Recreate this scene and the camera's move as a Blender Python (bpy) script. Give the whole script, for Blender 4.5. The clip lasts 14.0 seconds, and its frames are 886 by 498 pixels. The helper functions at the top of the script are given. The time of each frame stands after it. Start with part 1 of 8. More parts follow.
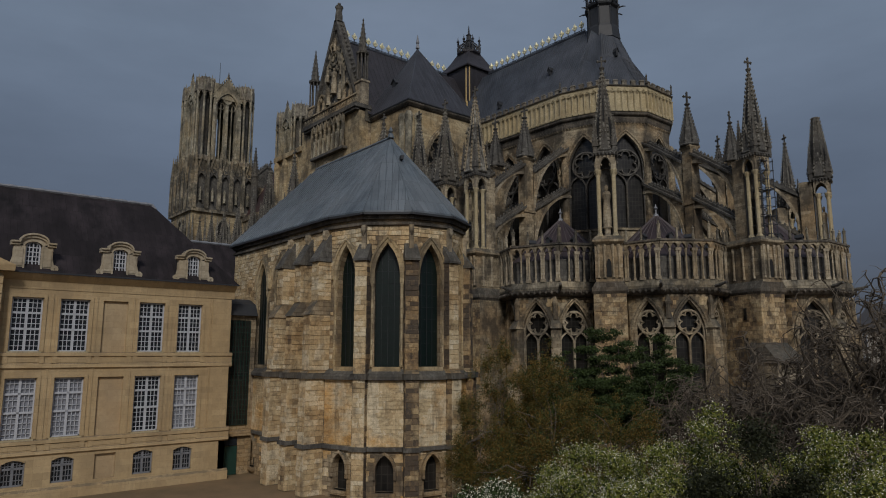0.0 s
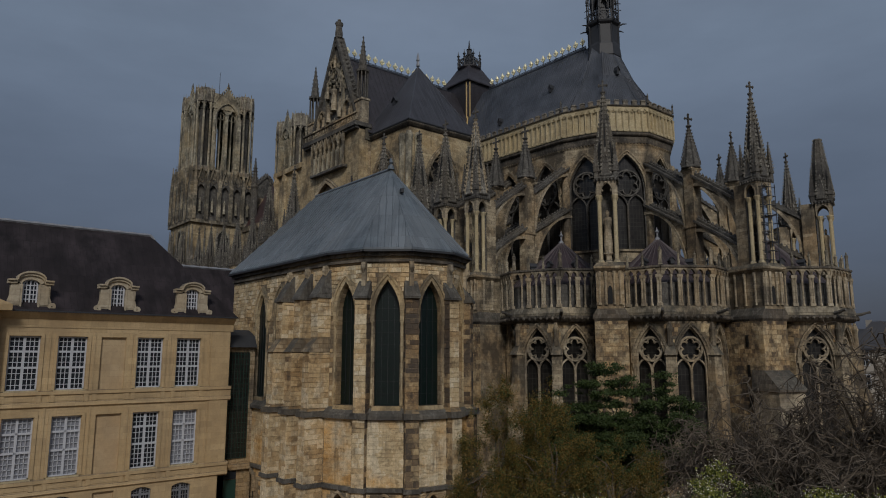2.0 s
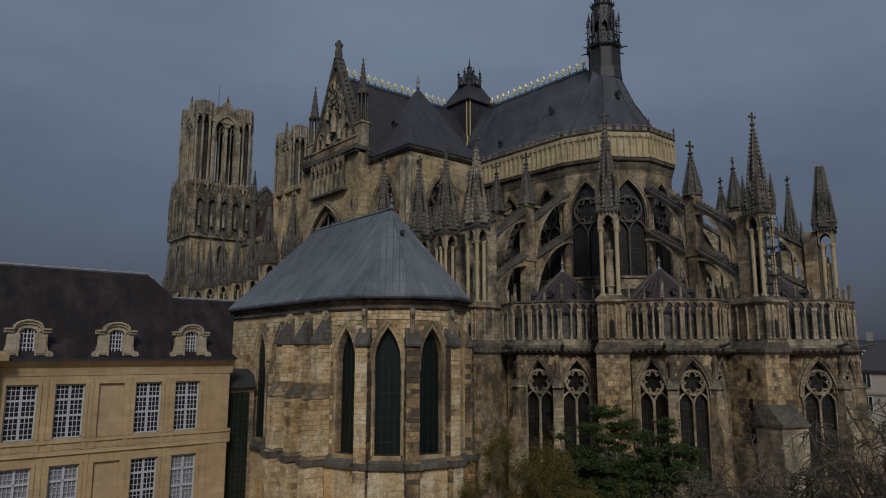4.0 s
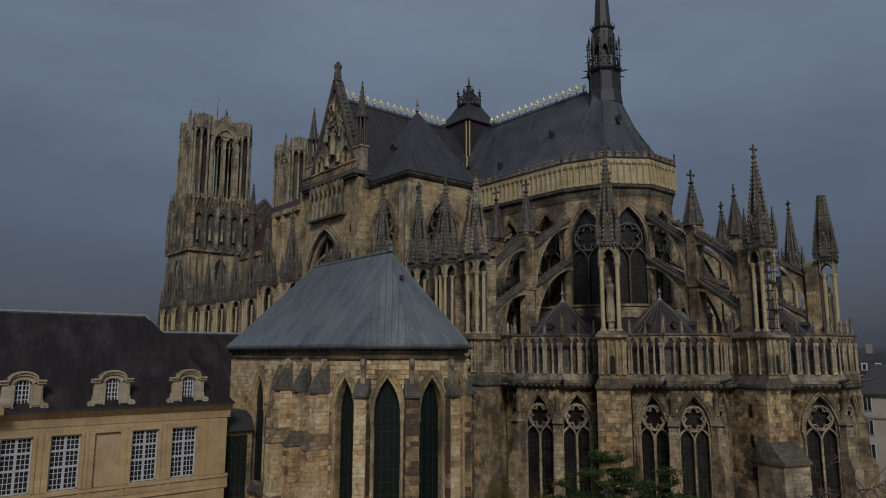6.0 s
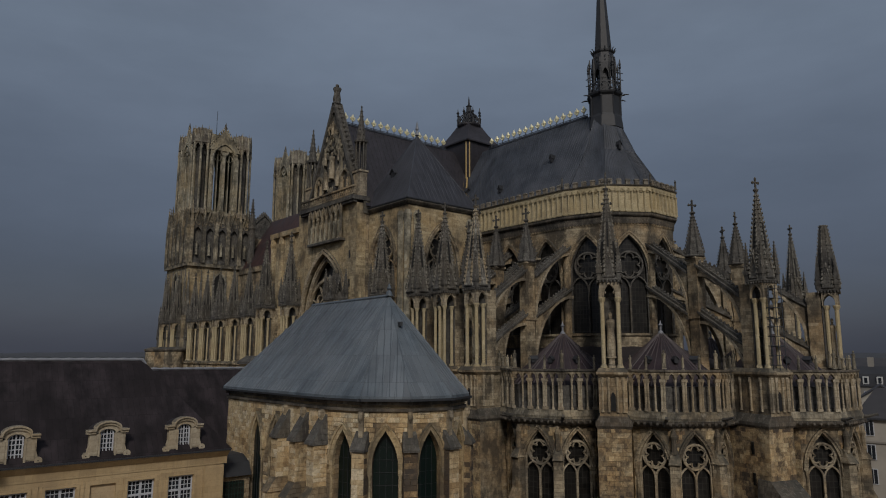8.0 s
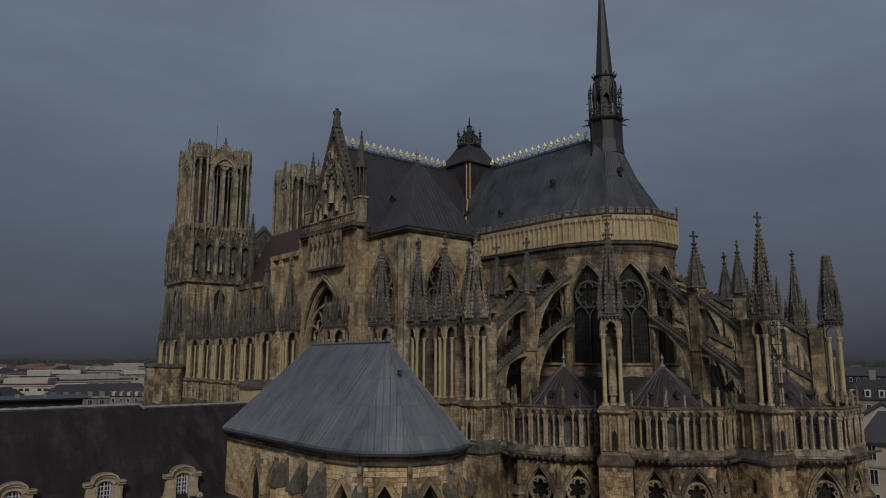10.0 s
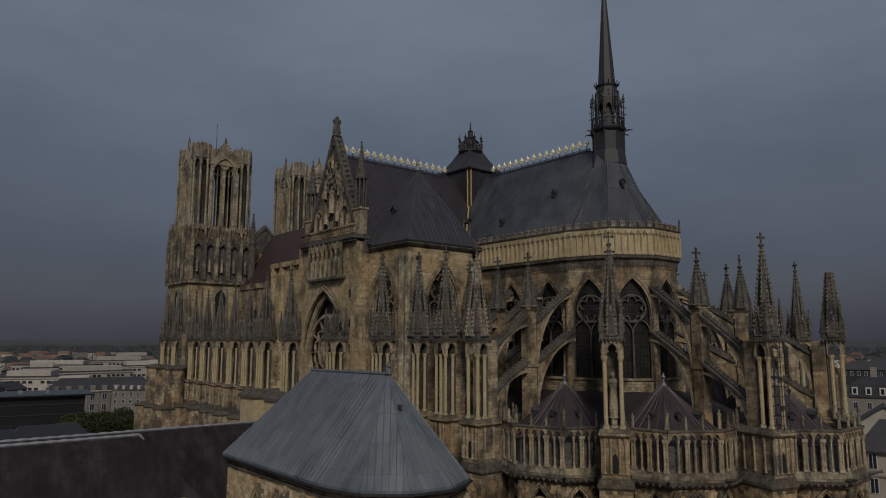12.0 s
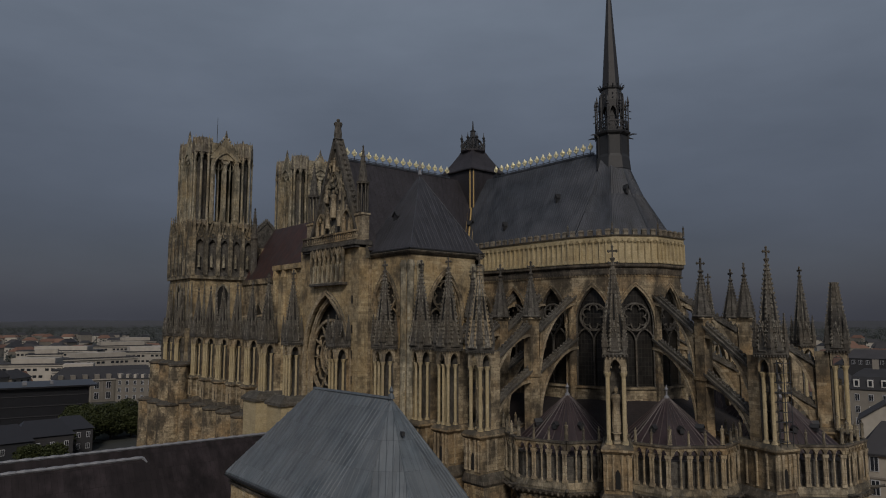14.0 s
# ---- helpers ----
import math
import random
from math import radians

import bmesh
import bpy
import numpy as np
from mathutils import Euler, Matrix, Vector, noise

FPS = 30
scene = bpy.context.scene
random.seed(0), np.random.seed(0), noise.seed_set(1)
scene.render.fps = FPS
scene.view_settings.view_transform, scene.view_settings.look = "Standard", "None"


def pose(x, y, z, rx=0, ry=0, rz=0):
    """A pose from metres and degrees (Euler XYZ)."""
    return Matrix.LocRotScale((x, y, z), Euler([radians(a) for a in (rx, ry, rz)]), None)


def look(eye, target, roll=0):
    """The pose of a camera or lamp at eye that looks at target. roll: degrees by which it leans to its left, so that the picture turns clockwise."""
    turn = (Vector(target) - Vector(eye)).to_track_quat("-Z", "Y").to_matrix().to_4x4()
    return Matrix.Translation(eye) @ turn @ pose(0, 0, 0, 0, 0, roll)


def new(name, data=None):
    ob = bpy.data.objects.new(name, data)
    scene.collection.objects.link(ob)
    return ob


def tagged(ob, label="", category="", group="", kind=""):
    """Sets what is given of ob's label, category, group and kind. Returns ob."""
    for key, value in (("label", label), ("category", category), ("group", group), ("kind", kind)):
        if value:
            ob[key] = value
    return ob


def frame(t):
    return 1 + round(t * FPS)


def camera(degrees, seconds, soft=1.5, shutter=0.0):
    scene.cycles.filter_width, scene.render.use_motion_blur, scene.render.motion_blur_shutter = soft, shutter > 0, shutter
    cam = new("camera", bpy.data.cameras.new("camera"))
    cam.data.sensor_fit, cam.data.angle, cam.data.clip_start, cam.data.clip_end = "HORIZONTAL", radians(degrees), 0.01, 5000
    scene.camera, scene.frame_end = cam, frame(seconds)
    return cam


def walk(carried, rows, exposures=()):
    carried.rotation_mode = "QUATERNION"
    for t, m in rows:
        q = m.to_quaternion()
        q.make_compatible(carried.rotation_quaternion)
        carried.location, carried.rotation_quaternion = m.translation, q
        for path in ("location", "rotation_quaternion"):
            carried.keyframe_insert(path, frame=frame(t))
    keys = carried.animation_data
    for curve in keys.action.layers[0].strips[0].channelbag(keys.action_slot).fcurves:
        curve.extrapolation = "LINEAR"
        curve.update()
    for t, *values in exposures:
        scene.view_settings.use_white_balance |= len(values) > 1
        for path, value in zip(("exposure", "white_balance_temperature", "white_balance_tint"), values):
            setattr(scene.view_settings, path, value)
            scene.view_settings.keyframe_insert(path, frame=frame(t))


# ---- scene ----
cam = camera(66.4, 14.0, 1.05)
METRES, EYE, TILT, LEAN, TURN = 23.8, 9.8, 8.8, 0.0, 50.0
ROWS = [
    (0.0, 0.0, 0.0, 0.0, 0.0, 0.0, -0.0),
    (0.5, 0.002, 0.0018, 0.0157, 0.01, 0.01, -0.03),
    (1.0, 0.0013, 0.0053, 0.0447, 0.02, 0.01, -0.04),
    (1.5, -0.0001, 0.0096, 0.0765, 0.01, 0.03, -0.05),
    (2.0, -0.0014, 0.0156, 0.1097, -0.0, 0.04, -0.05),
    (2.5, -0.0026, 0.0208, 0.1428, -0.02, 0.05, -0.05),
    (3.0, -0.0038, 0.0262, 0.1772, -0.02, 0.08, -0.04),
    (5.5, -0.0102, 0.0469, 0.3546, -0.12, 0.08, -0.11),
    (6.0, -0.0093, 0.0535, 0.3922, -0.14, 0.09, -0.11),
    (6.5, -0.007, 0.0595, 0.4262, -0.13, 0.1, -0.12),
    (7.0, -0.0058, 0.0657, 0.464, -0.14, 0.11, -0.12),
    (7.5, -0.0052, 0.0712, 0.5007, -0.12, 0.13, -0.13),
    (8.0, -0.0051, 0.0771, 0.5396, -0.11, 0.15, -0.14),
    (10.5, -0.0011, 0.0994, 0.7304, -0.03, 0.18, -0.12),
    (11.0, 0.0005, 0.1038, 0.7707, 0.0, -0.24, -0.11),
    (11.5, 0.0012, 0.1095, 0.8066, 0.04, -0.63, -0.11),
    (12.0, 0.001, 0.1165, 0.8448, 0.08, -1.06, -0.09),
    (12.5, -0.0001, 0.123, 0.8793, 0.12, -1.44, -0.07),
    (13.0, -0.0018, 0.1297, 0.9165, 0.16, -1.86, -0.06),
    (13.5, -0.0019, 0.1355, 0.951, 0.2, -2.25, -0.04),
    (14.0, -0.0012, 0.1416, 0.9889, 0.25, -2.68, -0.04),
]
walk(cam, [(t, pose(0, 0, EYE, TILT, LEAN, TURN) @ pose(METRES * x, METRES * y, METRES * z, 90 + pitch, roll, yaw)) for t, x, y, z, yaw, pitch, roll in ROWS],
     [(0.0, 0.03, 6230, 11), (3.0, -0.02, 6200, 11), (7.0, -0.07, 6330, 11), (10.5, -0.16, 6580, 13), (14.0, -0.2, 6730, 13)])

# ---------------------------------------------------------------- world and sun
# x points east along the church, y north; the choir's centre is C
SUN_EL, SUN_AZ = 38.0, -36.0          # height of the veiled sun and its bearing from east, degrees
world = bpy.data.worlds.new("overcast_sky")
scene.world = world
world.use_nodes = True
wn = world.node_tree
wn.nodes.clear()


def wnode(kind, **sets):
    n = wn.nodes.new(kind)
    for k, v in sets.items():
        if k in n.inputs:
            n.inputs[k].default_value = v
    return n


w_out = wnode("ShaderNodeOutputWorld")
w_bg = wnode("ShaderNodeBackground")
w_sky = wnode("ShaderNodeTexSky")
w_sky.sky_type, w_sky.sun_disc = "NISHITA", False
w_sky.sun_elevation, w_sky.sun_rotation = radians(SUN_EL), radians(90 - SUN_AZ)
w_sky.air_density, w_sky.dust_density, w_sky.ozone_density = 1.0, 4.0, 2.0
w_co = wnode("ShaderNodeTexCoord")
w_sep = wnode("ShaderNodeSeparateXYZ")
w_ramp = wnode("ShaderNodeValToRGB")
w_ramp.color_ramp.elements[0].position, w_ramp.color_ramp.elements[0].color = 0.0, (0.046, 0.051, 0.067, 1)
w_ramp.color_ramp.elements[1].position, w_ramp.color_ramp.elements[1].color = 0.9, (0.20, 0.22, 0.268, 1)
el = w_ramp.color_ramp.elements.new(0.12)
el.color = (0.057, 0.066, 0.091, 1)
el = w_ramp.color_ramp.elements.new(0.42)
el.color = (0.14, 0.172, 0.216, 1)
w_noise = wnode("ShaderNodeTexNoise", Scale=2.2, Detail=5.0, Roughness=0.55)
w_map = wnode("ShaderNodeMapping", Scale=(1.0, 1.0, 3.2))
w_cl = wnode("ShaderNodeMapRange")
w_cl.inputs["From Min"].default_value, w_cl.inputs["From Max"].default_value = 0.3, 0.7
w_cl.inputs["To Min"].default_value, w_cl.inputs["To Max"].default_value = 0.84, 1.16
w_mul = wn.nodes.new("ShaderNodeMix")
w_mul.data_type, w_mul.blend_type = "RGBA", "MULTIPLY"
w_mul.inputs["Factor"].default_value = 1.0
w_mix = wn.nodes.new("ShaderNodeMix")
w_mix.data_type = "RGBA"
w_mix.inputs["Factor"].default_value = 0.012      # a trace of the clear sky shines through the cloud
wn.links.new(w_co.outputs["Generated"], w_sep.inputs[0])
wn.links.new(w_sep.outputs["Z"], w_ramp.inputs[0])
wn.links.new(w_co.outputs["Generated"], w_map.inputs["Vector"])
wn.links.new(w_map.outputs[0], w_noise.inputs["Vector"])
wn.links.new(w_noise.outputs["Fac"], w_cl.inputs["Value"])
wn.links.new(w_ramp.outputs["Color"], w_mul.inputs["A"])
wn.links.new(w_cl.outputs[0], w_mul.inputs["B"])
wn.links.new(w_mul.outputs["Result"], w_mix.inputs["A"])
wn.links.new(w_sky.outputs[0], w_mix.inputs["B"])
wn.links.new(w_mix.outputs["Result"], w_bg.inputs["Color"])
w_bg.inputs["Strength"].default_value = 1.0
wn.links.new(w_bg.outputs[0], w_out.inputs[0])

sun_data = bpy.data.lights.new("sun", "SUN")
sun_data.energy, sun_data.angle, sun_data.color = 1.5, radians(12), (1.0, 0.93, 0.83)
sun = new("sun", sun_data)
a_, e_ = radians(SUN_AZ), radians(SUN_EL)
sun.matrix_world = look((120 * math.cos(a_) * math.cos(e_), 120 * math.sin(a_) * math.cos(e_), 120 * math.sin(e_)), (0, 0, 0))

# ---------------------------------------------------------------- materials
class Nodes:
    """A small writer of node materials."""

    def __init__(self, name, rough=0.85, metal=0.0):
        self.m = bpy.data.materials.new(name)
        self.m.use_nodes = True
        self.t = self.m.node_tree
        self.b = self.t.nodes["Principled BSDF"]
        self.b.inputs["Roughness"].default_value, self.b.inputs["Metallic"].default_value = rough, metal
        self.geo = self.add("ShaderNodeNewGeometry")

    def add(self, kind, **sets):
        n = self.t.nodes.new(kind)
        for k, v in sets.items():
            if hasattr(v, "is_output"):
                self.t.links.new(v, n.inputs[k])
            else:
                n.inputs[k].default_value = v
        return n

    def link(self, a, b):
        self.t.links.new(a, b)

    def math(self, op, a, b=0.0):
        n = self.t.nodes.new("ShaderNodeMath")
        n.operation = op
        for i, v in enumerate((a, b)):
            if hasattr(v, "is_output"):
                self.link(v, n.inputs[i])
            else:
                n.inputs[i].default_value = v
        return n.outputs[0]

    def vec(self, op, a, b, out="Vector"):
        n = self.t.nodes.new("ShaderNodeVectorMath")
        n.operation = op
        for i, v in enumerate((a, b)):
            if hasattr(v, "is_output"):
                self.link(v, n.inputs[i])
            else:
                n.inputs[i].default_value = v
        return n.outputs[out]

    def mix(self, fac, a, b, blend="MIX"):
        n = self.t.nodes.new("ShaderNodeMix")
        n.data_type, n.blend_type = "RGBA", blend
        for k, v in (("Factor", fac), ("A", a), ("B", b)):
            if hasattr(v, "is_output"):
                self.link(v, n.inputs[k])
            else:
                n.inputs[k].default_value = (*v, 1) if isinstance(v, tuple) else v
        return n.outputs["Result"]

    def step(self, v, lo, hi):
        n = self.add("ShaderNodeMapRange", Value=v)
        n.inputs["From Min"].default_value, n.inputs["From Max"].default_value = lo, hi
        return n.outputs[0]

    def noise(self, scale, detail=4.0, stretch=(1, 1, 1), rough=0.6):
        mp = self.add("ShaderNodeMapping", Vector=self.geo.outputs["Position"], Scale=stretch)
        return self.add("ShaderNodeTexNoise", Vector=mp.outputs[0], Scale=scale, Detail=detail, Roughness=rough).outputs["Fac"]

    def wall_uv(self):
        """Metres along the face, and up."""
        side = self.vec("NORMALIZE", self.vec("CROSS_PRODUCT", self.geo.outputs["True Normal"], (0, 0, 1)), (0, 0, 0))
        u = self.vec("DOT_PRODUCT", self.geo.outputs["Position"], side, "Value")
        z = self.add("ShaderNodeSeparateXYZ", Vector=self.geo.outputs["Position"]).outputs["Z"]
        return self.add("ShaderNodeCombineXYZ", X=u, Y=z).outputs[0]

    def bump(self, height, strength=0.4, dist=0.03):
        n = self.add("ShaderNodeBump", Strength=strength, Distance=dist, Height=height)
        self.link(n.outputs[0], self.b.inputs["Normal"])

    def done(self, colour):
        if hasattr(colour, "is_output"):
            self.link(colour, self.b.inputs["Base Color"])
        else:
            self.b.inputs["Base Color"].default_value = (*colour, 1)
        return self.m


def stone(name, c1, c2, warm, grime, amount=0.5, block=(0.85, 0.36), joint=0.02, bumpy=0.5, streak=0.5, lichen=0.0, ledge=0.7, grain=0.7):
    """Coursed limestone: blocks of two tints, warm patches, black crust with runs of its own."""
    n = Nodes(name, 0.92)
    uv = n.wall_uv()
    br = n.add("ShaderNodeTexBrick", Vector=uv, Color1=(*c1, 1), Color2=(*c2, 1), Mortar=(c2[0] * 0.7, c2[1] * 0.68, c2[2] * 0.66, 1), Scale=1.0)
    br.offset = 0.43
    br.inputs["Mortar Size"].default_value, br.inputs["Bias"].default_value = joint, -0.1
    br.inputs["Brick Width"].default_value, br.inputs["Row Height"].default_value = block
    # single blocks gone dark
    odd = n.add("ShaderNodeTexBrick", Vector=n.vec("ADD", uv, (block[0] * 37, block[1] * 11, 0)), Color1=(0, 0, 0, 1), Color2=(1, 1, 1, 1), Mortar=(0, 0, 0, 1), Scale=1.0)
    odd.offset = 0.43
    odd.inputs["Mortar Size"].default_value = 0.0
    odd.inputs["Brick Width"].default_value, odd.inputs["Row Height"].default_value = block
    fine = n.noise(5.0, 6)
    # zones of warmer stone, then single blocks gone dark or renewed in pale stone
    col = n.mix(n.step(n.noise(0.16, 5), 0.45, 0.6), br.outputs["Color"], n.mix(0.6, br.outputs["Color"], warm))
    col = n.mix(n.math("MULTIPLY", n.step(odd.outputs["Color"], 0.86, 0.9), 0.42 * amount), col, tuple(v * 0.42 for v in c2))
    pale = n.math("MULTIPLY", n.math("MULTIPLY", n.step(n.math("SUBTRACT", 1.0, odd.outputs["Color"]), 0.84, 0.88), n.step(n.noise(0.22, 3), 0.5, 0.58)), 0.6 * amount)
    col = n.mix(pale, col, tuple(min(1.0, v * 1.3) for v in c1))
    col = n.mix(n.step(fine, 0.3, 0.8), col, n.mix(grain, col, (0.5, 0.46, 0.4), "MULTIPLY"))
    # soot: a broad soft crust with ragged edges, and thin runs inside it
    broad = n.noise(0.42, 9, (1, 1, 0.62), 0.66)
    runs = n.math("MULTIPLY", n.step(n.noise(3.4, 6, (1, 1, 0.06), 0.6), 0.46, 0.66), n.step(n.noise(0.6, 5, (1, 1, 0.3)), 0.42, 0.6))
    dirt = n.math("MULTIPLY", n.step(broad, 0.52 - 0.1 * streak, 0.7 - 0.1 * streak), amount * 0.95)
    speck = n.math("MULTIPLY", n.step(n.noise(2.2, 8, (1, 1, 1.5), 0.72), 0.5, 0.68), amount * 0.75)
    crust = n.math("MAXIMUM", n.math("MAXIMUM", dirt, speck), n.math("MULTIPLY", runs, amount * 0.78))
    col = n.mix(crust, col, n.mix(0.86, col, grime))
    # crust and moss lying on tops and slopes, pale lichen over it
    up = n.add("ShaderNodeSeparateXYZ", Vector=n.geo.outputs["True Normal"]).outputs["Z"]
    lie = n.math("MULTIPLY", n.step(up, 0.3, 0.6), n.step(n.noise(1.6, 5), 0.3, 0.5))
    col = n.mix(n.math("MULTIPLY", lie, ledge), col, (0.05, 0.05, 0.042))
    if lichen:
        col = n.mix(n.math("MULTIPLY", n.step(n.noise(3.6, 7, (1, 1, 0.35), 0.7), 0.52, 0.64), lichen), col, (0.52, 0.5, 0.43))
    n.bump(n.math("ADD", n.math("MULTIPLY", br.outputs["Fac"], -0.6), fine), bumpy, 0.05)
    return n.done(col)


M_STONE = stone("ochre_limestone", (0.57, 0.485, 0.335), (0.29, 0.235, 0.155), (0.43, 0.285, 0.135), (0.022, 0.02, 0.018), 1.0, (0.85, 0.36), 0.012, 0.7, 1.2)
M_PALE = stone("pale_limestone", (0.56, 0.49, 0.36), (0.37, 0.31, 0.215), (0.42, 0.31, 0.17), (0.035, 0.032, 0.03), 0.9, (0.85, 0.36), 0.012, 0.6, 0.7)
# real crust on spires and copings; painted recess shade on niche backs and cores
M_CRUST_SHADE = stone("black_crust_and_recess_shade", (0.15, 0.145, 0.132), (0.085, 0.081, 0.074), (0.13, 0.11, 0.08), (0.016, 0.015, 0.015), 0.9, (0.6, 0.4), 0.01, 0.8, 0.6, 0.12, 0.3)
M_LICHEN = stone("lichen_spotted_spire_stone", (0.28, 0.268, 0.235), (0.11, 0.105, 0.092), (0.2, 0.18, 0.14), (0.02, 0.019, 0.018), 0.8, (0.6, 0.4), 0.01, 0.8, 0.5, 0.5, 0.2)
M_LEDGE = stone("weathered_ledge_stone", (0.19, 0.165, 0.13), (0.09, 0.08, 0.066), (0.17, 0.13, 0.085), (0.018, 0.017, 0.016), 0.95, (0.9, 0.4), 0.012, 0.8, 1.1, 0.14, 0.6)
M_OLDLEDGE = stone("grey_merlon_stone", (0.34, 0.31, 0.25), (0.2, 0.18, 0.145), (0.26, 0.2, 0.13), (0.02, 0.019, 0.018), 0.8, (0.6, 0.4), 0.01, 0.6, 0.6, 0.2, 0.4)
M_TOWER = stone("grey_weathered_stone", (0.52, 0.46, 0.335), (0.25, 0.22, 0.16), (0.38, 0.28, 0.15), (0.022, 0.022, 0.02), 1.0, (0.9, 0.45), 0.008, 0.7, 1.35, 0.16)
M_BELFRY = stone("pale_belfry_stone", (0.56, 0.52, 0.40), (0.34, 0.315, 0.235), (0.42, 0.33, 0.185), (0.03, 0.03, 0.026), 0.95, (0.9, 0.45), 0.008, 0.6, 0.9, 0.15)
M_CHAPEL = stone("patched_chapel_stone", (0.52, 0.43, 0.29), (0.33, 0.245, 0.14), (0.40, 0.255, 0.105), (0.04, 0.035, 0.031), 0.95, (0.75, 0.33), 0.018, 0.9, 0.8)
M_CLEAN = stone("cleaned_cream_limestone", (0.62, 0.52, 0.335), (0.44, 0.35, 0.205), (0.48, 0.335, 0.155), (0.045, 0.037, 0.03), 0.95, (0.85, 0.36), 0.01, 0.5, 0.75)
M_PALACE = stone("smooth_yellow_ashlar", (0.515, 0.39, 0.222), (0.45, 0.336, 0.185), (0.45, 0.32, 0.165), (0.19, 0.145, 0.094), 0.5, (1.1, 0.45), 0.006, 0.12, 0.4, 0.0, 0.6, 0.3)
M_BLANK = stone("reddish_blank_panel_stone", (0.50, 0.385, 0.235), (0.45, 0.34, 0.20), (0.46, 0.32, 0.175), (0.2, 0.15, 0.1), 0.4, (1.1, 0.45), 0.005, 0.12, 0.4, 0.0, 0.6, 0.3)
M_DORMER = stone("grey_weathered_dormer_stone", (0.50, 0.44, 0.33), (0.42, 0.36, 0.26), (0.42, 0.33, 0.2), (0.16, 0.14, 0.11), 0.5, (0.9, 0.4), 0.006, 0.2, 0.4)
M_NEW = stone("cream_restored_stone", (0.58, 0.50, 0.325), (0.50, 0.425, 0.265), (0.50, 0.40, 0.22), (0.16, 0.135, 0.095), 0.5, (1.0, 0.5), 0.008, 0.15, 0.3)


def block_stone(name, single, tint_shift=0.0, zones=0.9, soot=0.58, single_w=0.65, spread=0.52, ragged=0.4, wash=0.38):
    """Loose-tinted blocks: cream, ochre, brown and blackened; one tint a block."""
    n = Nodes(name, 0.92)
    r = n.add("ShaderNodeObjectInfo").outputs["Random"] if single else n.geo.outputs["Random Per Island"]
    ramp = n.add("ShaderNodeValToRGB")
    ramp.color_ramp.interpolation = "CONSTANT"
    tints = [(0.0, (0.84, 0.75, 0.54)), (0.2, (0.76, 0.63, 0.40)), (0.42, (0.64, 0.51, 0.31)), (0.6, (0.43, 0.325, 0.185)), (0.76, (0.27, 0.19, 0.105)), (0.88, (0.15, 0.115, 0.08)), (0.95, (0.60, 0.53, 0.40))] if single else [(0.0, (0.80, 0.70, 0.50)), (0.22, (0.68, 0.55, 0.34)), (0.46, (0.55, 0.425, 0.245)), (0.66, (0.38, 0.28, 0.155)), (0.8, (0.22, 0.16, 0.095)), (0.9, (0.11, 0.085, 0.06)), (0.98, (0.58, 0.50, 0.37))]
    ramp.color_ramp.elements[0].color = (*tints[0][1], 1)
    ramp.color_ramp.elements[1].position, ramp.color_ramp.elements[1].color = tints[1][0], (*tints[1][1], 1)
    for p, c in tints[2:]:
        ramp.color_ramp.elements.new(p).color = (*c, 1)
    zone = n.math("MULTIPLY", n.math("SUBTRACT", n.noise(0.42, 5, (1, 1, 0.7), 0.62), 0.5), zones * 1.7)
    pick = n.math("MINIMUM", n.math("MAXIMUM", n.math("ADD", n.math("ADD", n.math("MULTIPLY", r, single_w), zone), tint_shift), 0.0), 0.955 if tint_shift > 0 else 1.0)
    n.link(pick, ramp.inputs[0])
    fine = n.noise(6.0, 7, (1, 1, 1), 0.7)
    col = n.mix(n.step(fine, 0.3, 0.75), ramp.outputs["Color"], n.mix(0.85, ramp.outputs["Color"], (0.5, 0.45, 0.38), "MULTIPLY"))
    # orange wash over some courses, then soot with ragged edges and thin runs
    col = n.mix(n.math("MULTIPLY", n.step(n.noise(0.3, 6, (1, 1, 1.3)), 0.46, 0.62), wash), col, n.mix(1.0, col, (0.95, 0.70, 0.40), "MULTIPLY"))
    dirt = n.math("MULTIPLY", n.math("MULTIPLY", n.step(n.noise(2.8, 6, (1, 1, 0.08), 0.65), 0.46, 0.64), n.step(n.noise(0.7, 5, (1, 1, 0.3)), 0.46, 0.62)), 0.7)
    patch = n.math("MULTIPLY", n.step(n.noise(1.1, 9, (1, 1, 0.8), 0.75), spread, spread + 0.16), soot)
    col = n.mix(n.math("MAXIMUM", dirt, patch), col, n.mix(0.8, col, (0.05, 0.042, 0.036)))
    # eaten-out beds, longer than they are high
    pit = n.math("MULTIPLY", n.step(n.noise(1.5, 10, (1, 1, 2.4), 0.8), 0.53, 0.7), ragged)
    col = n.mix(pit, col, n.mix(0.75, col, (0.10, 0.07, 0.042)))
    n.bump(n.math("SUBTRACT", fine, n.math("MULTIPLY", pit, 1.2)), 0.8, 0.05)
    return n.done(col)


M_BLOCK = block_stone("mixed_stone_blocks", False, 0.06, 0.9, 0.75, 0.55, 0.49)
M_BLOCK1 = block_stone("mixed_single_stone", True, 0.08, 1.0, 0.85, 0.6, 0.47)
M_WORN = block_stone("worn_ochre_wall_stone", False, 0.22, 1.25, 0.6, 0.12, 0.53, 0.7, 1.0)
M_BROWN = block_stone("dark_brown_stone_blocks", False, 0.62, 0.8, 0.92, 0.5, 0.46)
M_CBLOCK = block_stone("ochre_choir_blocks", False, 0.44, 1.0, 0.92, 0.4, 0.44)
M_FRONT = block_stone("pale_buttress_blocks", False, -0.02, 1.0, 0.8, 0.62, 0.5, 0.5)


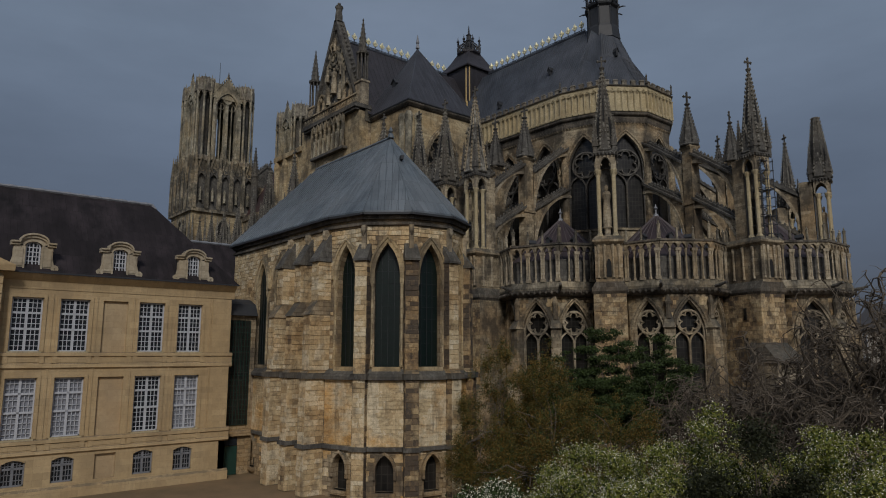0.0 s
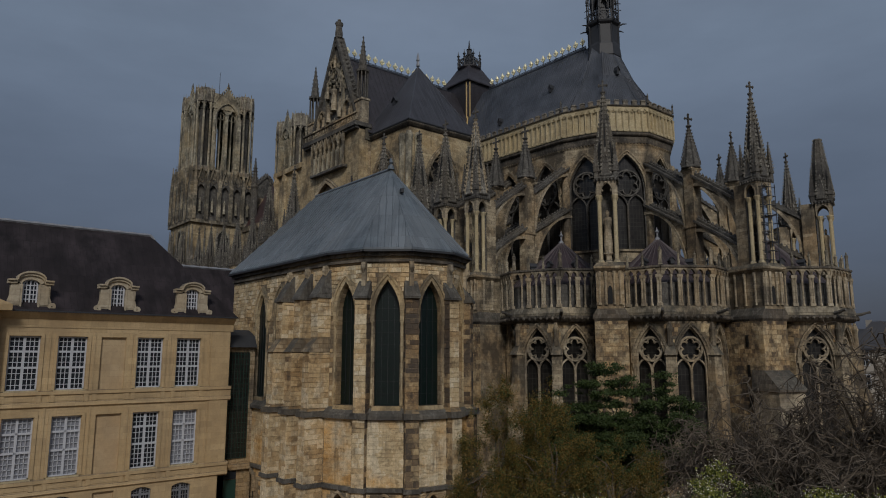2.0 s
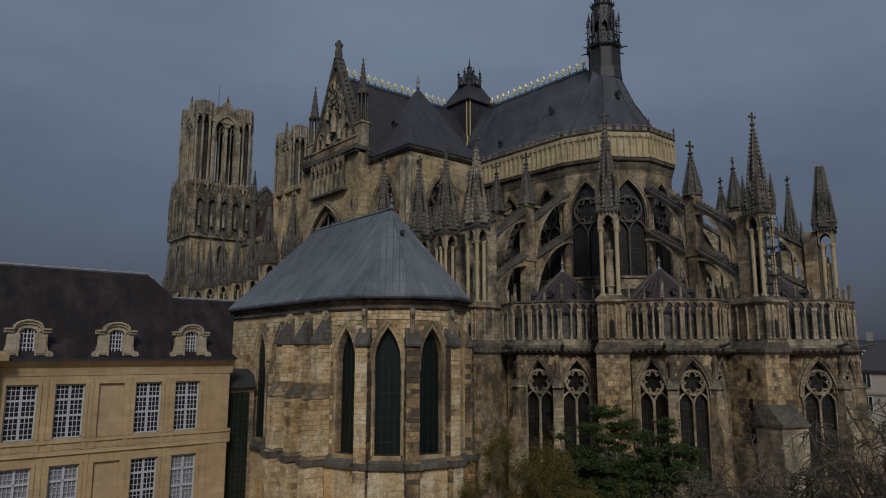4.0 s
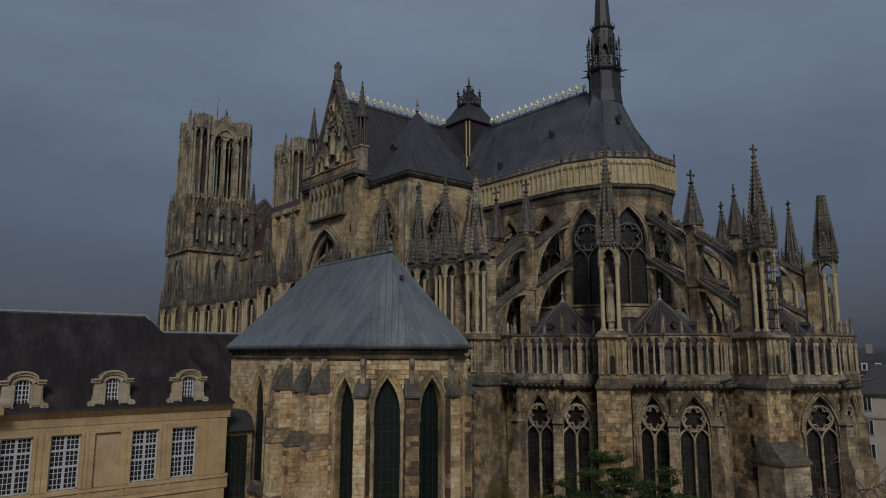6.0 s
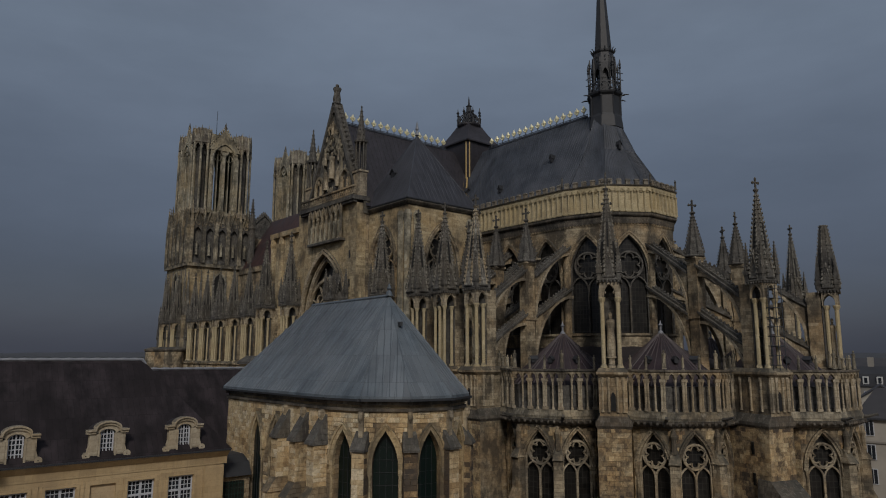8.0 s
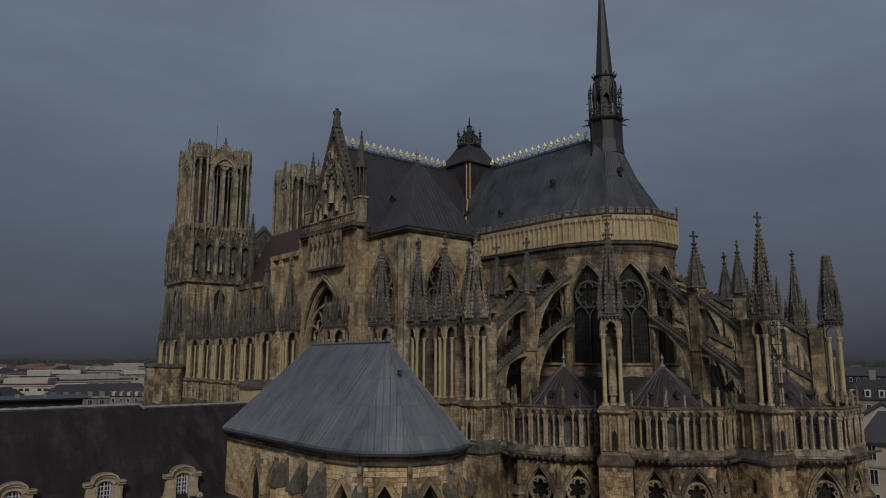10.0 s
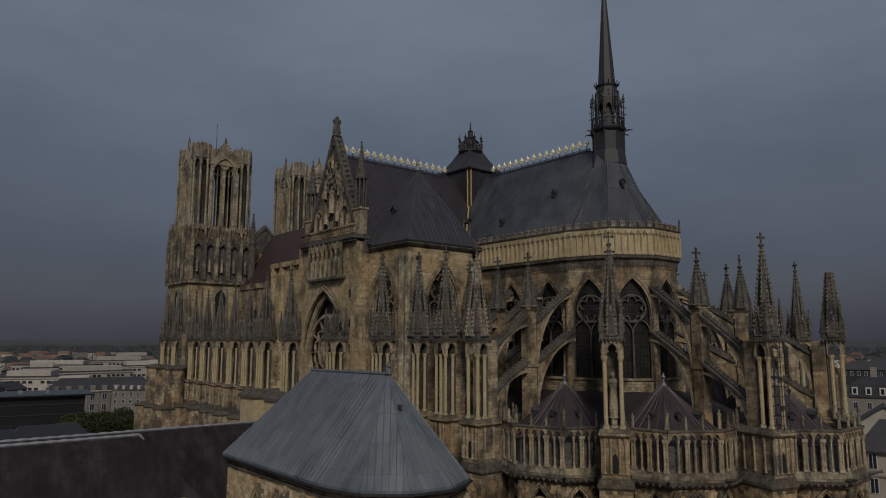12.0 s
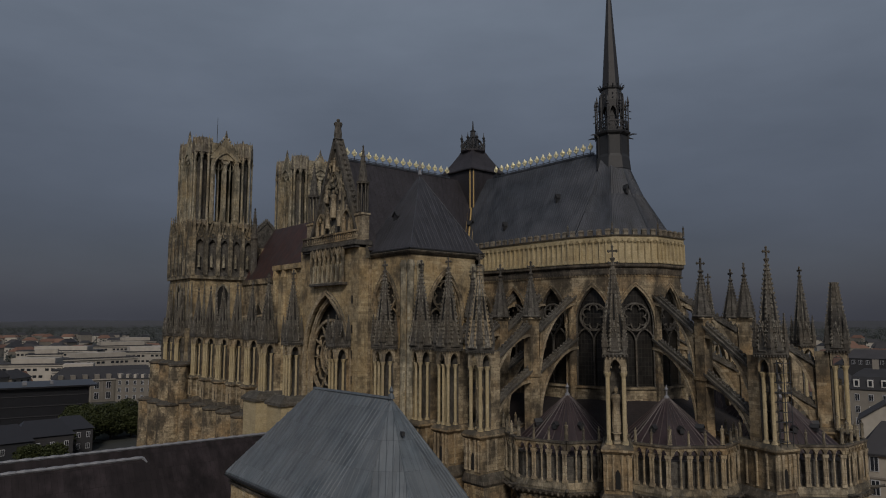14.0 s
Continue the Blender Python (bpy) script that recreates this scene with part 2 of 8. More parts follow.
def roof_mat(name, a, b, stain, rough=0.55, w=0.0, row=0.3, spec=0.5):
    n = Nodes(name, rough)
    n.b.inputs["Specular IOR Level"].default_value = spec
    run = n.noise(0.8, 6, (1, 1, 0.1))
    fine = n.noise(3.0, 5)
    col = n.mix(n.step(run, 0.32, 0.68), a, b)
    col = n.mix(n.step(n.noise(0.25, 5), 0.42, 0.72), col, stain)
    uv = n.wall_uv()
    br = n.add("ShaderNodeTexBrick", Vector=uv, Color1=(1, 1, 1, 1), Color2=(0.62, 0.62, 0.62, 1), Mortar=(0.36, 0.36, 0.36, 1), Scale=1.0)
    br.inputs["Mortar Size"].default_value = 0.012
    br.inputs["Brick Width"].default_value, br.inputs["Row Height"].default_value = (w or 0.3), row
    col = n.mix(0.8, col, br.outputs["Color"], "MULTIPLY")
    n.bump(n.math("ADD", n.math("MULTIPLY", br.outputs["Fac"], -0.5), fine), 0.35, 0.03)
    return n.done(col)


M_LEAD = roof_mat("blue_grey_lead", (0.06, 0.07, 0.088), (0.022, 0.027, 0.036), (0.075, 0.083, 0.1), 0.52, 0.65, 2.4)
M_LEADCH = roof_mat("pale_lead_sheet", (0.135, 0.165, 0.19), (0.07, 0.09, 0.108), (0.15, 0.172, 0.19), 0.55, 0.57, 1.9)
M_DIMLEAD = roof_mat("dim_lead_sheet", (0.052, 0.055, 0.069), (0.02, 0.021, 0.027), (0.044, 0.046, 0.057), 0.55, 0.65, 2.4)
M_SLATE = roof_mat("dark_slate", (0.024, 0.019, 0.021), (0.009, 0.008, 0.009), (0.04, 0.032, 0.034), 0.7, 0.25, 0.16)
M_PROOF = roof_mat("streaked_palace_slate", (0.044, 0.035, 0.039), (0.009, 0.0075, 0.0085), (0.02, 0.016, 0.0175), 0.75, 0.42, 1.3, 0.22)
M_TSLATE = roof_mat("purple_grey_slate", (0.047, 0.043, 0.052), (0.015, 0.0135, 0.0165), (0.035, 0.032, 0.039), 0.6, 0.3, 0.2)
M_RUST = roof_mat("brown_copper_roof", (0.036, 0.02, 0.025), (0.012, 0.008, 0.011), (0.048, 0.034, 0.039), 0.6, 0.6, 2.6)
M_NAVE = roof_mat("reddish_nave_roof", (0.082, 0.036, 0.03), (0.03, 0.02, 0.021), (0.045, 0.037, 0.04), 0.6, 0.6, 2.0)


def plain(name, c, rough=0.6, metal=0.0, vary=0.35, scale=2.0, bump=0.1):
    n = Nodes(name, rough, metal)
    f = n.noise(scale, 5)
    col = n.mix(f, tuple(v * (1 - vary) for v in c), tuple(min(1, v * (1 + vary)) for v in c))
    n.bump(n.noise(scale * 6, 3), bump, 0.02)
    return n.done(col)


M_GOLD = plain("gilded_lead", (0.98, 0.87, 0.58), 0.35, 0.45, 0.12)
M_IRON = plain("dark_weathered_lead", (0.026, 0.028, 0.032), 0.6, 0.0, 0.4)
def leaded(name, a, b, lead):
    """Small panes of uneven dark glass in a net of lead."""
    n = Nodes(name, 0.3)
    br = n.add("ShaderNodeTexBrick", Vector=n.wall_uv(), Color1=(*a, 1), Color2=(*b, 1), Mortar=(*lead, 1), Scale=1.0)
    br.offset = 0.0
    br.inputs["Mortar Size"].default_value = 0.028
    br.inputs["Brick Width"].default_value, br.inputs["Row Height"].default_value = 0.42, 0.55
    n.bump(n.noise(3.0, 4), 0.4, 0.03)
    return n.done(n.mix(n.step(n.noise(0.8, 4), 0.35, 0.65), br.outputs["Color"], n.mix(1.0, br.outputs["Color"], (0.5, 0.48, 0.46), "MULTIPLY")))


M_GLASS = leaded("dark_leaded_glass", (0.008, 0.009, 0.009), (0.026, 0.024, 0.022), (0.05, 0.047, 0.042))
M_GLASSG = plain("green_leaded_glass", (0.003, 0.010, 0.008), 0.3, 0.0, 0.6, 3.0, 0.5)
# near-black sheet colour that stands for the shade inside openings
M_SLOTSHADE = plain("painted_opening_shade", (0.012, 0.012, 0.012), 0.9, 0.0, 0.3)
M_PANE = plain("window_glass", (0.022, 0.026, 0.032), 0.12, 0.0, 0.3, 0.7, 0.05)
M_BLIND = plain("pale_curtain_behind_glass", (0.24, 0.25, 0.28), 0.35, 0.0, 0.2, 1.2, 0.05)
M_WHITE = plain("white_painted_wood", (0.47, 0.49, 0.53), 0.6, 0.0, 0.12, 3)
M_GREEN = plain("dark_green_paint", (0.012, 0.045, 0.034), 0.5, 0.0, 0.2, 3)
M_STEEL = plain("grey_scaffold_tube", (0.075, 0.08, 0.09), 0.45, 0.5, 0.3, 3)
M_SEAM = plain("worn_metal_seam", (0.07, 0.056, 0.056), 0.5, 0.0, 0.5, 3)
M_ZINC = plain("zinc_flashing", (0.22, 0.23, 0.25), 0.45, 0.2, 0.3, 2)
M_VALLEY = plain("yellow_valley_sheet", (0.42, 0.30, 0.12), 0.5, 0.0, 0.35, 3)
M_BARK = plain("grey_brown_bark", (0.13, 0.105, 0.085), 0.9, 0.0, 0.4, 4, 0.6)
M_TWIG = plain("bare_grey_brown_twig", (0.10, 0.08, 0.058), 0.9, 0.0, 0.75, 1.2, 0.3)


def leaf(name, a, b):
    n = Nodes(name, 0.65)
    r = n.geo.outputs["Random Per Island"]
    n.b.inputs["Specular IOR Level"].default_value = 0.25
    return n.done(n.mix(n.math("MULTIPLY", n.math("ADD", r, n.noise(0.8, 3)), 0.6), a, b))


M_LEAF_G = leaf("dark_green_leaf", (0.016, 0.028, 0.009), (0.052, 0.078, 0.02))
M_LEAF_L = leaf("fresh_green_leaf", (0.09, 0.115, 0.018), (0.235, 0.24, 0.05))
M_LEAF_B = leaf("bronze_spring_leaf", (0.085, 0.072, 0.014), (0.18, 0.105, 0.022))
M_LEAF_D = leaf("dull_dark_leaf", (0.010, 0.013, 0.006), (0.03, 0.034, 0.013))
M_FLOWER = leaf("white_blossom", (0.55, 0.53, 0.40), (0.8, 0.78, 0.64))

g = Nodes("ground_earth_and_gravel", 0.95)
gcol = g.mix(g.step(g.noise(0.12, 5), 0.42, 0.6), (0.21, 0.14, 0.075), (0.13, 0.095, 0.05))
gr = g.vec("LENGTH", g.vec("SUBTRACT", g.geo.outputs["Position"], (-50, 30, 0)), (0, 0, 0), "Value")
gcol = g.mix(g.step(gr, 85, 120), gcol, g.mix(g.step(g.noise(0.02, 5), 0.42, 0.6), (0.05, 0.05, 0.052), (0.022, 0.03, 0.022)))
g.bump(g.noise(6, 5), 0.5, 0.05)
M_GROUND = g.done(gcol)


def town(name, a, b):
    n = Nodes(name, 0.85)
    oi = n.add("ShaderNodeObjectInfo")
    c = n.mix(oi.outputs["Random"], a, b)
    return n.done(n.mix(n.step(n.noise(0.3, 4), 0.35, 0.75), c, n.mix(0.5, c, (0.5, 0.5, 0.5), "MULTIPLY")))


M_TWALL = town("town_plaster", (0.15, 0.14, 0.12), (0.28, 0.26, 0.23))
M_TWHITE = town("town_pale_concrete", (0.36, 0.335, 0.29), (0.48, 0.45, 0.40))
M_TBRIGHT = town("town_white_paint", (0.55, 0.55, 0.54), (0.65, 0.65, 0.63))
M_TROOF = town("town_roofing", (0.025, 0.028, 0.034), (0.05, 0.05, 0.055))
M_TTILE = town("town_red_tile", (0.13, 0.07, 0.05), (0.19, 0.11, 0.08))
M_TDARK = plain("dark_glass_cladding", (0.02, 0.021, 0.025), 0.3, 0.0, 0.3, 0.5)
M_STREET = leaf("street_tree_leaf", (0.017, 0.026, 0.009), (0.045, 0.054, 0.018))
# blue-grey of the hills has the distance haze painted in
M_HILL = plain("hazed_distant_hill", (0.085, 0.095, 0.115), 0.95, 0.0, 0.2, 0.004)
# far leaves paled and greyed, a little haze put into the colour
M_FAR = leaf("hazed_far_wood", (0.04, 0.05, 0.048), (0.07, 0.08, 0.075))

# ---------------------------------------------------------------- mesh kit
class MB:
    """Collects solids into one mesh."""

    def __init__(self):
        self.v, self.f, self.mi = [], [], []
        self.slot = 0

    def add(self, vs, fs):
        o = len(self.v)
        self.v += [tuple(p) for p in vs]
        self.f += [tuple(i + o for i in q) for q in fs]
        self.mi += [self.slot] * len(fs)
        return self

    def box(self, x0, x1, y0, y1, z0, z1):
        return self.add([(x0, y0, z0), (x1, y0, z0), (x1, y1, z0), (x0, y1, z0), (x0, y0, z1), (x1, y0, z1), (x1, y1, z1), (x0, y1, z1)],
                        [(3, 2, 1, 0), (4, 5, 6, 7), (0, 1, 5, 4), (1, 2, 6, 5), (2, 3, 7, 6), (3, 0, 4, 7)])

    def loft(self, rings, caps=True):
        """Skins equal rings of points one after another."""
        n = len(rings[0])
        vs = [p for r in rings for p in r]
        fs = [(k * n + i, k * n + (i + 1) % n, (k + 1) * n + (i + 1) % n, (k + 1) * n + i) for k in range(len(rings) - 1) for i in range(n)]
        if caps:
            fs += [tuple(reversed(range(n))), tuple(range((len(rings) - 1) * n, len(rings) * n))]
        return self.add(vs, fs)

    def prism(self, poly, z0, z1):
        return self.loft([[(x, y, z0) for x, y in poly], [(x, y, z1) for x, y in poly]])

    def turned(self, cx, cy, prof, n=8, rot=0.0):
        """prof: radius and height pairs."""
        return self.loft([[(cx + max(r, 0.004) * math.cos(rot + 2 * math.pi * i / n), cy + max(r, 0.004) * math.sin(rot + 2 * math.pi * i / n), z) for i in range(n)] for r, z in prof])

    def slab(self, poly, y0, y1):
        """A polygon in the x-z plane, from y0 to y1."""
        return self.loft([[(x, y0, z) for x, z in poly], [(x, y1, z) for x, z in poly]])

    def ribbon(self, path, w, y0, y1, closed=False):
        """A square-edged bar of width w along a line in the x-z plane."""
        n = len(path)
        ins, outs = [], []
        for i, (x, z) in enumerate(path):
            a = path[i - 1] if (closed or i > 0) else path[i]
            b = path[(i + 1) % n] if (closed or i < n - 1) else path[i]
            dx, dz = b[0] - a[0], b[1] - a[1]
            d = math.hypot(dx, dz) or 1
            ins.append((x - dz / d * w / 2, z + dx / d * w / 2))
            outs.append((x + dz / d * w / 2, z - dx / d * w / 2))
        rings = [[(ins[i][0], y0, ins[i][1]), (outs[i][0], y0, outs[i][1]), (outs[i][0], y1, outs[i][1]), (ins[i][0], y1, ins[i][1])] for i in range(n)]
        if closed:
            rings.append(rings[0])
        return self.loft(rings, not closed)

    def tube(self, pts, rads, n=5):
        rings = []
        for i, p in enumerate(pts):
            d = Vector(pts[min(i + 1, len(pts) - 1)]) - Vector(pts[max(i - 1, 0)])
            q = d.to_track_quat("Z", "Y")
            rings.append([tuple(Vector(p) + q @ Vector((rads[i] * math.cos(2 * math.pi * k / n), rads[i] * math.sin(2 * math.pi * k / n), 0))) for k in range(n)])
        return self.loft(rings)

    def shift(self, start, m):
        for i in range(start, len(self.v)):
            self.v[i] = tuple(m @ Vector(self.v[i]))
        return self

    def mesh(self, name, *mats):
        me = bpy.data.meshes.new(name)
        me.from_pydata(self.v, [], self.f)
        for m in mats:
            me.materials.append(m)
        if len(mats) > 1:
            me.polygons.foreach_set("material_index", self.mi)
        bm = bmesh.new()
        bm.from_mesh(me)
        bmesh.ops.recalc_face_normals(bm, faces=bm.faces)
        bm.to_mesh(me)
        bm.free()
        return me


WORLD = {}


def thing(name, x, y, z=0.0, label="", category="", group="", kind="", turn=0.0):
    ob = new(name)
    WORLD[ob] = pose(x, y, z, 0, 0, turn)
    ob.matrix_basis = WORLD[ob]
    return tagged(ob, label, category, group, kind)


def place(name, me, parent, m=None, label=""):
    """A mesh as a part, at the pose m of the whole place."""
    ob = new(name, me)
    WORLD[ob] = Matrix() if m is None else m
    ob.parent = parent
    ob.matrix_basis = WORLD[parent].inverted() @ WORLD[ob]
    return tagged(ob, label)


def part(name, mb, mat, parent, label="", m=None):
    mats = mat if isinstance(mat, tuple) else (mat,)
    return place(name, mb.mesh(name, *mats), parent, m, label)


def alone(name, mb, mat, label, category, group="", kind="", m=None):
    mats = mat if isinstance(mat, tuple) else (mat,)
    ob = new(name, mb.mesh(name, *mats))
    if m is not None:
        ob.matrix_basis = m
    WORLD[ob] = m if m is not None else Matrix()
    return tagged(ob, label, category, group, kind)


MESHES = {}


def once(key, make):
    if key not in MESHES:
        MESHES[key] = make()
    return MESHES[key]


def wall_pose(p, q, z=0.0):
    """x along the wall from p to q, y to its left, which is outward."""
    d = math.atan2(q[1] - p[1], q[0] - p[0])
    return Matrix.Translation((p[0], p[1], z)) @ Matrix.Rotation(d, 4, "Z")


def arch_top(x, a, spring, rise):
    """Height of a pointed arch of half-width a at x from its middle."""
    if rise <= a * 1.001:
        return spring + rise * math.sqrt(max(0, 1 - (x / a) ** 2))
    R = (a * a + rise * rise) / (2 * a)
    return spring + math.sqrt(max(0, R * R - (abs(x) - a + R) ** 2))


def arch_xs(a, n=7):
    h = [a * math.sin(math.pi / 2 * i / n) for i in range(n + 1)]
    return [-v for v in reversed(h)] + h[1:]


def arch_line(xc, a, sill, spring, rise, n=7):
    top = [(xc + x, arch_top(x, a, spring, rise)) for x in arch_xs(a, n)]
    return [(xc - a, sill)] + top + [(xc + a, sill)]


def panel(mb, x0, x1, z0, z1, holes, front=0.0, back=-0.7, n=7):
    """A wall with pointed openings; holes: middle, half-width, sill, spring, rise."""
    xs = {x0, x1}
    for c, a, *_ in holes:
        xs |= {c + x for x in arch_xs(a, n)}
    xs = sorted(xs)
    for i in range(len(xs) - 1):
        l, r = xs[i], xs[i + 1]
        if r - l < 1e-6:
            continue
        mid = (l + r) / 2
        hit = [h for h in holes if abs(mid - h[0]) < h[1]]
        spans = [((z0, z0), (z1, z1))]
        if hit:
            c, a, sill, spring, rise = hit[0]
            spans = [((arch_top(l - c, a, spring, rise), arch_top(r - c, a, spring, rise)), (z1, z1))]
            if sill > z0 + 0.01:
                spans.append(((z0, z0), (sill, sill)))
        for lo, hi in spans:
            for y in (front, back):
                mb.add([(l, y, lo[0]), (r, y, lo[1]), (r, y, hi[1]), (l, y, hi[0])], [(0, 1, 2, 3)])
    for c, a, sill, spring, rise in holes:
        o = arch_line(c, a, sill, spring, rise, n)
        for i in range(len(o)):
            p, q = o[i], o[(i + 1) % len(o)]
            mb.add([(p[0], front, p[1]), (q[0], front, q[1]), (q[0], back, q[1]), (p[0], back, p[1])], [(0, 1, 2, 3)])
    for x in (x0, x1):
        mb.add([(x, front, z0), (x, back, z0), (x, back, z1), (x, front, z1)], [(0, 1, 2, 3)])
    for z in (z0, z1):
        mb.add([(x0, front, z), (x1, front, z), (x1, back, z), (x0, back, z)], [(0, 1, 2, 3)])
    return mb


def circle(cx, cz, r, n=20, a0=0.0, a1=2 * math.pi):
    closed = abs(a1 - a0 - 2 * math.pi) < 1e-6
    m = n if closed else n + 1
    return [(cx + r * math.cos(a0 + (a1 - a0) * i / n), cz + r * math.sin(a0 + (a1 - a0) * i / n)) for i in range(m)]


def rose(mb, cx, cz, r, foils, y0, y1, w=0.14):
    mb.ribbon(circle(cx, cz, r, 28), w * 1.5, y0, y1 + 0.06, True)
    d = r * 0.60
    for i in range(foils):
        b = 2 * math.pi * (i + 0.5) / foils
        fr = d * math.sin(math.pi / foils) * 1.02
        mb.ribbon(circle(cx + d * math.cos(b), cz + d * math.sin(b), fr, 10, b - 1.95, b + 1.95), w, y0, y1)


def tracery(a, sill, spring, rise, w=0.16, rz=None):
    """Two lancets under a foiled circle."""
    mb = MB()
    apex = arch_top(0, a, spring, rise)
    r = a * 0.74
    cz = rz if rz else apex - rise * 0.16 - r
    ls = cz - r - 0.62 * a
    mb.box(-w / 2, w / 2, -0.36, -0.12, sill, ls + 0.3)
    for s in (-1, 1):
        mb.ribbon(arch_line(s * a / 2, a / 2 - 0.03, sill, ls, a * 0.72, 5), w, -0.36, -0.14)
    rose(mb, 0, cz, r, 6, -0.34, -0.12, w * 0.85)
    mb.ribbon(arch_line(0, a - 0.06, sill, spring, rise), w, -0.38, -0.1)
    return mb


def add_window(parent, m, a, sill, spring, rise, kind="two", hood=0.24, stone_mat=None, depth=0.55, rz=None):
    """A pointed window with its hood, tracery and leaded glass, set in an opening."""
    key = (a, sill, spring, rise, kind, hood, depth)
    sm = stone_mat or M_STONE

    def frame_mesh():
        mb = MB()
        mb.ribbon(arch_line(0, a + hood / 2, spring - 0.6, spring, rise + hood * 0.55), hood, -0.05, 0.2)
        if kind == "two":      # dog-tooth order
            o = arch_line(0, a + hood * 0.95, spring, spring, rise + hood)[1:-1]
            for i in range(len(o) - 1):
                for f in (0.0, 0.5):
                    x, z = o[i][0] + (o[i + 1][0] - o[i][0]) * f, o[i][1] + (o[i + 1][1] - o[i][1]) * f
                    mb.turned(x, 0.22, [(0.02, z - 0.13), (0.12, z), (0.02, z + 0.13)], 4)
        if kind != "small":
            mb.ribbon(arch_line(0, a + hood * 1.25, spring - 0.1, spring, rise + hood * 1.4), hood * 0.5, -0.05, 0.28)
            for s in (-1, 1):
                mb.turned(s * (a + hood * 0.5), 0.08, [(0.1, sill), (0.1, spring - 0.85), (0.17, spring - 0.6), (0.17, spring - 0.5)], 6)
        mb.box(-a - 0.1, a + 0.1, -0.3, 0.22, sill - 0.3, sill)
        return mb.mesh("window", sm)

    win = place("window", once(("win", sm.name) + key, frame_mesh), parent, m)
    if kind == "two":
        place("tracery", once(("tra", sm.name) + key, lambda: tracery(a, sill, spring, rise, 0.16, rz).mesh("tracery", M_STONE if spring > 34 else M_CRUST_SHADE if spring > 30 else M_PALE)), win, m)
    elif kind == "bars":
        def bars():
            mb = MB()
            z = sill + 0.8
            while z < spring + rise * 0.8:
                mb.box(-a, a, -depth + 0.02, -depth + 0.05, z - 0.012, z + 0.012)
                z += 0.85
            mb.box(-0.012, 0.012, -depth + 0.02, -depth + 0.06, sill, spring + rise - 0.2)
            for s in (-0.5, 0.5):
                mb.box(s * a - 0.012, s * a + 0.012, -depth + 0.02, -depth + 0.05, sill, spring + rise * 0.6)
            return mb.mesh("window_lattice", M_IRON)
        place("window_lattice", once(("bar",) + key, bars), win, m)
    place("leaded_glass", once(("gla",) + key, lambda: MB().slab(arch_line(0, a + 0.05, sill - 0.02, spring, rise + 0.05), -depth - 0.06, -depth).mesh("leaded_glass", M_GLASSG if kind == "bars" else M_GLASS)), win, m)
    return win


def spire(mb, cx, cy, r, z0, z1, n=8, rot=0.0, crockets=9, tip=0.08, size=0.16):
    """A pointed stone spire with knobs up its ribs."""
    mb.turned(cx, cy, [(r, z0), (r * 1.06, z0 + 0.12), (r * 0.97, z0 + 0.3), (tip, z1)], n, rot)
    keep, mb.slot = mb.slot, 1
    for i in range(n):
        b = rot + 2 * math.pi * i / n
        if r > 0.9:
            mb.tube([(cx + r * 0.97 * math.cos(b), cy + r * 0.97 * math.sin(b), z0 + 0.25), (cx + tip * math.cos(b), cy + tip * math.sin(b), z1)], [r * 0.075, 0.03], 4)
        for k in range(crockets):
            f = (k + 0.6) / crockets
            rr = r * 0.97 * (1 - f) + tip * f
            z = z0 + 0.3 + (z1 - z0 - 0.3) * f
            s = size * (1 - 0.45 * f)
            x, y = cx + (rr + s * 0.45) * math.cos(b), cy + (rr + s * 0.45) * math.sin(b)
            mb.add([(x - s / 2, y - s / 2, z), (x + s / 2, y - s / 2, z), (x + s / 2, y + s / 2, z), (x - s / 2, y + s / 2, z), (x + s * 0.5 * math.cos(b), y + s * 0.5 * math.sin(b), z + s * 1.3), (cx + rr * 0.8 * math.cos(b), cy + rr * 0.8 * math.sin(b), z - s)],
                   [(0, 1, 4), (1, 2, 4), (2, 3, 4), (3, 0, 4), (0, 1, 5), (1, 2, 5), (2, 3, 5), (3, 0, 5)])
    mb.slot = keep
    return mb


def cross_mesh(h=1.5):
    def make():
        mb = MB()
        mb.turned(0, 0, [(0.1, -0.2), (0.32, 0.0), (0.34, 0.12), (0.1, 0.25)], 8)
        mb.box(-0.09, 0.09, -0.09, 0.09, 0.2, h)
        mb.box(-0.48, 0.48, -0.08, 0.08, h * 0.6, h * 0.6 + 0.17)
        for x, z in ((-0.48, h * 0.6 + 0.08), (0.48, h * 0.6 + 0.08), (0, h)):
            mb.turned(x, 0, [(0.05, z - 0.17), (0.17, z), (0.05, z + 0.17)], 6)
        return mb.mesh("finial_cross", M_CRUST_SHADE)
    return once(("cross", h), make)


def statue_mesh(h=2.6, mat=None):
    mat = mat or M_PALE

    def make():
        k = h / 2.9
        mb = MB().turned(0, 0, [(0.40 * k, 0), (0.38 * k, 0.1), (0.30 * k, 0.14), (0.33 * k, h * 0.25), (0.25 * k, h * 0.58), (0.36 * k, h * 0.76), (0.28 * k, h * 0.82), (0.09 * k, h * 0.845), (0.15 * k, h * 0.9), (0.14 * k, h * 0.96), (0.02, h)], 9)
        mb.shift(0, Matrix.Diagonal((0.8, 1.0, 1, 1)))
        return mb.mesh("statue", mat)
    return once(("statue", h, mat.name), make)


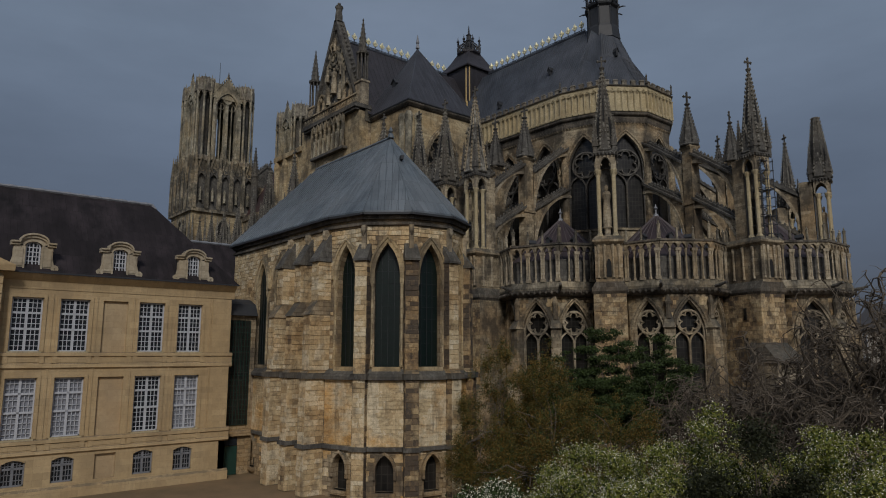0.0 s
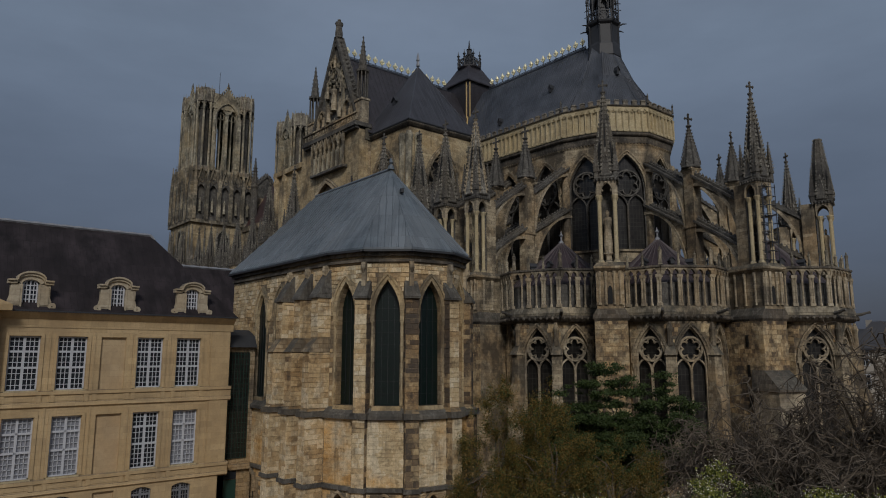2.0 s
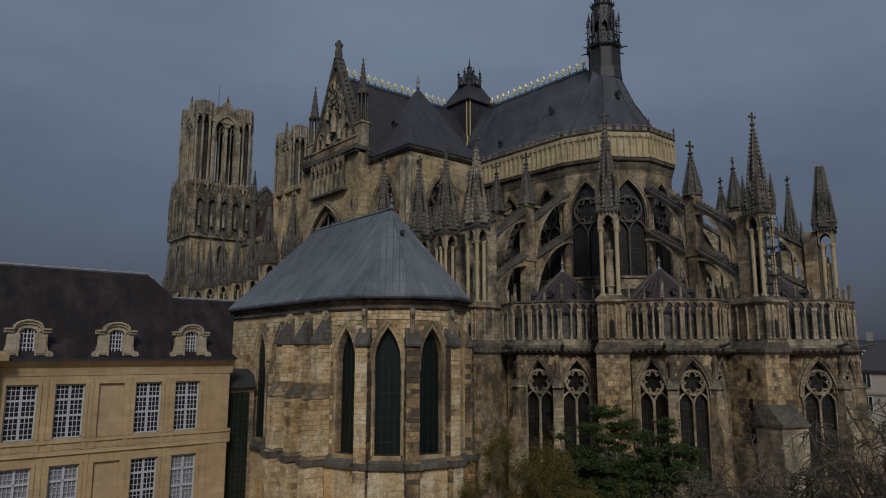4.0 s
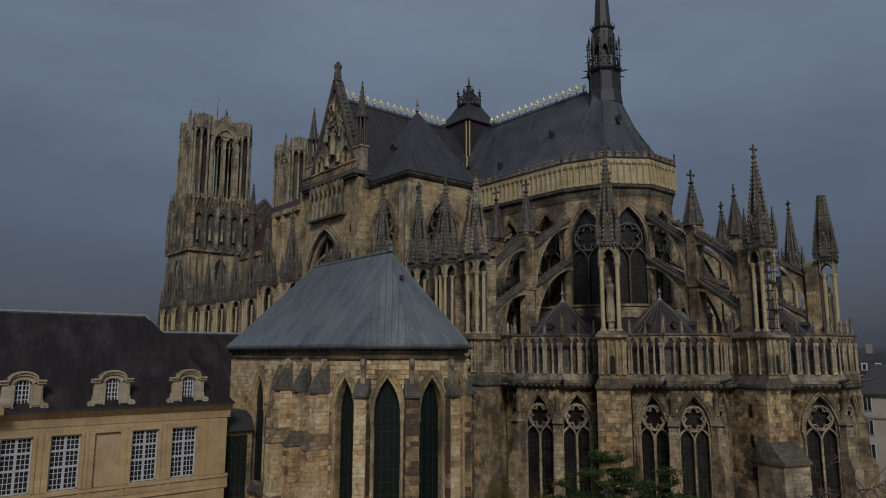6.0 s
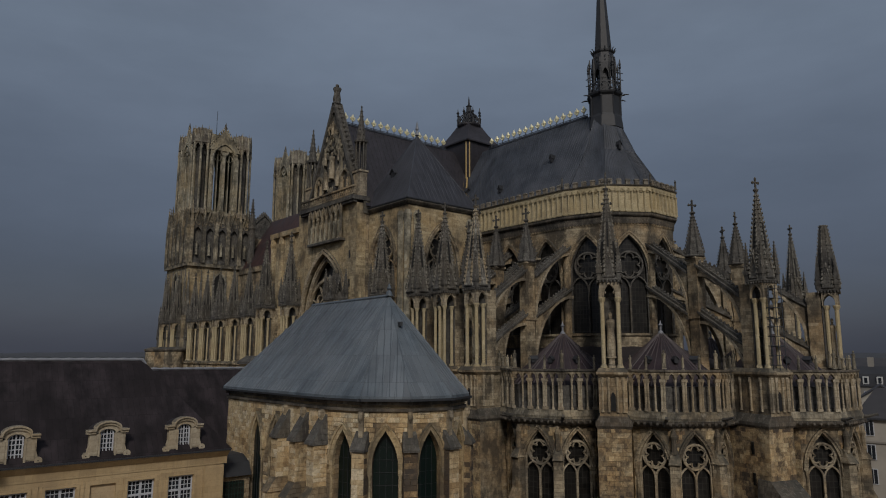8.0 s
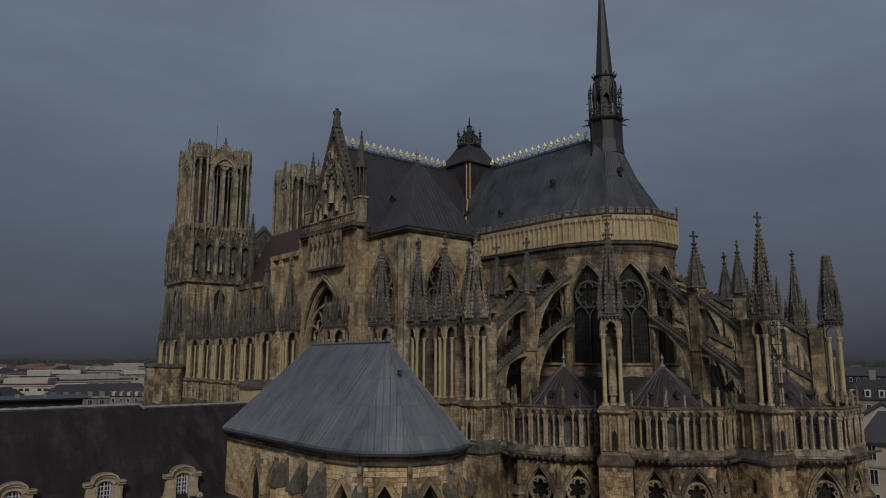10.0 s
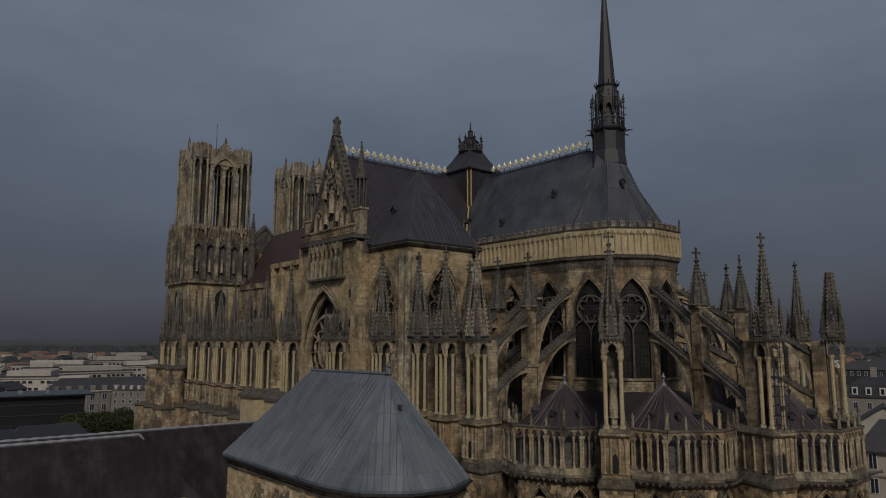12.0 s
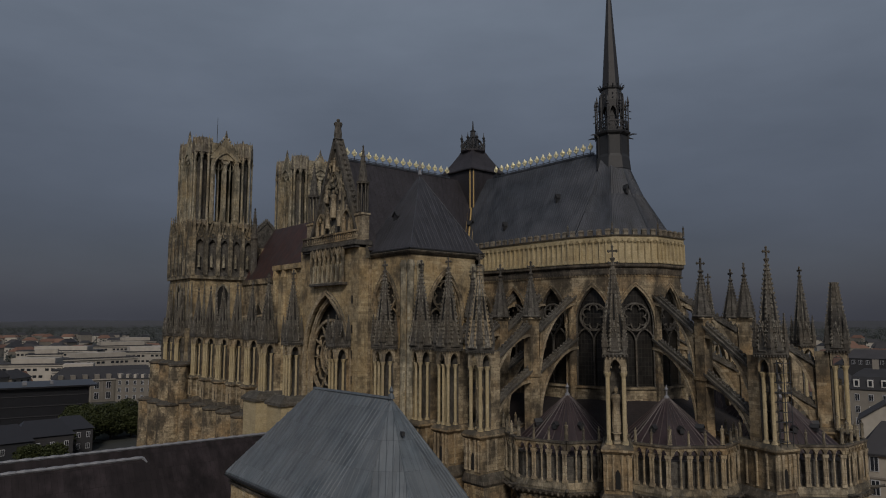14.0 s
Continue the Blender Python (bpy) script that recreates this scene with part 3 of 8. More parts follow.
def leaves_mesh(name, mat, centres, size, rng, normal_up=0.0):
    """Many small two-triangle leaves."""
    n = len(centres)
    c = np.asarray(centres)
    u = rng.normal(size=(n, 3))
    u /= np.linalg.norm(u, axis=1, keepdims=True)
    w = rng.normal(size=(n, 3))
    w -= (w * u).sum(1, keepdims=True) * u
    w /= np.linalg.norm(w, axis=1, keepdims=True)
    s = size * rng.uniform(0.6, 1.4, size=(n, 1))
    q = np.stack([c - u * s, c + w * s * 0.55, c + u * s, c - w * s * 0.55], 1).reshape(-1, 3)
    me = bpy.data.meshes.new(name)
    me.vertices.add(n * 4)
    me.vertices.foreach_set("co", q.ravel())
    me.loops.add(n * 4)
    me.loops.foreach_set("vertex_index", np.arange(n * 4, dtype=np.int32))
    me.polygons.add(n)
    me.polygons.foreach_set("loop_start", np.arange(0, n * 4, 4, dtype=np.int32))
    me.update(calc_edges=True)
    me.validate()
    me.materials.append(mat)
    return me


def ashlar(mb, x0, x1, z0, z1, holes, y, rng, row=0.33, clear=0.34, wide=(0.35, 1.0), proud=(0.012, 0.05), gap=0.006):
    """Courses of single blocks, each a little proud of the wall by its own measure; returns their places."""
    out = []
    z = z0
    while z < z1 - 0.15:
        h = row * rng.uniform(0.85, 1.2)
        h = min(h, z1 - z)
        x = x0
        while x < x1 - 0.05:
            w = min(rng.uniform(*wide), x1 - x)
            if x1 - (x + w) < 0.25:
                w = x1 - x
            bad = False
            for c, a, sill, spring, rise in holes:
                near = min(abs(x - c), abs(x + w - c)) if not (x < c < x + w) else 0.0
                if z + h > sill - 0.3 and near < a + clear and z < arch_top(min(near, a), a, spring, rise) + clear * 1.2:
                    bad = True
            if not bad:
                out.append((x, x + w, z, z + h))
            x += w
        z += h
    for a, b, c, d in out:
        p = y + rng.uniform(*proud)
        g, e = gap, 0.014
        a, b, c, d = a + g, b - g, c + g, d - g
        if mb is not None:
            mb.add([(a, y, c), (b, y, c), (b, y, d), (a, y, d), (a + e, p, c + e), (b - e, p, c + e), (b - e, p, d - e), (a + e, p, d - e)],
                   [(4, 5, 6, 7), (0, 1, 5, 4), (1, 2, 6, 5), (2, 3, 7, 6), (3, 0, 4, 7)])
    return out

# ---------------------------------------------------------------- ground
gb = MB()
gb.add([(4200 * math.cos(2 * math.pi * i / 48), 4200 * math.sin(2 * math.pi * i / 48), 0) for i in range(48)], [tuple(range(48))])
alone("ground", gb, M_GROUND, "trodden earth, gravel and rough grass", "ground", kind="structure")

# ---------------------------------------------------------------- cathedral
CX, CY = -56.4, 77.4
CROSS_X = -85.0
RIDGE = 57.4
cathedral = thing("cathedral", CX, CY, 0, "great gothic cathedral of soot-streaked ochre limestone with lead roofs", "cathedral")


def radial(deg, x=CX, y=CY):
    """x outward from the choir's centre, y across."""
    return pose(x, y, 0, 0, 0, deg)


def pol(r, deg, cx=0.0, cy=0.0):
    return (cx + r * math.cos(radians(deg)), cy + r * math.sin(radians(deg)))


def ring(mb, poly_in, prof):
    """A closed moulding; poly_in(r) gives the plan at radius r, prof the radius and height pairs."""
    return mb.loft([[(x, y, z) for x, y in poly_in(r)] for r, z in prof])


# ---- buttress piers with tabernacle and spire
def pier_low():
    mb = MB()
    mb.box(19.0, 26.5, -1.75, 1.75, 0, 6.0)
    mb.loft([[(19, -1.75, 6), (26.5, -1.75, 6), (26.5, 1.75, 6), (19, 1.75, 6)], [(19, -1.6, 6.5), (26.1, -1.6, 6.5), (26.1, 1.6, 6.5), (19, 1.6, 6.5)]])
    mb.box(19.0, 26.1, -1.6, 1.6, 6.5, 15.8)
    mb.box(19.0, 26.1, -1.6, 1.6, 15.8, 16.4)
    mb.box(19.0, 26.25, -1.3, 1.3, 16.4, 17.3)
    mb.box(21.0, 26.2, -1.22, 1.22, 17.3, 20.7)
    for y in (-1.22, 1.22):
        mb.box(26.2, 26.32, y - 0.14, y + 0.14, 17.3, 20.6)
    mb.loft([[(20.9, -1.3, 20.7), (26.3, -1.3, 20.7), (26.3, 1.3, 20.7), (20.9, 1.3, 20.7)], [(20.8, -1.55, 21.0), (26.6, -1.55, 21.0), (26.6, 1.55, 21.0), (20.8, 1.55, 21.0)],
             [(20.8, -1.55, 21.2), (26.6, -1.55, 21.2), (26.6, 1.55, 21.2), (20.8, 1.55, 21.2)], [(20.9, -1.25, 21.6), (26.3, -1.25, 21.6), (26.3, 1.25, 21.6), (20.9, 1.25, 21.6)]])
    mb.box(22.8, 24.25, -0.85, 0.85, 21.6, 30.2)
    mb.slot = 2
    for y in (-1.0, -0.42, 0.42, 1.0):    # blind arcade on the base, front and flanks
        mb.turned(26.3, y, [(0.17, 17.35), (0.11, 17.6), (0.11, 20.0), (0.18, 20.4), (0.18, 20.7)], 6)
    for x in (22.6, 23.9, 25.2):
        for y in (-1.3, 1.3):
            mb.turned(x, y, [(0.17, 17.35), (0.11, 17.6), (0.11, 20.0), (0.18, 20.4), (0.18, 20.7)], 6)
    mb.slot = 0
    rng_p = random.Random(3)
    for mm, x0, x1, zz0, zz1 in ((Matrix.Translation((26.1, 1.6, 0)) @ Matrix.Rotation(-math.pi / 2, 4, "Z"), 0, 3.2, 6.5, 15.8), (Matrix.Translation((26.1, -1.6, 0)) @ Matrix.Rotation(math.pi, 4, "Z"), 0, 7.0, 6.5, 15.8)):
        k = len(mb.v)
        mb.slot = 1
        ashlar(mb, x0, x1, zz0, zz1, [], 0.0, rng_p, 0.42)
        mb.slot = 0
        mb.shift(k, mm)
    return mb.mesh("buttress_pier", M_STONE, M_CBLOCK, M_PALE)


def pier_string():
    mb = MB()
    mb.loft([[(19, -1.6, 15.7), (26.1, -1.6, 15.7), (26.1, 1.6, 15.7), (19, 1.6, 15.7)], [(19, -1.76, 16.0), (26.3, -1.76, 16.0), (26.3, 1.76, 16.0), (19, 1.76, 16.0)],
             [(19, -1.76, 16.3), (26.3, -1.76, 16.3), (26.3, 1.76, 16.3), (19, 1.76, 16.3)], [(19, -1.3, 17.1), (26.24, -1.3, 17.1), (26.24, 1.3, 17.1), (19, 1.3, 17.1)]])
    return mb.mesh("string_course", M_LEDGE)


def canopy_mesh():
    """The head of the tabernacle: pointed arches on its three open sides, under a cornice."""
    mb = MB()
    k = len(mb.v)
    panel(mb, -1.18, 1.18, 28.6, 30.15, [(0, 0.62, 28.6, 28.9, 0.95)], 0.0, -0.22)
    for s in (-1, 1):                       # cusps and a moulded arch
        mb.turned(s * 0.5, -0.1, [(0.05, 28.95), (0.16, 29.1), (0.05, 29.25)], 5)
    mb.ribbon(arch_line(0, 0.74, 28.6, 28.9, 1.1), 0.12, -0.1, 0.12)
    mb.shift(k, Matrix.Translation((26.2, 0, 0)) @ Matrix.Rotation(radians(-90), 4, "Z"))
    for s in (-1, 1):
        k = len(mb.v)
        panel(mb, -1.05, 0.9, 28.6, 30.15, [(0, 0.72, 28.6, 28.9, 0.95)], 0.0, -0.22)
        mb.ribbon(arch_line(0, 0.8, 28.6, 28.9, 1.1), 0.12, -0.1, 0.12)
        mb.shift(k, Matrix.Translation((25.1, s * 1.18, 0)) @ Matrix.Rotation(0 if s > 0 else math.pi, 4, "Z"))
    mb.slot = 1
    mb.loft([[(23.9, -1.2, 30.1), (26.25, -1.2, 30.1), (26.25, 1.2, 30.1), (23.9, 1.2, 30.1)], [(23.7, -1.45, 30.35), (26.5, -1.45, 30.35), (26.5, 1.45, 30.35), (23.7, 1.45, 30.35)],
             [(23.8, -1.35, 30.6), (26.4, -1.35, 30.6), (26.4, 1.35, 30.6), (23.8, 1.35, 30.6)]])
    for i in range(7):
        for yy in (-1.42, 1.42):
            mb.turned(23.9 + i * 0.4, yy, [(0.04, 30.0), (0.13, 30.15), (0.1, 30.32)], 5)
        if i < 6:
            mb.turned(26.47, -1.1 + i * 0.44, [(0.04, 30.0), (0.13, 30.15), (0.1, 30.32)], 5)
    return mb.mesh("canopy", M_PALE, M_CRUST_SHADE)


def column_mesh(h, r, mat, n=8):
    return once(("col", h, r, mat.name), lambda: MB().turned(0, 0, [(r * 1.7, 0), (r * 1.7, 0.12), (r * 1.25, 0.28), (r, 0.36), (r, h - 0.5), (r * 1.15, h - 0.45), (r * 1.75, h - 0.12), (r * 1.75, h)], n).mesh("column", mat))


def slot_shades(mb, r, z0, z1):
    """Near-black sheets on alternate faces of a spire, painted as the shade of tall openings."""
    keep, mb.slot = mb.slot, 2
    for i in range(8):
        lo, hi = (0.06, 0.4) if i % 2 else (0.34, 0.62)
        zs = [z0 + (z1 - z0) * f for f in (lo, hi)]
        rs = [(r * 0.97 * (1 - f) + 0.1 * f) * math.cos(math.pi / 8) + 0.075 for f in (lo, hi)]
        ws = [r * 0.13 * (1 - f) for f in (lo, hi)]
        k = len(mb.v)
        mb.loft([[(rs[j] - 0.1, -ws[j], zs[j]), (rs[j], -ws[j], zs[j]), (rs[j], ws[j], zs[j]), (rs[j] - 0.1, ws[j], zs[j])] for j in (0, 1)])
        mb.shift(k, Matrix.Translation((25.1, 0, 0)) @ Matrix.Rotation(math.pi / 4 * i, 4, "Z"))
    mb.slot = keep
    return mb


def big_spire():
    mb = MB()
    spire(mb, 25.1, 0, 1.5, 30.55, 40.0, 8, radians(22.5), 19, 0.1, 0.25)
    slot_shades(mb, 1.5, 30.55, 40.0)
    return mb.mesh("spire", M_CRUST_SHADE, M_LICHEN, M_SLOTSHADE)


def wide_spire():
    mb = MB()
    spire(mb, 25.1, 0, 1.65, 30.55, 40.0, 8, radians(22.5), 19, 0.1, 0.27)
    slot_shades(mb, 1.65, 30.55, 40.0)
    return mb.mesh("spire", M_CRUST_SHADE, M_LICHEN, M_SLOTSHADE)


def white_spire():
    mb = MB()
    spire(mb, 25.1, 0, 1.65, 30.55, 40.0, 8, radians(22.5), 19, 0.1, 0.27)
    slot_shades(mb, 1.65, 30.55, 40.0)
    return mb.mesh("spire", M_LICHEN, M_PALE, M_SLOTSHADE)


def blunt_spire():
    mb = MB()
    spire(mb, 25.1, 0, 1.62, 30.55, 38.2, 8, radians(22.5), 16, 0.5, 0.26)
    slot_shades(mb, 1.62, 30.55, 38.2)
    return mb.mesh("spire", M_CRUST_SHADE, M_LICHEN, M_SLOTSHADE)


def gablet():
    mb = MB()
    mb.ribbon([(-0.62, 0), (0, 2.7)], 0.13, -0.7, 0.06).ribbon([(0.62, 0), (0, 2.7)], 0.13, -0.7, 0.06)
    mb.ribbon(arch_line(0, 0.36, 0.1, 0.5, 0.8), 0.09, -0.4, 0.0)
    mb.slot = 1
    for s in (-1, 1):
        for i in range(7):
            f = (i + 0.5) / 7
            mb.turned(s * 0.72 * (1 - f), 0.02, [(0.02, 2.7 * f - 0.02), (0.1, 2.7 * f + 0.1), (0.02, 2.7 * f + 0.26)], 4)
    mb.turned(0, -0.15, [(0.05, 2.5), (0.15, 2.75), (0.03, 3.2)], 5)
    return mb.mesh("gablet", M_CRUST_SHADE, M_LICHEN)


def spirelet():
    mb = MB()
    mb.prism([(-0.26, -0.26), (0.26, -0.26), (0.26, 0.26), (-0.26, 0.26)], 0, 0.7)
    for a in range(4):
        k = len(mb.v)
        mb.slab([(-0.34, 0.55), (0.34, 0.55), (0, 1.35)], -0.36, -0.24)
        mb.shift(k, Matrix.Rotation(a * math.pi / 2, 4, "Z"))
    spire(mb, 0, 0, 0.44, 0.6, 4.0, 4, math.pi / 4, 9, 0.03, 0.13)
    return mb.mesh("spirelet", M_CRUST_SHADE, M_LICHEN)


def add_pier(m, top="cross", statue=True):
    p = place("buttress_pier", once("pier_low", pier_low), cathedral, m)
    place("string_course", once("pier_string", pier_string), p, m)
    # dark sheet laid on the face, painting the shade of a small niche
    place("base_niche", once("base_niche", lambda: MB().slab(arch_line(0, 0.24, 17.45, 18.7, 0.6), 0.0, 0.05).mesh("base_niche", M_SLOTSHADE)), p, m @ Matrix.Translation((26.22, 0, 0)) @ Matrix.Rotation(-math.pi / 2, 4, "Z"))
    k_ = 0.84 if statue else 0.88      # the slender tabernacle
    m = m @ Matrix.Translation((25.1, 0, 0)) @ Matrix.Diagonal((k_, k_, 1, 1)) @ Matrix.Translation((-25.1, 0, 0))
    place("canopy", once("canopy", canopy_mesh), p, m)
    # black back slab: soot, with the shade of the deep niche painted in
    place("niche_back", once("niche_back", lambda: MB().box(24.2, 24.4, -1.05, 1.05, 21.6, 30.2).mesh("niche_back", M_CRUST_SHADE)), p, m)
    for q, (r, y) in enumerate(((26.3, 0), (25.1, 1.25), (25.1, -1.25))):
        place("gablet", once("gablet", gablet), p, m @ Matrix.Translation((r, y, 30.5)) @ Matrix.Rotation((-math.pi / 2, 0, math.pi)[q], 4, "Z"))
    stout = ((25.92, -0.92), (25.92, 0.92), (24.7, -0.95), (24.7, 0.95)) if statue else ((25.95, -0.95), (25.95, 0.95), (25.98, 0.0), (24.75, -1.0), (24.75, 1.0))
    for r, y in stout:
        place("column", column_mesh(7.0, 0.25 if statue else 0.2, M_NEW), p, m @ Matrix.Translation((r, y, 21.6)))
    if statue:
        place("statue", statue_mesh(4.6), p, m @ Matrix.Translation((25.2, 0, 22.6)))
        place("pedestal", once("pedestal", lambda: MB().turned(0, 0, [(0.5, 0), (0.5, 0.2), (0.36, 0.35), (0.36, 0.8), (0.5, 1.0)], 8).mesh("pedestal", M_PALE)), p, m @ Matrix.Translation((25.2, 0, 21.6)))
    if top == "stub":
        place("spire", once("stub_spire", lambda: spire(MB(), 25.1, 0, 1.25, 30.55, 33.8, 8, 0.39, 5, 0.25, 0.2).mesh("spire", M_CRUST_SHADE)), p, m)
    else:
        place("spire", once(("spire", top), {"blunt": blunt_spire, "wide": wide_spire, "white": white_spire}.get(top, big_spire)), p, m)
    if top in ("cross", "wide", "white"):
        place("finial_cross", cross_mesh(1.3), p, m @ Matrix.Translation((25.1, 0, 39.9)) @ Matrix.Rotation(math.pi / 2, 4, "Z"))
    for r, y in ((26.2, -1.15), (26.2, 1.15), (24.0, -1.15), (24.0, 1.15)):
        place("spirelet", once("spirelet", spirelet), p, m @ Matrix.Translation((r, y, 30.5)))
    return p


def mid_pier(m):
    def make():
        mb = MB()
        mb.box(15.6, 17.1, -0.56, 0.56, 12, 33.6)
        mb.box(15.45, 17.25, -0.66, 0.66, 27.0, 27.3)
        mb.loft([[(15.6, -0.56, 33.6), (17.1, -0.56, 33.6), (17.1, 0.56, 33.6), (15.6, 0.56, 33.6)], [(15.45, -0.8, 33.9), (17.25, -0.8, 33.9), (17.25, 0.8, 33.9), (15.45, 0.8, 33.9)], [(15.5, -0.75, 34.1), (17.2, -0.75, 34.1), (17.2, 0.75, 34.1), (15.5, 0.75, 34.1)]])
        return mb.mesh("intermediate_pier", M_STONE)
    p = place("intermediate_pier", once("mid_pier", make), cathedral, m)
    place("spire", once("mid_spire", lambda: spire(MB(), 16.35, 0, 1.12, 34.1, 39.4, 8, 0.39, 12, 0.09, 0.2).mesh("spire", M_CRUST_SHADE, M_CRUST_SHADE)), p, m)
    place("finial_cross", cross_mesh(1.5), p, m @ Matrix.Translation((16.35, 0, 39.3)) @ Matrix.Rotation(math.pi / 2, 4, "Z"))


def flyer_mesh(r0, z0, r1, z1, drop):
    """A flying buttress from the wall side (r0, z0) down to (r1, z1), arched beneath."""
    mb = MB()
    thick = 1.05
    under = []
    n = 12
    for i in range(n + 1):
        f = math.pi / 2 * i / n
        under.append((r0 + (r1 - r0) * math.sin(f), (z1 - drop) + (z0 - thick - z1 + drop) * math.cos(f) * (0.86 + 0.14 * math.cos(f))))
    # strips keep the faces clean
    for i in range(n):
        a, b = under[i], under[i + 1]
        ta, tb = z0 + (z1 - z0) * (a[0] - r0) / (r1 - r0), z0 + (z1 - z0) * (b[0] - r0) / (r1 - r0)
        mb.add([(a[0], -0.42, a[1]), (b[0], -0.42, b[1]), (b[0], -0.42, tb), (a[0], -0.42, ta), (a[0], 0.42, a[1]), (b[0], 0.42, b[1]), (b[0], 0.42, tb), (a[0], 0.42, ta)],
               [(0, 1, 2, 3), (4, 5, 6, 7), (0, 1, 5, 4), (3, 2, 6, 7)])
    # arch ring in a paler stone colour, which paints its voussoirs as lit
    mb.slot = 1
    mb.ribbon([(x, z + 0.02) for x, z in under], 0.34, -0.52, 0.52)
    return mb.mesh("flying_buttress", M_STONE, M_PALE)


def coping_mesh(r0, z0, r1, z1):
    mb = MB()
    mb.slab([(r0, z0), (r1, z1), (r1, z1 + 0.3), (r0, z0 + 0.3)], -0.62, 0.62)
    mb.slab([(r0, z0 + 0.3), (r1, z1 + 0.3), (r1, z1 + 0.62), (r0, z0 + 0.62)], -0.3, 0.3)
    k = int((r1 - r0) / 0.5)
    for i in range(k):
        x = r0 + (i + 0.5) * (r1 - r0) / k
        z = z0 + (z1 - z0) * (x - r0) / (r1 - r0) + 0.6
        mb.turned(x, 0, [(0.14, z - 0.05), (0.19, z + 0.15), (0.03, z + 0.36)], 5)
    return mb.mesh("coping", M_CRUST_SHADE)


FLYERS = [(8.4, 36.9, 15.6, 32.3, 5.2), (17.1, 33.0, 23.9, 28.5, 5.0), (8.4, 31.3, 15.6, 27.4, 5.2), (17.1, 27.6, 23.9, 23.6, 4.0)]


def add_flyers(m):
    for f in FLYERS:
        fl = place("flying_buttress", once(("fly",) + f, lambda: flyer_mesh(*f)), cathedral, m)
        place("coping", once(("cop",) + f[:4], lambda: coping_mesh(*f[:4])), fl, m)


for z_ in (7.2, 10.2, 13.2):      # stair slits in one pier
    part("slit_window", MB().box(23.9, 24.2, -1.72, -1.5, z_, z_ + 1.2), M_GLASS, cathedral, m=radial(-18) @ Matrix.Translation((0.85, 0, 0)))
low_step = part("buttress_foot", MB().box(25.5, 28.6, -1.9, 1.5, 0, 8.9), M_PALE, cathedral, m=radial(-18))
part("weathered_cap", MB().loft([[(25.5, -2.05, 8.9), (28.85, -2.05, 8.9), (28.85, 1.6, 8.9), (25.5, 1.6, 8.9)], [(25.5, -2.05, 9.1), (28.85, -2.05, 9.1), (28.85, 1.6, 9.1), (25.5, 1.6, 9.1)],
                                 [(25.5, -1.9, 10.9), (27.0, -1.9, 10.9), (27.0, 1.5, 10.9), (25.5, 1.5, 10.9)]]), M_LEDGE, low_step, m=radial(-18))
for deg in (-90, -54, -18, 18, 54, 90):
    m = radial(deg)
    out = {-18: 0.85, 18: 1.15, 54: 1.5}.get(deg, 0.0)
    add_pier(m @ Matrix.Translation((out, 0, 0)), "blunt" if deg in (18,) else "white" if deg == -90 else "cross")
    mid_pier(m @ Matrix.Translation((0.25, 0, 0)))
    add_flyers(m)
for k, x in enumerate((-61.9, -67.2)):
    for s in (-90, 90):
        m = radial(s, x)
        add_pier(m, "wide", False)
        mid_pier(m)
        add_flyers(m)

# ---- radiating chapels
CHR, CHC = 5.5, 18.1          # radius of the chapel walls; middle of the gallery over them
CHW = 19.6                     # middle of the chapel walls


def octo(r):
    return [pol(r + 0.15, a, CHC) for a in (112.5, 67.5, 22.5, -22.5, -67.5, -112.5)]


def wall_octo(r):
    return [pol(r, a, CHW) for a in (112.5, 67.5, 22.5, -22.5, -67.5, -112.5)]


CW = dict(a=1.6, sill=3.6, spring=11.7, rise=3.5, rz=13.0)


def chapel_wall():
    mb = MB()
    rng_c = random.Random(7)
    o = wall_octo(CHR)
    mb.box(10.6, 17.8, -5.0, 5.0, 0, 15.9)
    for i in range(5):
        p, q = o[i], o[i + 1]
        L = math.hypot(q[0] - p[0], q[1] - p[1])
        k = len(mb.v)
        holes = [(L / 2, CW["a"], CW["sill"], CW["spring"], CW["rise"])] if i in (1, 2, 3) else []
        panel(mb, 0, L, 0, 15.9, holes, 0, -0.8)
        mb.slot = 1
        ashlar(mb, 0, L, 3.0, 15.6, holes, 0.0, rng_c, 0.4, 0.62)
        mb.slot = 0
        mb.shift(k, wall_pose(p, q))
    for a in (22.5, -22.5):       # wall strips at the corners
        k = len(mb.v)
        mb.box(-0.2, 1.35, -0.55, 0.55, 0, 8.2)
        mb.loft([[(-0.2, -0.55, 8.2), (1.35, -0.55, 8.2), (1.35, 0.55, 8.2), (-0.2, 0.55, 8.2)], [(-0.2, -0.5, 9.4), (0.75, -0.5, 9.4), (0.75, 0.5, 9.4), (-0.2, 0.5, 9.4)]])
        mb.box(-0.2, 0.75, -0.48, 0.48, 9.4, 12.4)
        mb.loft([[(-0.2, -0.6, 12.4), (1.0, -0.6, 12.4), (1.0, 0.6, 12.4), (-0.2, 0.6, 12.4)], [(-0.2, -0.3, 13.7), (0.1, -0.3, 13.7), (0.1, 0.3, 13.7), (-0.2, 0.3, 13.7)]])
        mb.turned(0.25, 0, [(0.3, 13.3), (0.24, 14.6), (0.34, 15.0), (0.12, 15.7)], 7)
        mb.shift(k, Matrix.Translation((*pol(CHR, a, CHW), 0)) @ Matrix.Rotation(radians(a), 4, "Z"))
    return mb.mesh("chapel_wall", M_STONE, M_CBLOCK)


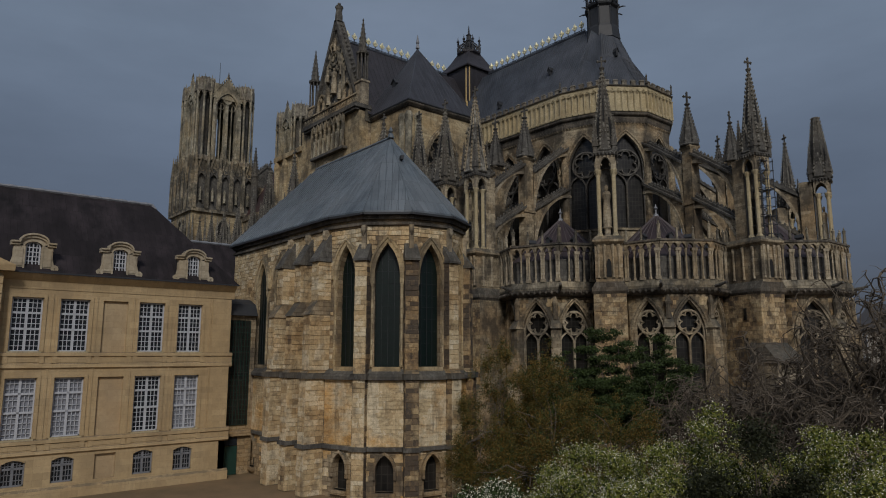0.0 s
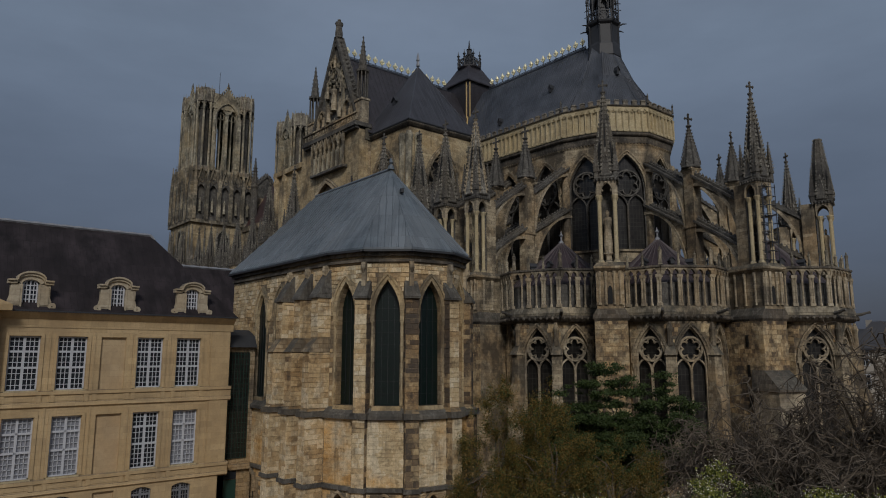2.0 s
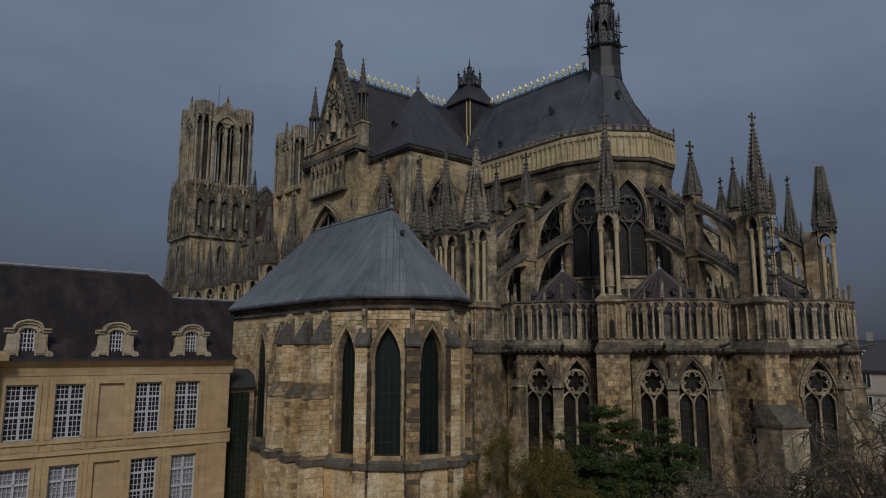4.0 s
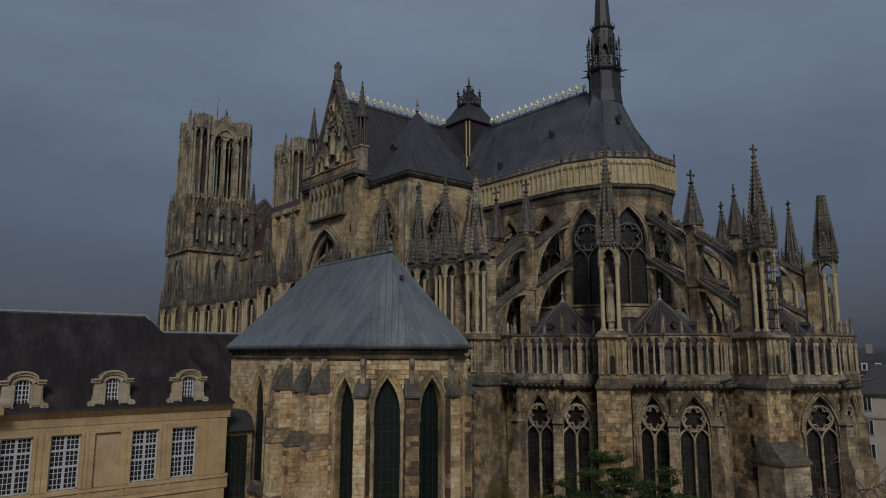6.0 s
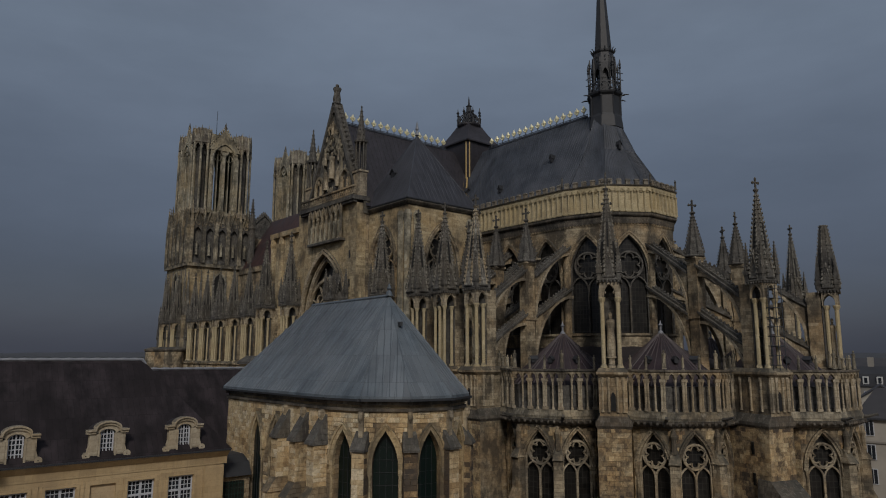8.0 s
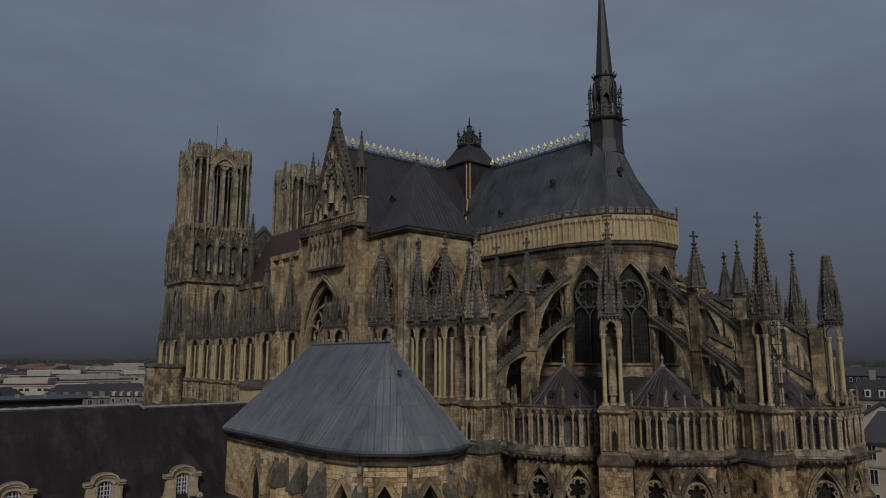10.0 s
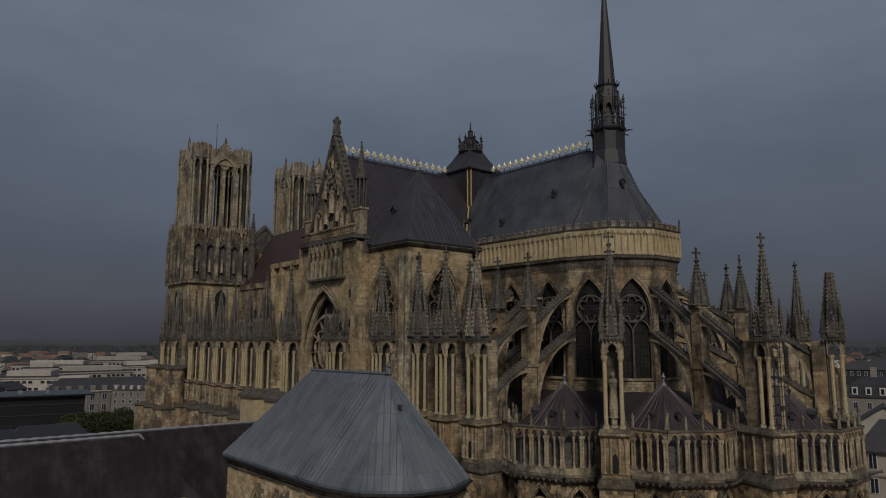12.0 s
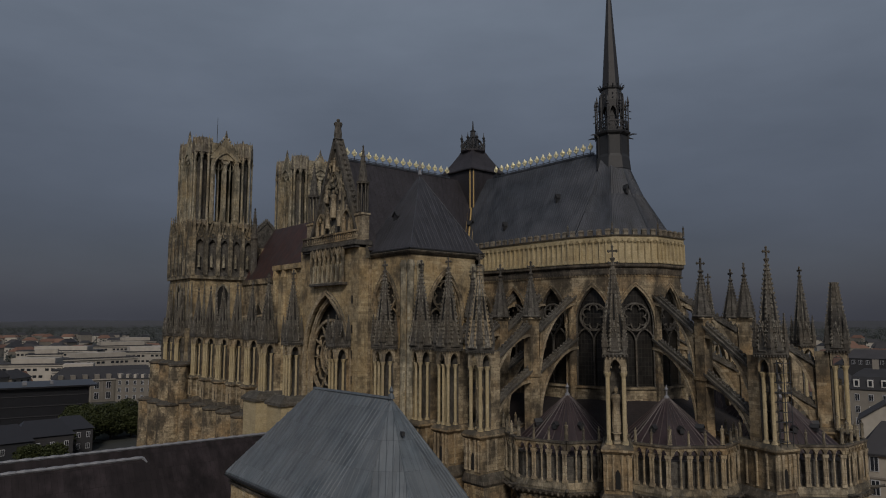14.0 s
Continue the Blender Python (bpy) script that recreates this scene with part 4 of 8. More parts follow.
def chapel_cornice():
    mb = MB()
    ring(mb, octo, [(7.0, 15.75), (7.2, 15.9), (7.5, 16.2), (7.55, 16.42), (6.6, 16.46)])
    mb.slot = 1
    ring(mb, octo, [(7.3, 16.4), (7.34, 16.7), (7.14, 17.3), (6.2, 17.3)])
    mb.slot = 0
    for i in range(5):
        p, q = octo(7.55)[i], octo(7.55)[i + 1]
        L = math.hypot(q[0] - p[0], q[1] - p[1])
        d = ((q[0] - p[0]) / L, (q[1] - p[1]) / L)
        for j in range(9):
            x, y = p[0] + d[0] * L * (j + 0.5) / 9, p[1] + d[1] * L * (j + 0.5) / 9
            mb.turned(x, y, [(0.06, 15.95), (0.16, 16.1), (0.1, 16.3)], 5)
    return mb.mesh("cornice", M_LEDGE, M_TOWER)


def gargoyle():
    mb = MB()
    mb.tube([(0, 0, 0), (0.5, 0, 0.05), (1.0, 0, 0.2), (1.35, 0, 0.28)], [0.2, 0.19, 0.13, 0.16], 6)
    return mb.mesh("gargoyle", M_CRUST_SHADE)


def arcade_head(L, n, post):
    """The arched top of the colonnade, with its rail."""
    mb = MB()
    w = (L - post) / n
    panel(mb, 0, L, 20.45, 21.2, [(post / 2 + w * (i + 0.5), w * 0.36, 20.45, 20.5, 0.48) for i in range(n)], 0.14, -0.14, 4)
    for i in range(n):
        mb.ribbon(arch_line(post / 2 + w * (i + 0.5), w * 0.42, 20.5, 20.52, 0.56), 0.09, 0.12, 0.22)
    mb.slot = 1
    mb.box(-0.05, L + 0.05, -0.24, 0.24, 21.2, 21.42)
    return mb.mesh("arcade_head", M_STONE, M_LEDGE)


def colonnade_post():
    """A double shaft on one base, under one capital."""
    mb = MB().box(-0.26, 0.26, -0.2, 0.2, 0, 0.3).box(-0.12, 0.12, -0.1, 0.1, 0.3, 2.9)
    for x in (-0.14, 0.14):
        mb.turned(x, 0.08, [(0.15, 0.3), (0.11, 0.45), (0.11, 2.6), (0.13, 2.66), (0.18, 2.9)], 6)
    mb.box(-0.3, 0.3, -0.22, 0.24, 2.9, 3.2)
    return mb.mesh("post", M_PALE)


def chapel_roof():
    mb = MB()
    full = [pol(6.5, 22.5 + 45 * i, CHC) for i in range(8)]
    mb.loft([[(x, y, 19.6) for x, y in full], [(CHC + (x - CHC) * 0.03, y * 0.03, 25.3) for x, y in full]])
    return mb.mesh("chapel_roof", M_RUST)


def chapel_seam():
    """One rolled seam from the eave to the point, on the local x axis."""
    return MB().tube([(6.5, 0, 19.62), (0.2, 0, 25.32)], [0.07, 0.05], 4).mesh("roof_seam", M_SEAM)


def dormer_small():
    mb = MB()
    mb.slab([(-0.35, 0), (0.35, 0), (0.35, 0.6), (0, 1.0), (-0.35, 0.6)], -0.9, 0.35)
    mb.slab([(-0.5, 0.5), (0, 1.08), (0.5, 0.5), (0.5, 0.62), (0, 1.22), (-0.5, 0.62)], -0.95, 0.5)
    return mb.mesh("roof_dormer", M_IRON)


for deg in (-72, -36, 0, 36, 72):
    m = radial(deg) @ Matrix.Translation((4.3 if deg == 0 else 0.0, 0, 0))      # the axial chapel is the deepest
    place("chapel_wall", once("chapel_wall", chapel_wall), cathedral, m)
    co = place("cornice", once("chapel_cornice", chapel_cornice), cathedral, m)
    for a in (67.5, 22.5, -22.5, -67.5):
        place("gargoyle", once("gargoyle", gargoyle), co, m @ Matrix.Translation((*pol(7.4, a, CHC), 16.6)) @ Matrix.Rotation(radians(a), 4, "Z"))
    o = wall_octo(CHR)
    for i in (1, 2, 3):
        p, q = o[i], o[i + 1]
        mw = m @ wall_pose(p, q) @ Matrix.Translation((math.hypot(q[0] - p[0], q[1] - p[1]) / 2, 0, 0))
        add_window(cathedral, mw, kind="two", hood=0.3, **CW)
    # colonnade round the chapel's roof
    c = octo(7.05)
    # wall behind the columns coloured black to paint the shade between them
    bal = place("parapet_wall", once("par_in", lambda: ring(MB(), octo, [(6.35, 17.3), (6.35, 19.75), (5.9, 19.75)]).mesh("parapet_wall", M_CRUST_SHADE)), cathedral, m)
    for i in range(5):
        p, q = c[i], c[i + 1]
        L = math.hypot(q[0] - p[0], q[1] - p[1])
        mw = m @ wall_pose(p, q)
        place("arcade_head", once(("arc", round(L, 2)), lambda: arcade_head(L, 6, 0.4)), bal, mw)
        w = (L - 0.4) / 6
        for j in range(7):
            if j == 6 and i < 4:
                continue
            mj = mw @ Matrix.Translation((0.2 + w * j, 0, 17.3))
            if j % 2:
                place("colonnette", column_mesh(3.2, 0.1, M_PALE, 6), bal, mj)
                continue
            place("post", once("colonnade_post", colonnade_post), bal, mj)
            if j in (2, 4):
                place("statue", statue_mesh(1.5, M_TOWER), bal, mj @ Matrix.Translation((0, 0, 4.1)))
    for a in (67.5, 22.5, -22.5, -67.5):
        place("statue", statue_mesh(1.9, M_TOWER), bal, m @ Matrix.Translation((*pol(7.0, a, CHC), 21.5)))
    m = m @ Matrix.Translation((-0.7, 0, 0))
    rf = place("chapel_roof", once("chapel_roof", chapel_roof), cathedral, m, "brown patinated metal roof with standing seams")
    for j in range(32):
        f = (j % 4) / 4
        pa, pb = pol(6.5, 22.5 + 45 * (j // 4)), pol(6.5, 22.5 + 45 * (j // 4 + 1))
        q = (pa[0] + (pb[0] - pa[0]) * f, pa[1] + (pb[1] - pa[1]) * f)
        place("roof_seam", once("chapel_seam", chapel_seam), rf, m @ Matrix.Translation((CHC, 0, 0)) @ Matrix.Rotation(math.atan2(q[1], q[0]), 4, "Z") @ Matrix.Diagonal((math.hypot(*q) / 6.5, 1, 1, 1)))
    place("finial", once("ch_fin", lambda: MB().turned(0, 0, [(0.35, 0), (0.3, 0.3), (0.12, 0.5), (0.12, 0.9), (0.26, 1.1), (0.1, 1.3), (0.03, 1.6)], 8).mesh("finial", M_ZINC)), rf, m @ Matrix.Translation((CHC, 0, 25.1)))
    for a in (0, -45, 45):
        place("roof_dormer", once("dorm", dormer_small), rf, m @ Matrix.Translation((*pol(3.7, a, CHC), 22.05)) @ Matrix.Rotation(radians(a - 90), 4, "Z") @ Matrix.Scale(0.62, 4))

# ambulatory roof between the chapels and the upper wall
amb = MB()
ring(amb, lambda r: [pol(r, a) for a in range(-90, 91, 18)] + [(-24, r), (-24, -r)], [(19.5, 18.0), (19.5, 20.0), (8.4, 24.0)])
part("ambulatory_roof", amb, M_SLATE, cathedral, m=radial(0))

# ---- upper choir
RW = 8.9
TOPW = 41.2
UW = dict(a=2.3, sill=25.6, spring=33.4, rise=4.6, rz=34.2)
verts = [pol(RW, a, CX, CY) for a in (90, 54, 18, -18, -54, -90)]


def upper_wall(p, q, bays):
    L = math.hypot(q[0] - p[0], q[1] - p[1])
    mb = MB()
    w = L / bays
    panel(mb, 0, L, 18, TOPW, [(w * (i + 0.5), UW["a"], UW["sill"], UW["spring"], UW["rise"]) for i in range(bays)], 0, -0.9)
    for i in range(bays + 1):
        mb.turned(w * i, 0.1, [(0.42, 20), (0.42, 36.4), (0.55, 36.9), (0.3, 37.4)], 8)
    m = wall_pose(p, q)
    part("upper_wall", mb, M_STONE, cathedral, m=m)
    for i in range(bays):
        add_window(cathedral, m @ Matrix.Translation((w * (i + 0.5), 0, 0)), kind="two", hood=0.34, **UW)


for i in range(5):
    upper_wall(verts[i], verts[i + 1], 1)
upper_wall(verts[5], (-77.0, CY - RW), 3)
upper_wall((-77.0, CY + RW), verts[0], 3)

# cornice under the parapet
HALF = lambda r: [pol(r, a, CX, CY) for a in (90, 54, 18, -18, -54, -90)] + [(-77.2, CY - r), (-77.2, CY + r)]
cor = ring(MB(), HALF, [(8.9, 39.45), (9.06, 39.5), (9.1, 39.75), (9.14, 40.3), (9.36, 40.42), (9.46, 40.55), (9.46, 40.75), (9.3, 41.0), (8.2, 41.0)])
cornice = part("cornice", cor, M_LEDGE, cathedral)
hp = HALF(9.0)
for (xa, ya), (xb, yb) in zip(hp[:6], hp[1:7]):
    kk = int(math.hypot(xb - xa, yb - ya) / 0.42)
    for i in range(kk):
        f = (i + 0.5) / kk
        place("corbel", once("corbel", lambda: MB().turned(0, 0, [(0.04, 39.2), (0.1, 39.32), (0.12, 39.48)], 5).mesh("corbel", M_STONE)), cornice, Matrix.Translation((xa + (xb - xa) * f, ya + (yb - ya) * f, 0)))


def parapet(p, q, z0=40.9, z1=44.3, step=0.86):
    """The cream blind arcade round the foot of the great roof, with merlons."""
    L = math.hypot(q[0] - p[0], q[1] - p[1])
    n = max(1, round(L / step))
    w = L / n
    mb = MB()
    panel(mb, 0, L, z0, z1, [(w * (i + 0.5), w * 0.36, z0 + 0.45, z1 - 0.95, 0.62) for i in range(n)], 0.0, -0.18, 4)
    mb.box(0, L, -0.5, -0.18, z0, z1)
    for i in range(n + 1):
        mb.turned(w * i, 0.05, [(0.11, z0 + 0.1), (0.08, z0 + 0.3), (0.08, z1 - 0.9), (0.15, z1 - 0.7)], 5)
        if i < n:
            mb.ribbon(circle(w * (i + 0.5), z1 - 0.62, w * 0.16, 8), 0.07, -0.05, 0.06, True)
    par = part("parapet", mb, M_NEW, cathedral, "cream restored stone parapet", m=wall_pose(p, q))
    part("rail", MB().box(-0.06, L + 0.06, -0.5, 0.16, z1, z1 + 0.14), M_LEDGE, par, m=wall_pose(p, q))
    k = max(1, round(L / 1.25))
    for i in range(k):
        place("merlon", once("merlon", lambda: MB().box(-0.3, 0.3, -0.34, 0.02, 0, 0.56).loft([[(-0.36, -0.4, 0.56), (0.36, -0.4, 0.56), (0.36, 0.08, 0.56), (-0.36, 0.08, 0.56)], [(-0.26, -0.2, 0.8), (0.26, -0.2, 0.8), (0.26, -0.1, 0.8), (-0.26, -0.1, 0.8)]]).mesh("merlon", M_OLDLEDGE)), par, wall_pose(p, q) @ Matrix.Translation((L * (i + 0.5) / k, 0, z1 + 0.14)))


pv = [pol(9.5, a, CX, CY) for a in (90, 54, 18, -18, -54, -90)]
for i in range(5):
    parapet(pv[i], pv[i + 1])
parapet(pv[5], (-77.3, CY - 9.5))
for p in pv:
    place("statue", statue_mesh(1.4, M_CRUST_SHADE), cathedral, Matrix.Translation((*p, 44.7)))

# ---- great roofs: choir, transept, nave
roof = MB()
e = 8.9
hexa = [pol(e, a, CX, CY) for a in (90, 54, 18, -18, -54, -90)]
neck = [pol(2.1, a, CX, CY) for a in (90, 54, 18, -18, -54, -90)]
shoulder = [pol(4.4, a, CX, CY) for a in (90, 54, 18, -18, -54, -90)]
roof.add([(*p, 43.2) for p in hexa] + [(*p, 50.6) for p in shoulder] + [(*p, 56.0) for p in neck] + [(CX - 0.2, CY, RIDGE)], [(i, i + 1, i + 7, i + 6) for i in range(5)] + [(i + 6, i + 7, i + 13, i + 12) for i in range(5)] + [(i + 12, i + 13, 18) for i in range(5)])
roof.add([(CX - 0.2, CY - e, 43.2), (CROSS_X, CY - e, 43.2), (CROSS_X, CY, RIDGE), (CX - 0.2, CY, RIDGE), (CX - 0.2, CY + e, 43.2), (CROSS_X, CY + e, 43.2)], [(0, 1, 2, 3), (3, 2, 5, 4)])
great = part("choir_roof", roof, M_LEAD, cathedral, "steep blue-grey lead roof with seams and hips")
TE = 8.4
troof = MB()
troof.add([(CROSS_X - TE, 50.6, 43.2), (CROSS_X, 50.6, RIDGE), (CROSS_X + TE, 50.6, 43.2), (CROSS_X - TE, 104, 43.2), (CROSS_X, 104, RIDGE), (CROSS_X + TE, 104, 43.2)], [(0, 1, 4, 3), (1, 2, 5, 4)])
trans_roof = part("transept_roof", troof, M_TSLATE, cathedral, "steep dark slate transept roof")
nroof = MB()
nroof.add([(CROSS_X, CY - e, 43.2), (CROSS_X, CY, RIDGE - 0.3), (CROSS_X, CY + e, 43.2), (-161, CY - e, 43.2), (-161, CY, RIDGE - 0.3), (-161, CY + e, 43.2)], [(0, 1, 4, 3), (1, 2, 5, 4)])
part("nave_roof", nroof, M_NAVE, cathedral, "reddish brown nave roof")


def seams(p0, p1, q0, q1, n, parent, mat, r=0.05):
    """Rolled seams running from the eave p0-p1 up to the ridge q0-q1."""
    mb = MB()
    for i in range(n + 1):
        f = i / n
        a, b = Vector(p0).lerp(Vector(p1), f), Vector(q0).lerp(Vector(q1), f)
        if (a - b).length > 0.3:
            mb.tube([a, b], [r, r], 4)
    tagged(part("roof_seams", mb, mat, parent), kind="stuff")


seams((CX, CY - e, 43.24), (CROSS_X + 9, CY - e, 43.24), (CX, CY, RIDGE + 0.04), (CROSS_X + 0.5, CY, RIDGE + 0.04), 56, great, M_LEAD, 0.035)
for i in range(1, 5):
    a, b = hexa[i], hexa[i + 1]
    seams((*a, 43.24), (*b, 43.24), (*shoulder[i], 50.64), (*shoulder[i + 1], 50.64), 16, great, M_LEAD, 0.025)
    seams((*shoulder[i], 50.64), (*shoulder[i + 1], 50.64), (*neck[i], 56.0), (*neck[i + 1], 56.0), 8, great, M_LEAD, 0.025)
seams((CROSS_X + TE, 52, 43.24), (CROSS_X + TE, CY - 8, 43.24), (CROSS_X, 52, RIDGE + 0.04), (CROSS_X, CY - 1, RIDGE + 0.04), 28, trans_roof, M_TSLATE, 0.035)

val = MB()
for o_ in (-0.42, 0.0, 0.42):
    val.tube([(CROSS_X + 1.6 + o_, CY - 1.6 + o_, RIDGE - 2.3), (CROSS_X + TE + 0.1 + o_, CY - e - 0.1 + o_, 43.6)], [0.13, 0.13], 6)
for o_ in (-0.2, 0.2):
    val.tube([(CROSS_X + 3.32 + o_, CY - 3.32 + o_, 51.0), (CROSS_X + 3.32 + o_, CY - 3.32 + o_, 58.7)], [0.13, 0.13], 6)
part("valley_sheet", val, M_VALLEY, great, "yellowish metal valley sheet")


def fleuron():
    """A gilded trefoil flower on a stem that stands on the lead crest."""
    mb = MB()
    mb.slot = 1
    mb.box(-0.65, 0.65, -0.09, 0.09, 0.0, 0.3)
    mb.box(-0.65, 0.65, -0.05, 0.05, 0.42, 0.5)
    mb.turned(0, 0, [(0.1, 0.25), (0.07, 0.5), (0.07, 0.85)], 6)
    mb.slot = 0
    mb.turned(0, 0, [(0.05, 0.75), (0.2, 0.9), (0.09, 1.05), (0.24, 1.35), (0.2, 1.6), (0.04, 1.95)], 6)
    for s in (-1, 1):
        mb.tube([(0, 0, 0.9), (s * 0.25, 0, 1.05), (s * 0.4, 0, 1.3), (s * 0.33, 0, 1.5), (s * 0.24, 0, 1.44)], [0.08, 0.09, 0.11, 0.08, 0.04], 5)
    return mb.mesh("gilded_fleuron", M_GOLD, M_LEAD)


x = CX - 3.4
while x > CROSS_X + 5.2:
    place("gilded_fleuron", once("fleuron", fleuron), great, Matrix.Translation((x, CY, RIDGE)))
    x -= 1.3
y = 52.0
while y < CY - 5.2:
    place("gilded_fleuron", once("fleuron", fleuron), trans_roof, Matrix.Translation((CROSS_X, y, RIDGE)) @ Matrix.Rotation(math.pi / 2, 4, "Z"))
    y += 1.3
for px, py, pz, ang in ((-62.5, CY - 4.3, 50.5, -90), (-71.0, CY - 6.4, 47.2, -90), (CX + 3.9, CY - 2.0, 50.6, -20)):
    place("roof_dormer", once("dorm", dormer_small), great, Matrix.Translation((px, py, pz)) @ Matrix.Rotation(radians(ang + 90 + 180), 4, "Z") @ Matrix.Diagonal((0.5, 0.75, 1.0, 1)))
for py in (58.6, 66.6, 72.0):
    place("roof_dormer", once("dorm", dormer_small), trans_roof, Matrix.Translation((CROSS_X + 5.2, py, 48.3)) @ Matrix.Rotation(radians(-90), 4, "Z") @ Matrix.Scale(1.2, 4))

# crossing lantern
lan = MB()
lan.turned(CROSS_X, CY, [(4.95, 46.0), (4.95, 59.5), (5.5, 59.55), (5.5, 59.75), (4.5, 60.7), (3.4, 61.9), (2.6, 62.95), (2.2, 63.5)], 4, math.pi / 4)
lan.turned(CROSS_X, CY, [(1.9, 62.6), (1.95, 63.2), (2.25, 63.5), (2.28, 63.75), (2.05, 63.85)], 8, radians(22.5))
lantern = part("crossing_lantern", lan, M_TSLATE, cathedral, "low slate lantern roof with an iron crown", m=Matrix.Translation((0, 0, -0.8)))
crown = MB()
for i in range(8):
    b = radians(45 * i + 22.5)
    cxx, cyy = CROSS_X + 2.05 * math.cos(b), CY + 2.05 * math.sin(b)
    crown.turned(cxx, cyy, [(0.16, 63.7), (0.1, 64.0), (0.1, 65.2), (0.24, 65.35), (0.1, 65.5), (0.3, 65.85), (0.1, 66.1), (0.03, 66.7)], 5)
    for k in range(3):                    # bent iron leaves between the posts
        b2 = radians(45 * (i + (k + 1) / 4) + 22.5)
        px, py = CROSS_X + 2.0 * math.cos(b2), CY + 2.0 * math.sin(b2)
        top = 65.0 if k == 1 else 64.6
        crown.tube([(px, py, 63.7), (px, py, top - 0.35), (px + 0.14 * math.cos(b2), py + 0.14 * math.sin(b2), top)], [0.09, 0.13, 0.05], 4)
    b2 = radians(45 * i + 67.5)
    crown.tube([(cxx, cyy, 64.9), (CROSS_X + 1.95 * math.cos((b + b2) / 2), CY + 1.95 * math.sin((b + b2) / 2), 64.3), (CROSS_X + 2.05 * math.cos(b2), CY + 2.05 * math.sin(b2), 64.9)], [0.1, 0.1, 0.1], 4)
    crown.tube([(cxx, cyy, 64.2), (CROSS_X + 1.5 * math.cos(b), CY + 1.5 * math.sin(b), 65.3), (CROSS_X + 0.5 * math.cos(b), CY + 0.5 * math.sin(b), 66.2)], [0.1, 0.12, 0.1], 4)
crown.turned(CROSS_X, CY, [(1.6, 63.6), (1.3, 64.6), (0.9, 65.4), (0.62, 66.0), (0.75, 66.2), (0.5, 66.4), (0.42, 67.2), (0.55, 67.35), (0.2, 67.6), (0.05, 69.2)], 8)
part("iron_crown", crown, M_IRON, lantern, m=Matrix.Translation((0, 0, -0.8)))

# fleche on the end of the choir's ridge
FX = CX + 0.4
DRUM_RIBS = []
fl = MB()
fl.turned(FX, CY, [(2.5, 54.5), (2.3, 56.2), (2.15, 56.6), (2.15, 59.2), (2.5, 59.5), (2.6, 59.75), (2.0, 59.8)], 8, radians(22.5))
for i in range(8):                        # thin ribs up the drum
    b = radians(45 * i + 22.5)
    DRUM_RIBS.append(MB().tube([(FX + 2.2 * math.cos(b), CY + 2.2 * math.sin(b), 56.3), (FX + 2.2 * math.cos(b), CY + 2.2 * math.sin(b), 59.3)], [0.12, 0.12], 5))
fleche = part("fleche", fl, M_IRON, cathedral, "slender dark lead spire with an open gallery")
for rib in DRUM_RIBS:
    part("drum_rib", rib, M_IRON, fleche)
core = MB()
core.turned(FX, CY, [(0.9, 59.7), (0.9, 63.6), (1.6, 63.9), (1.62, 64.3), (1.45, 65.9), (1.62, 66.1), (1.66, 66.3), (1.25, 66.45), (0.9, 71.5), (0.05, 84.0)], 8, radians(22.5))
for i in range(16):                       # hooked leaves at the foot of the needle
    b = radians(22.5 * i)
    core.tube([(FX + 1.55 * math.cos(b), CY + 1.55 * math.sin(b), 66.2), (FX + 1.72 * math.cos(b), CY + 1.72 * math.sin(b), 66.55), (FX + 1.9 * math.cos(b), CY + 1.9 * math.sin(b), 66.6)], [0.1, 0.08, 0.04], 4)
    for z in (64.7, 65.3):
        core.turned(FX + 1.56 * math.cos(b), CY + 1.56 * math.sin(b), [(0.03, z - 0.16), (0.13, z), (0.03, z + 0.16)], 4)
part("spire", core, M_IRON, fleche)
for i in range(8):                        # pointed arches between the gallery posts
    pa, pb = pol(1.62, 45 * i + 22.5, FX, CY), pol(1.62, 45 * i + 67.5, FX, CY)
    L = math.hypot(pa[0] - pb[0], pa[1] - pb[1])
    part("gallery_arch", panel(MB(), 0, L, 62.0, 64.2, [(L / 2, L * 0.34, 62.0, 62.5, 1.0)], 0.0, -0.16, 4), M_IRON, fleche, m=wall_pose(pb, pa))
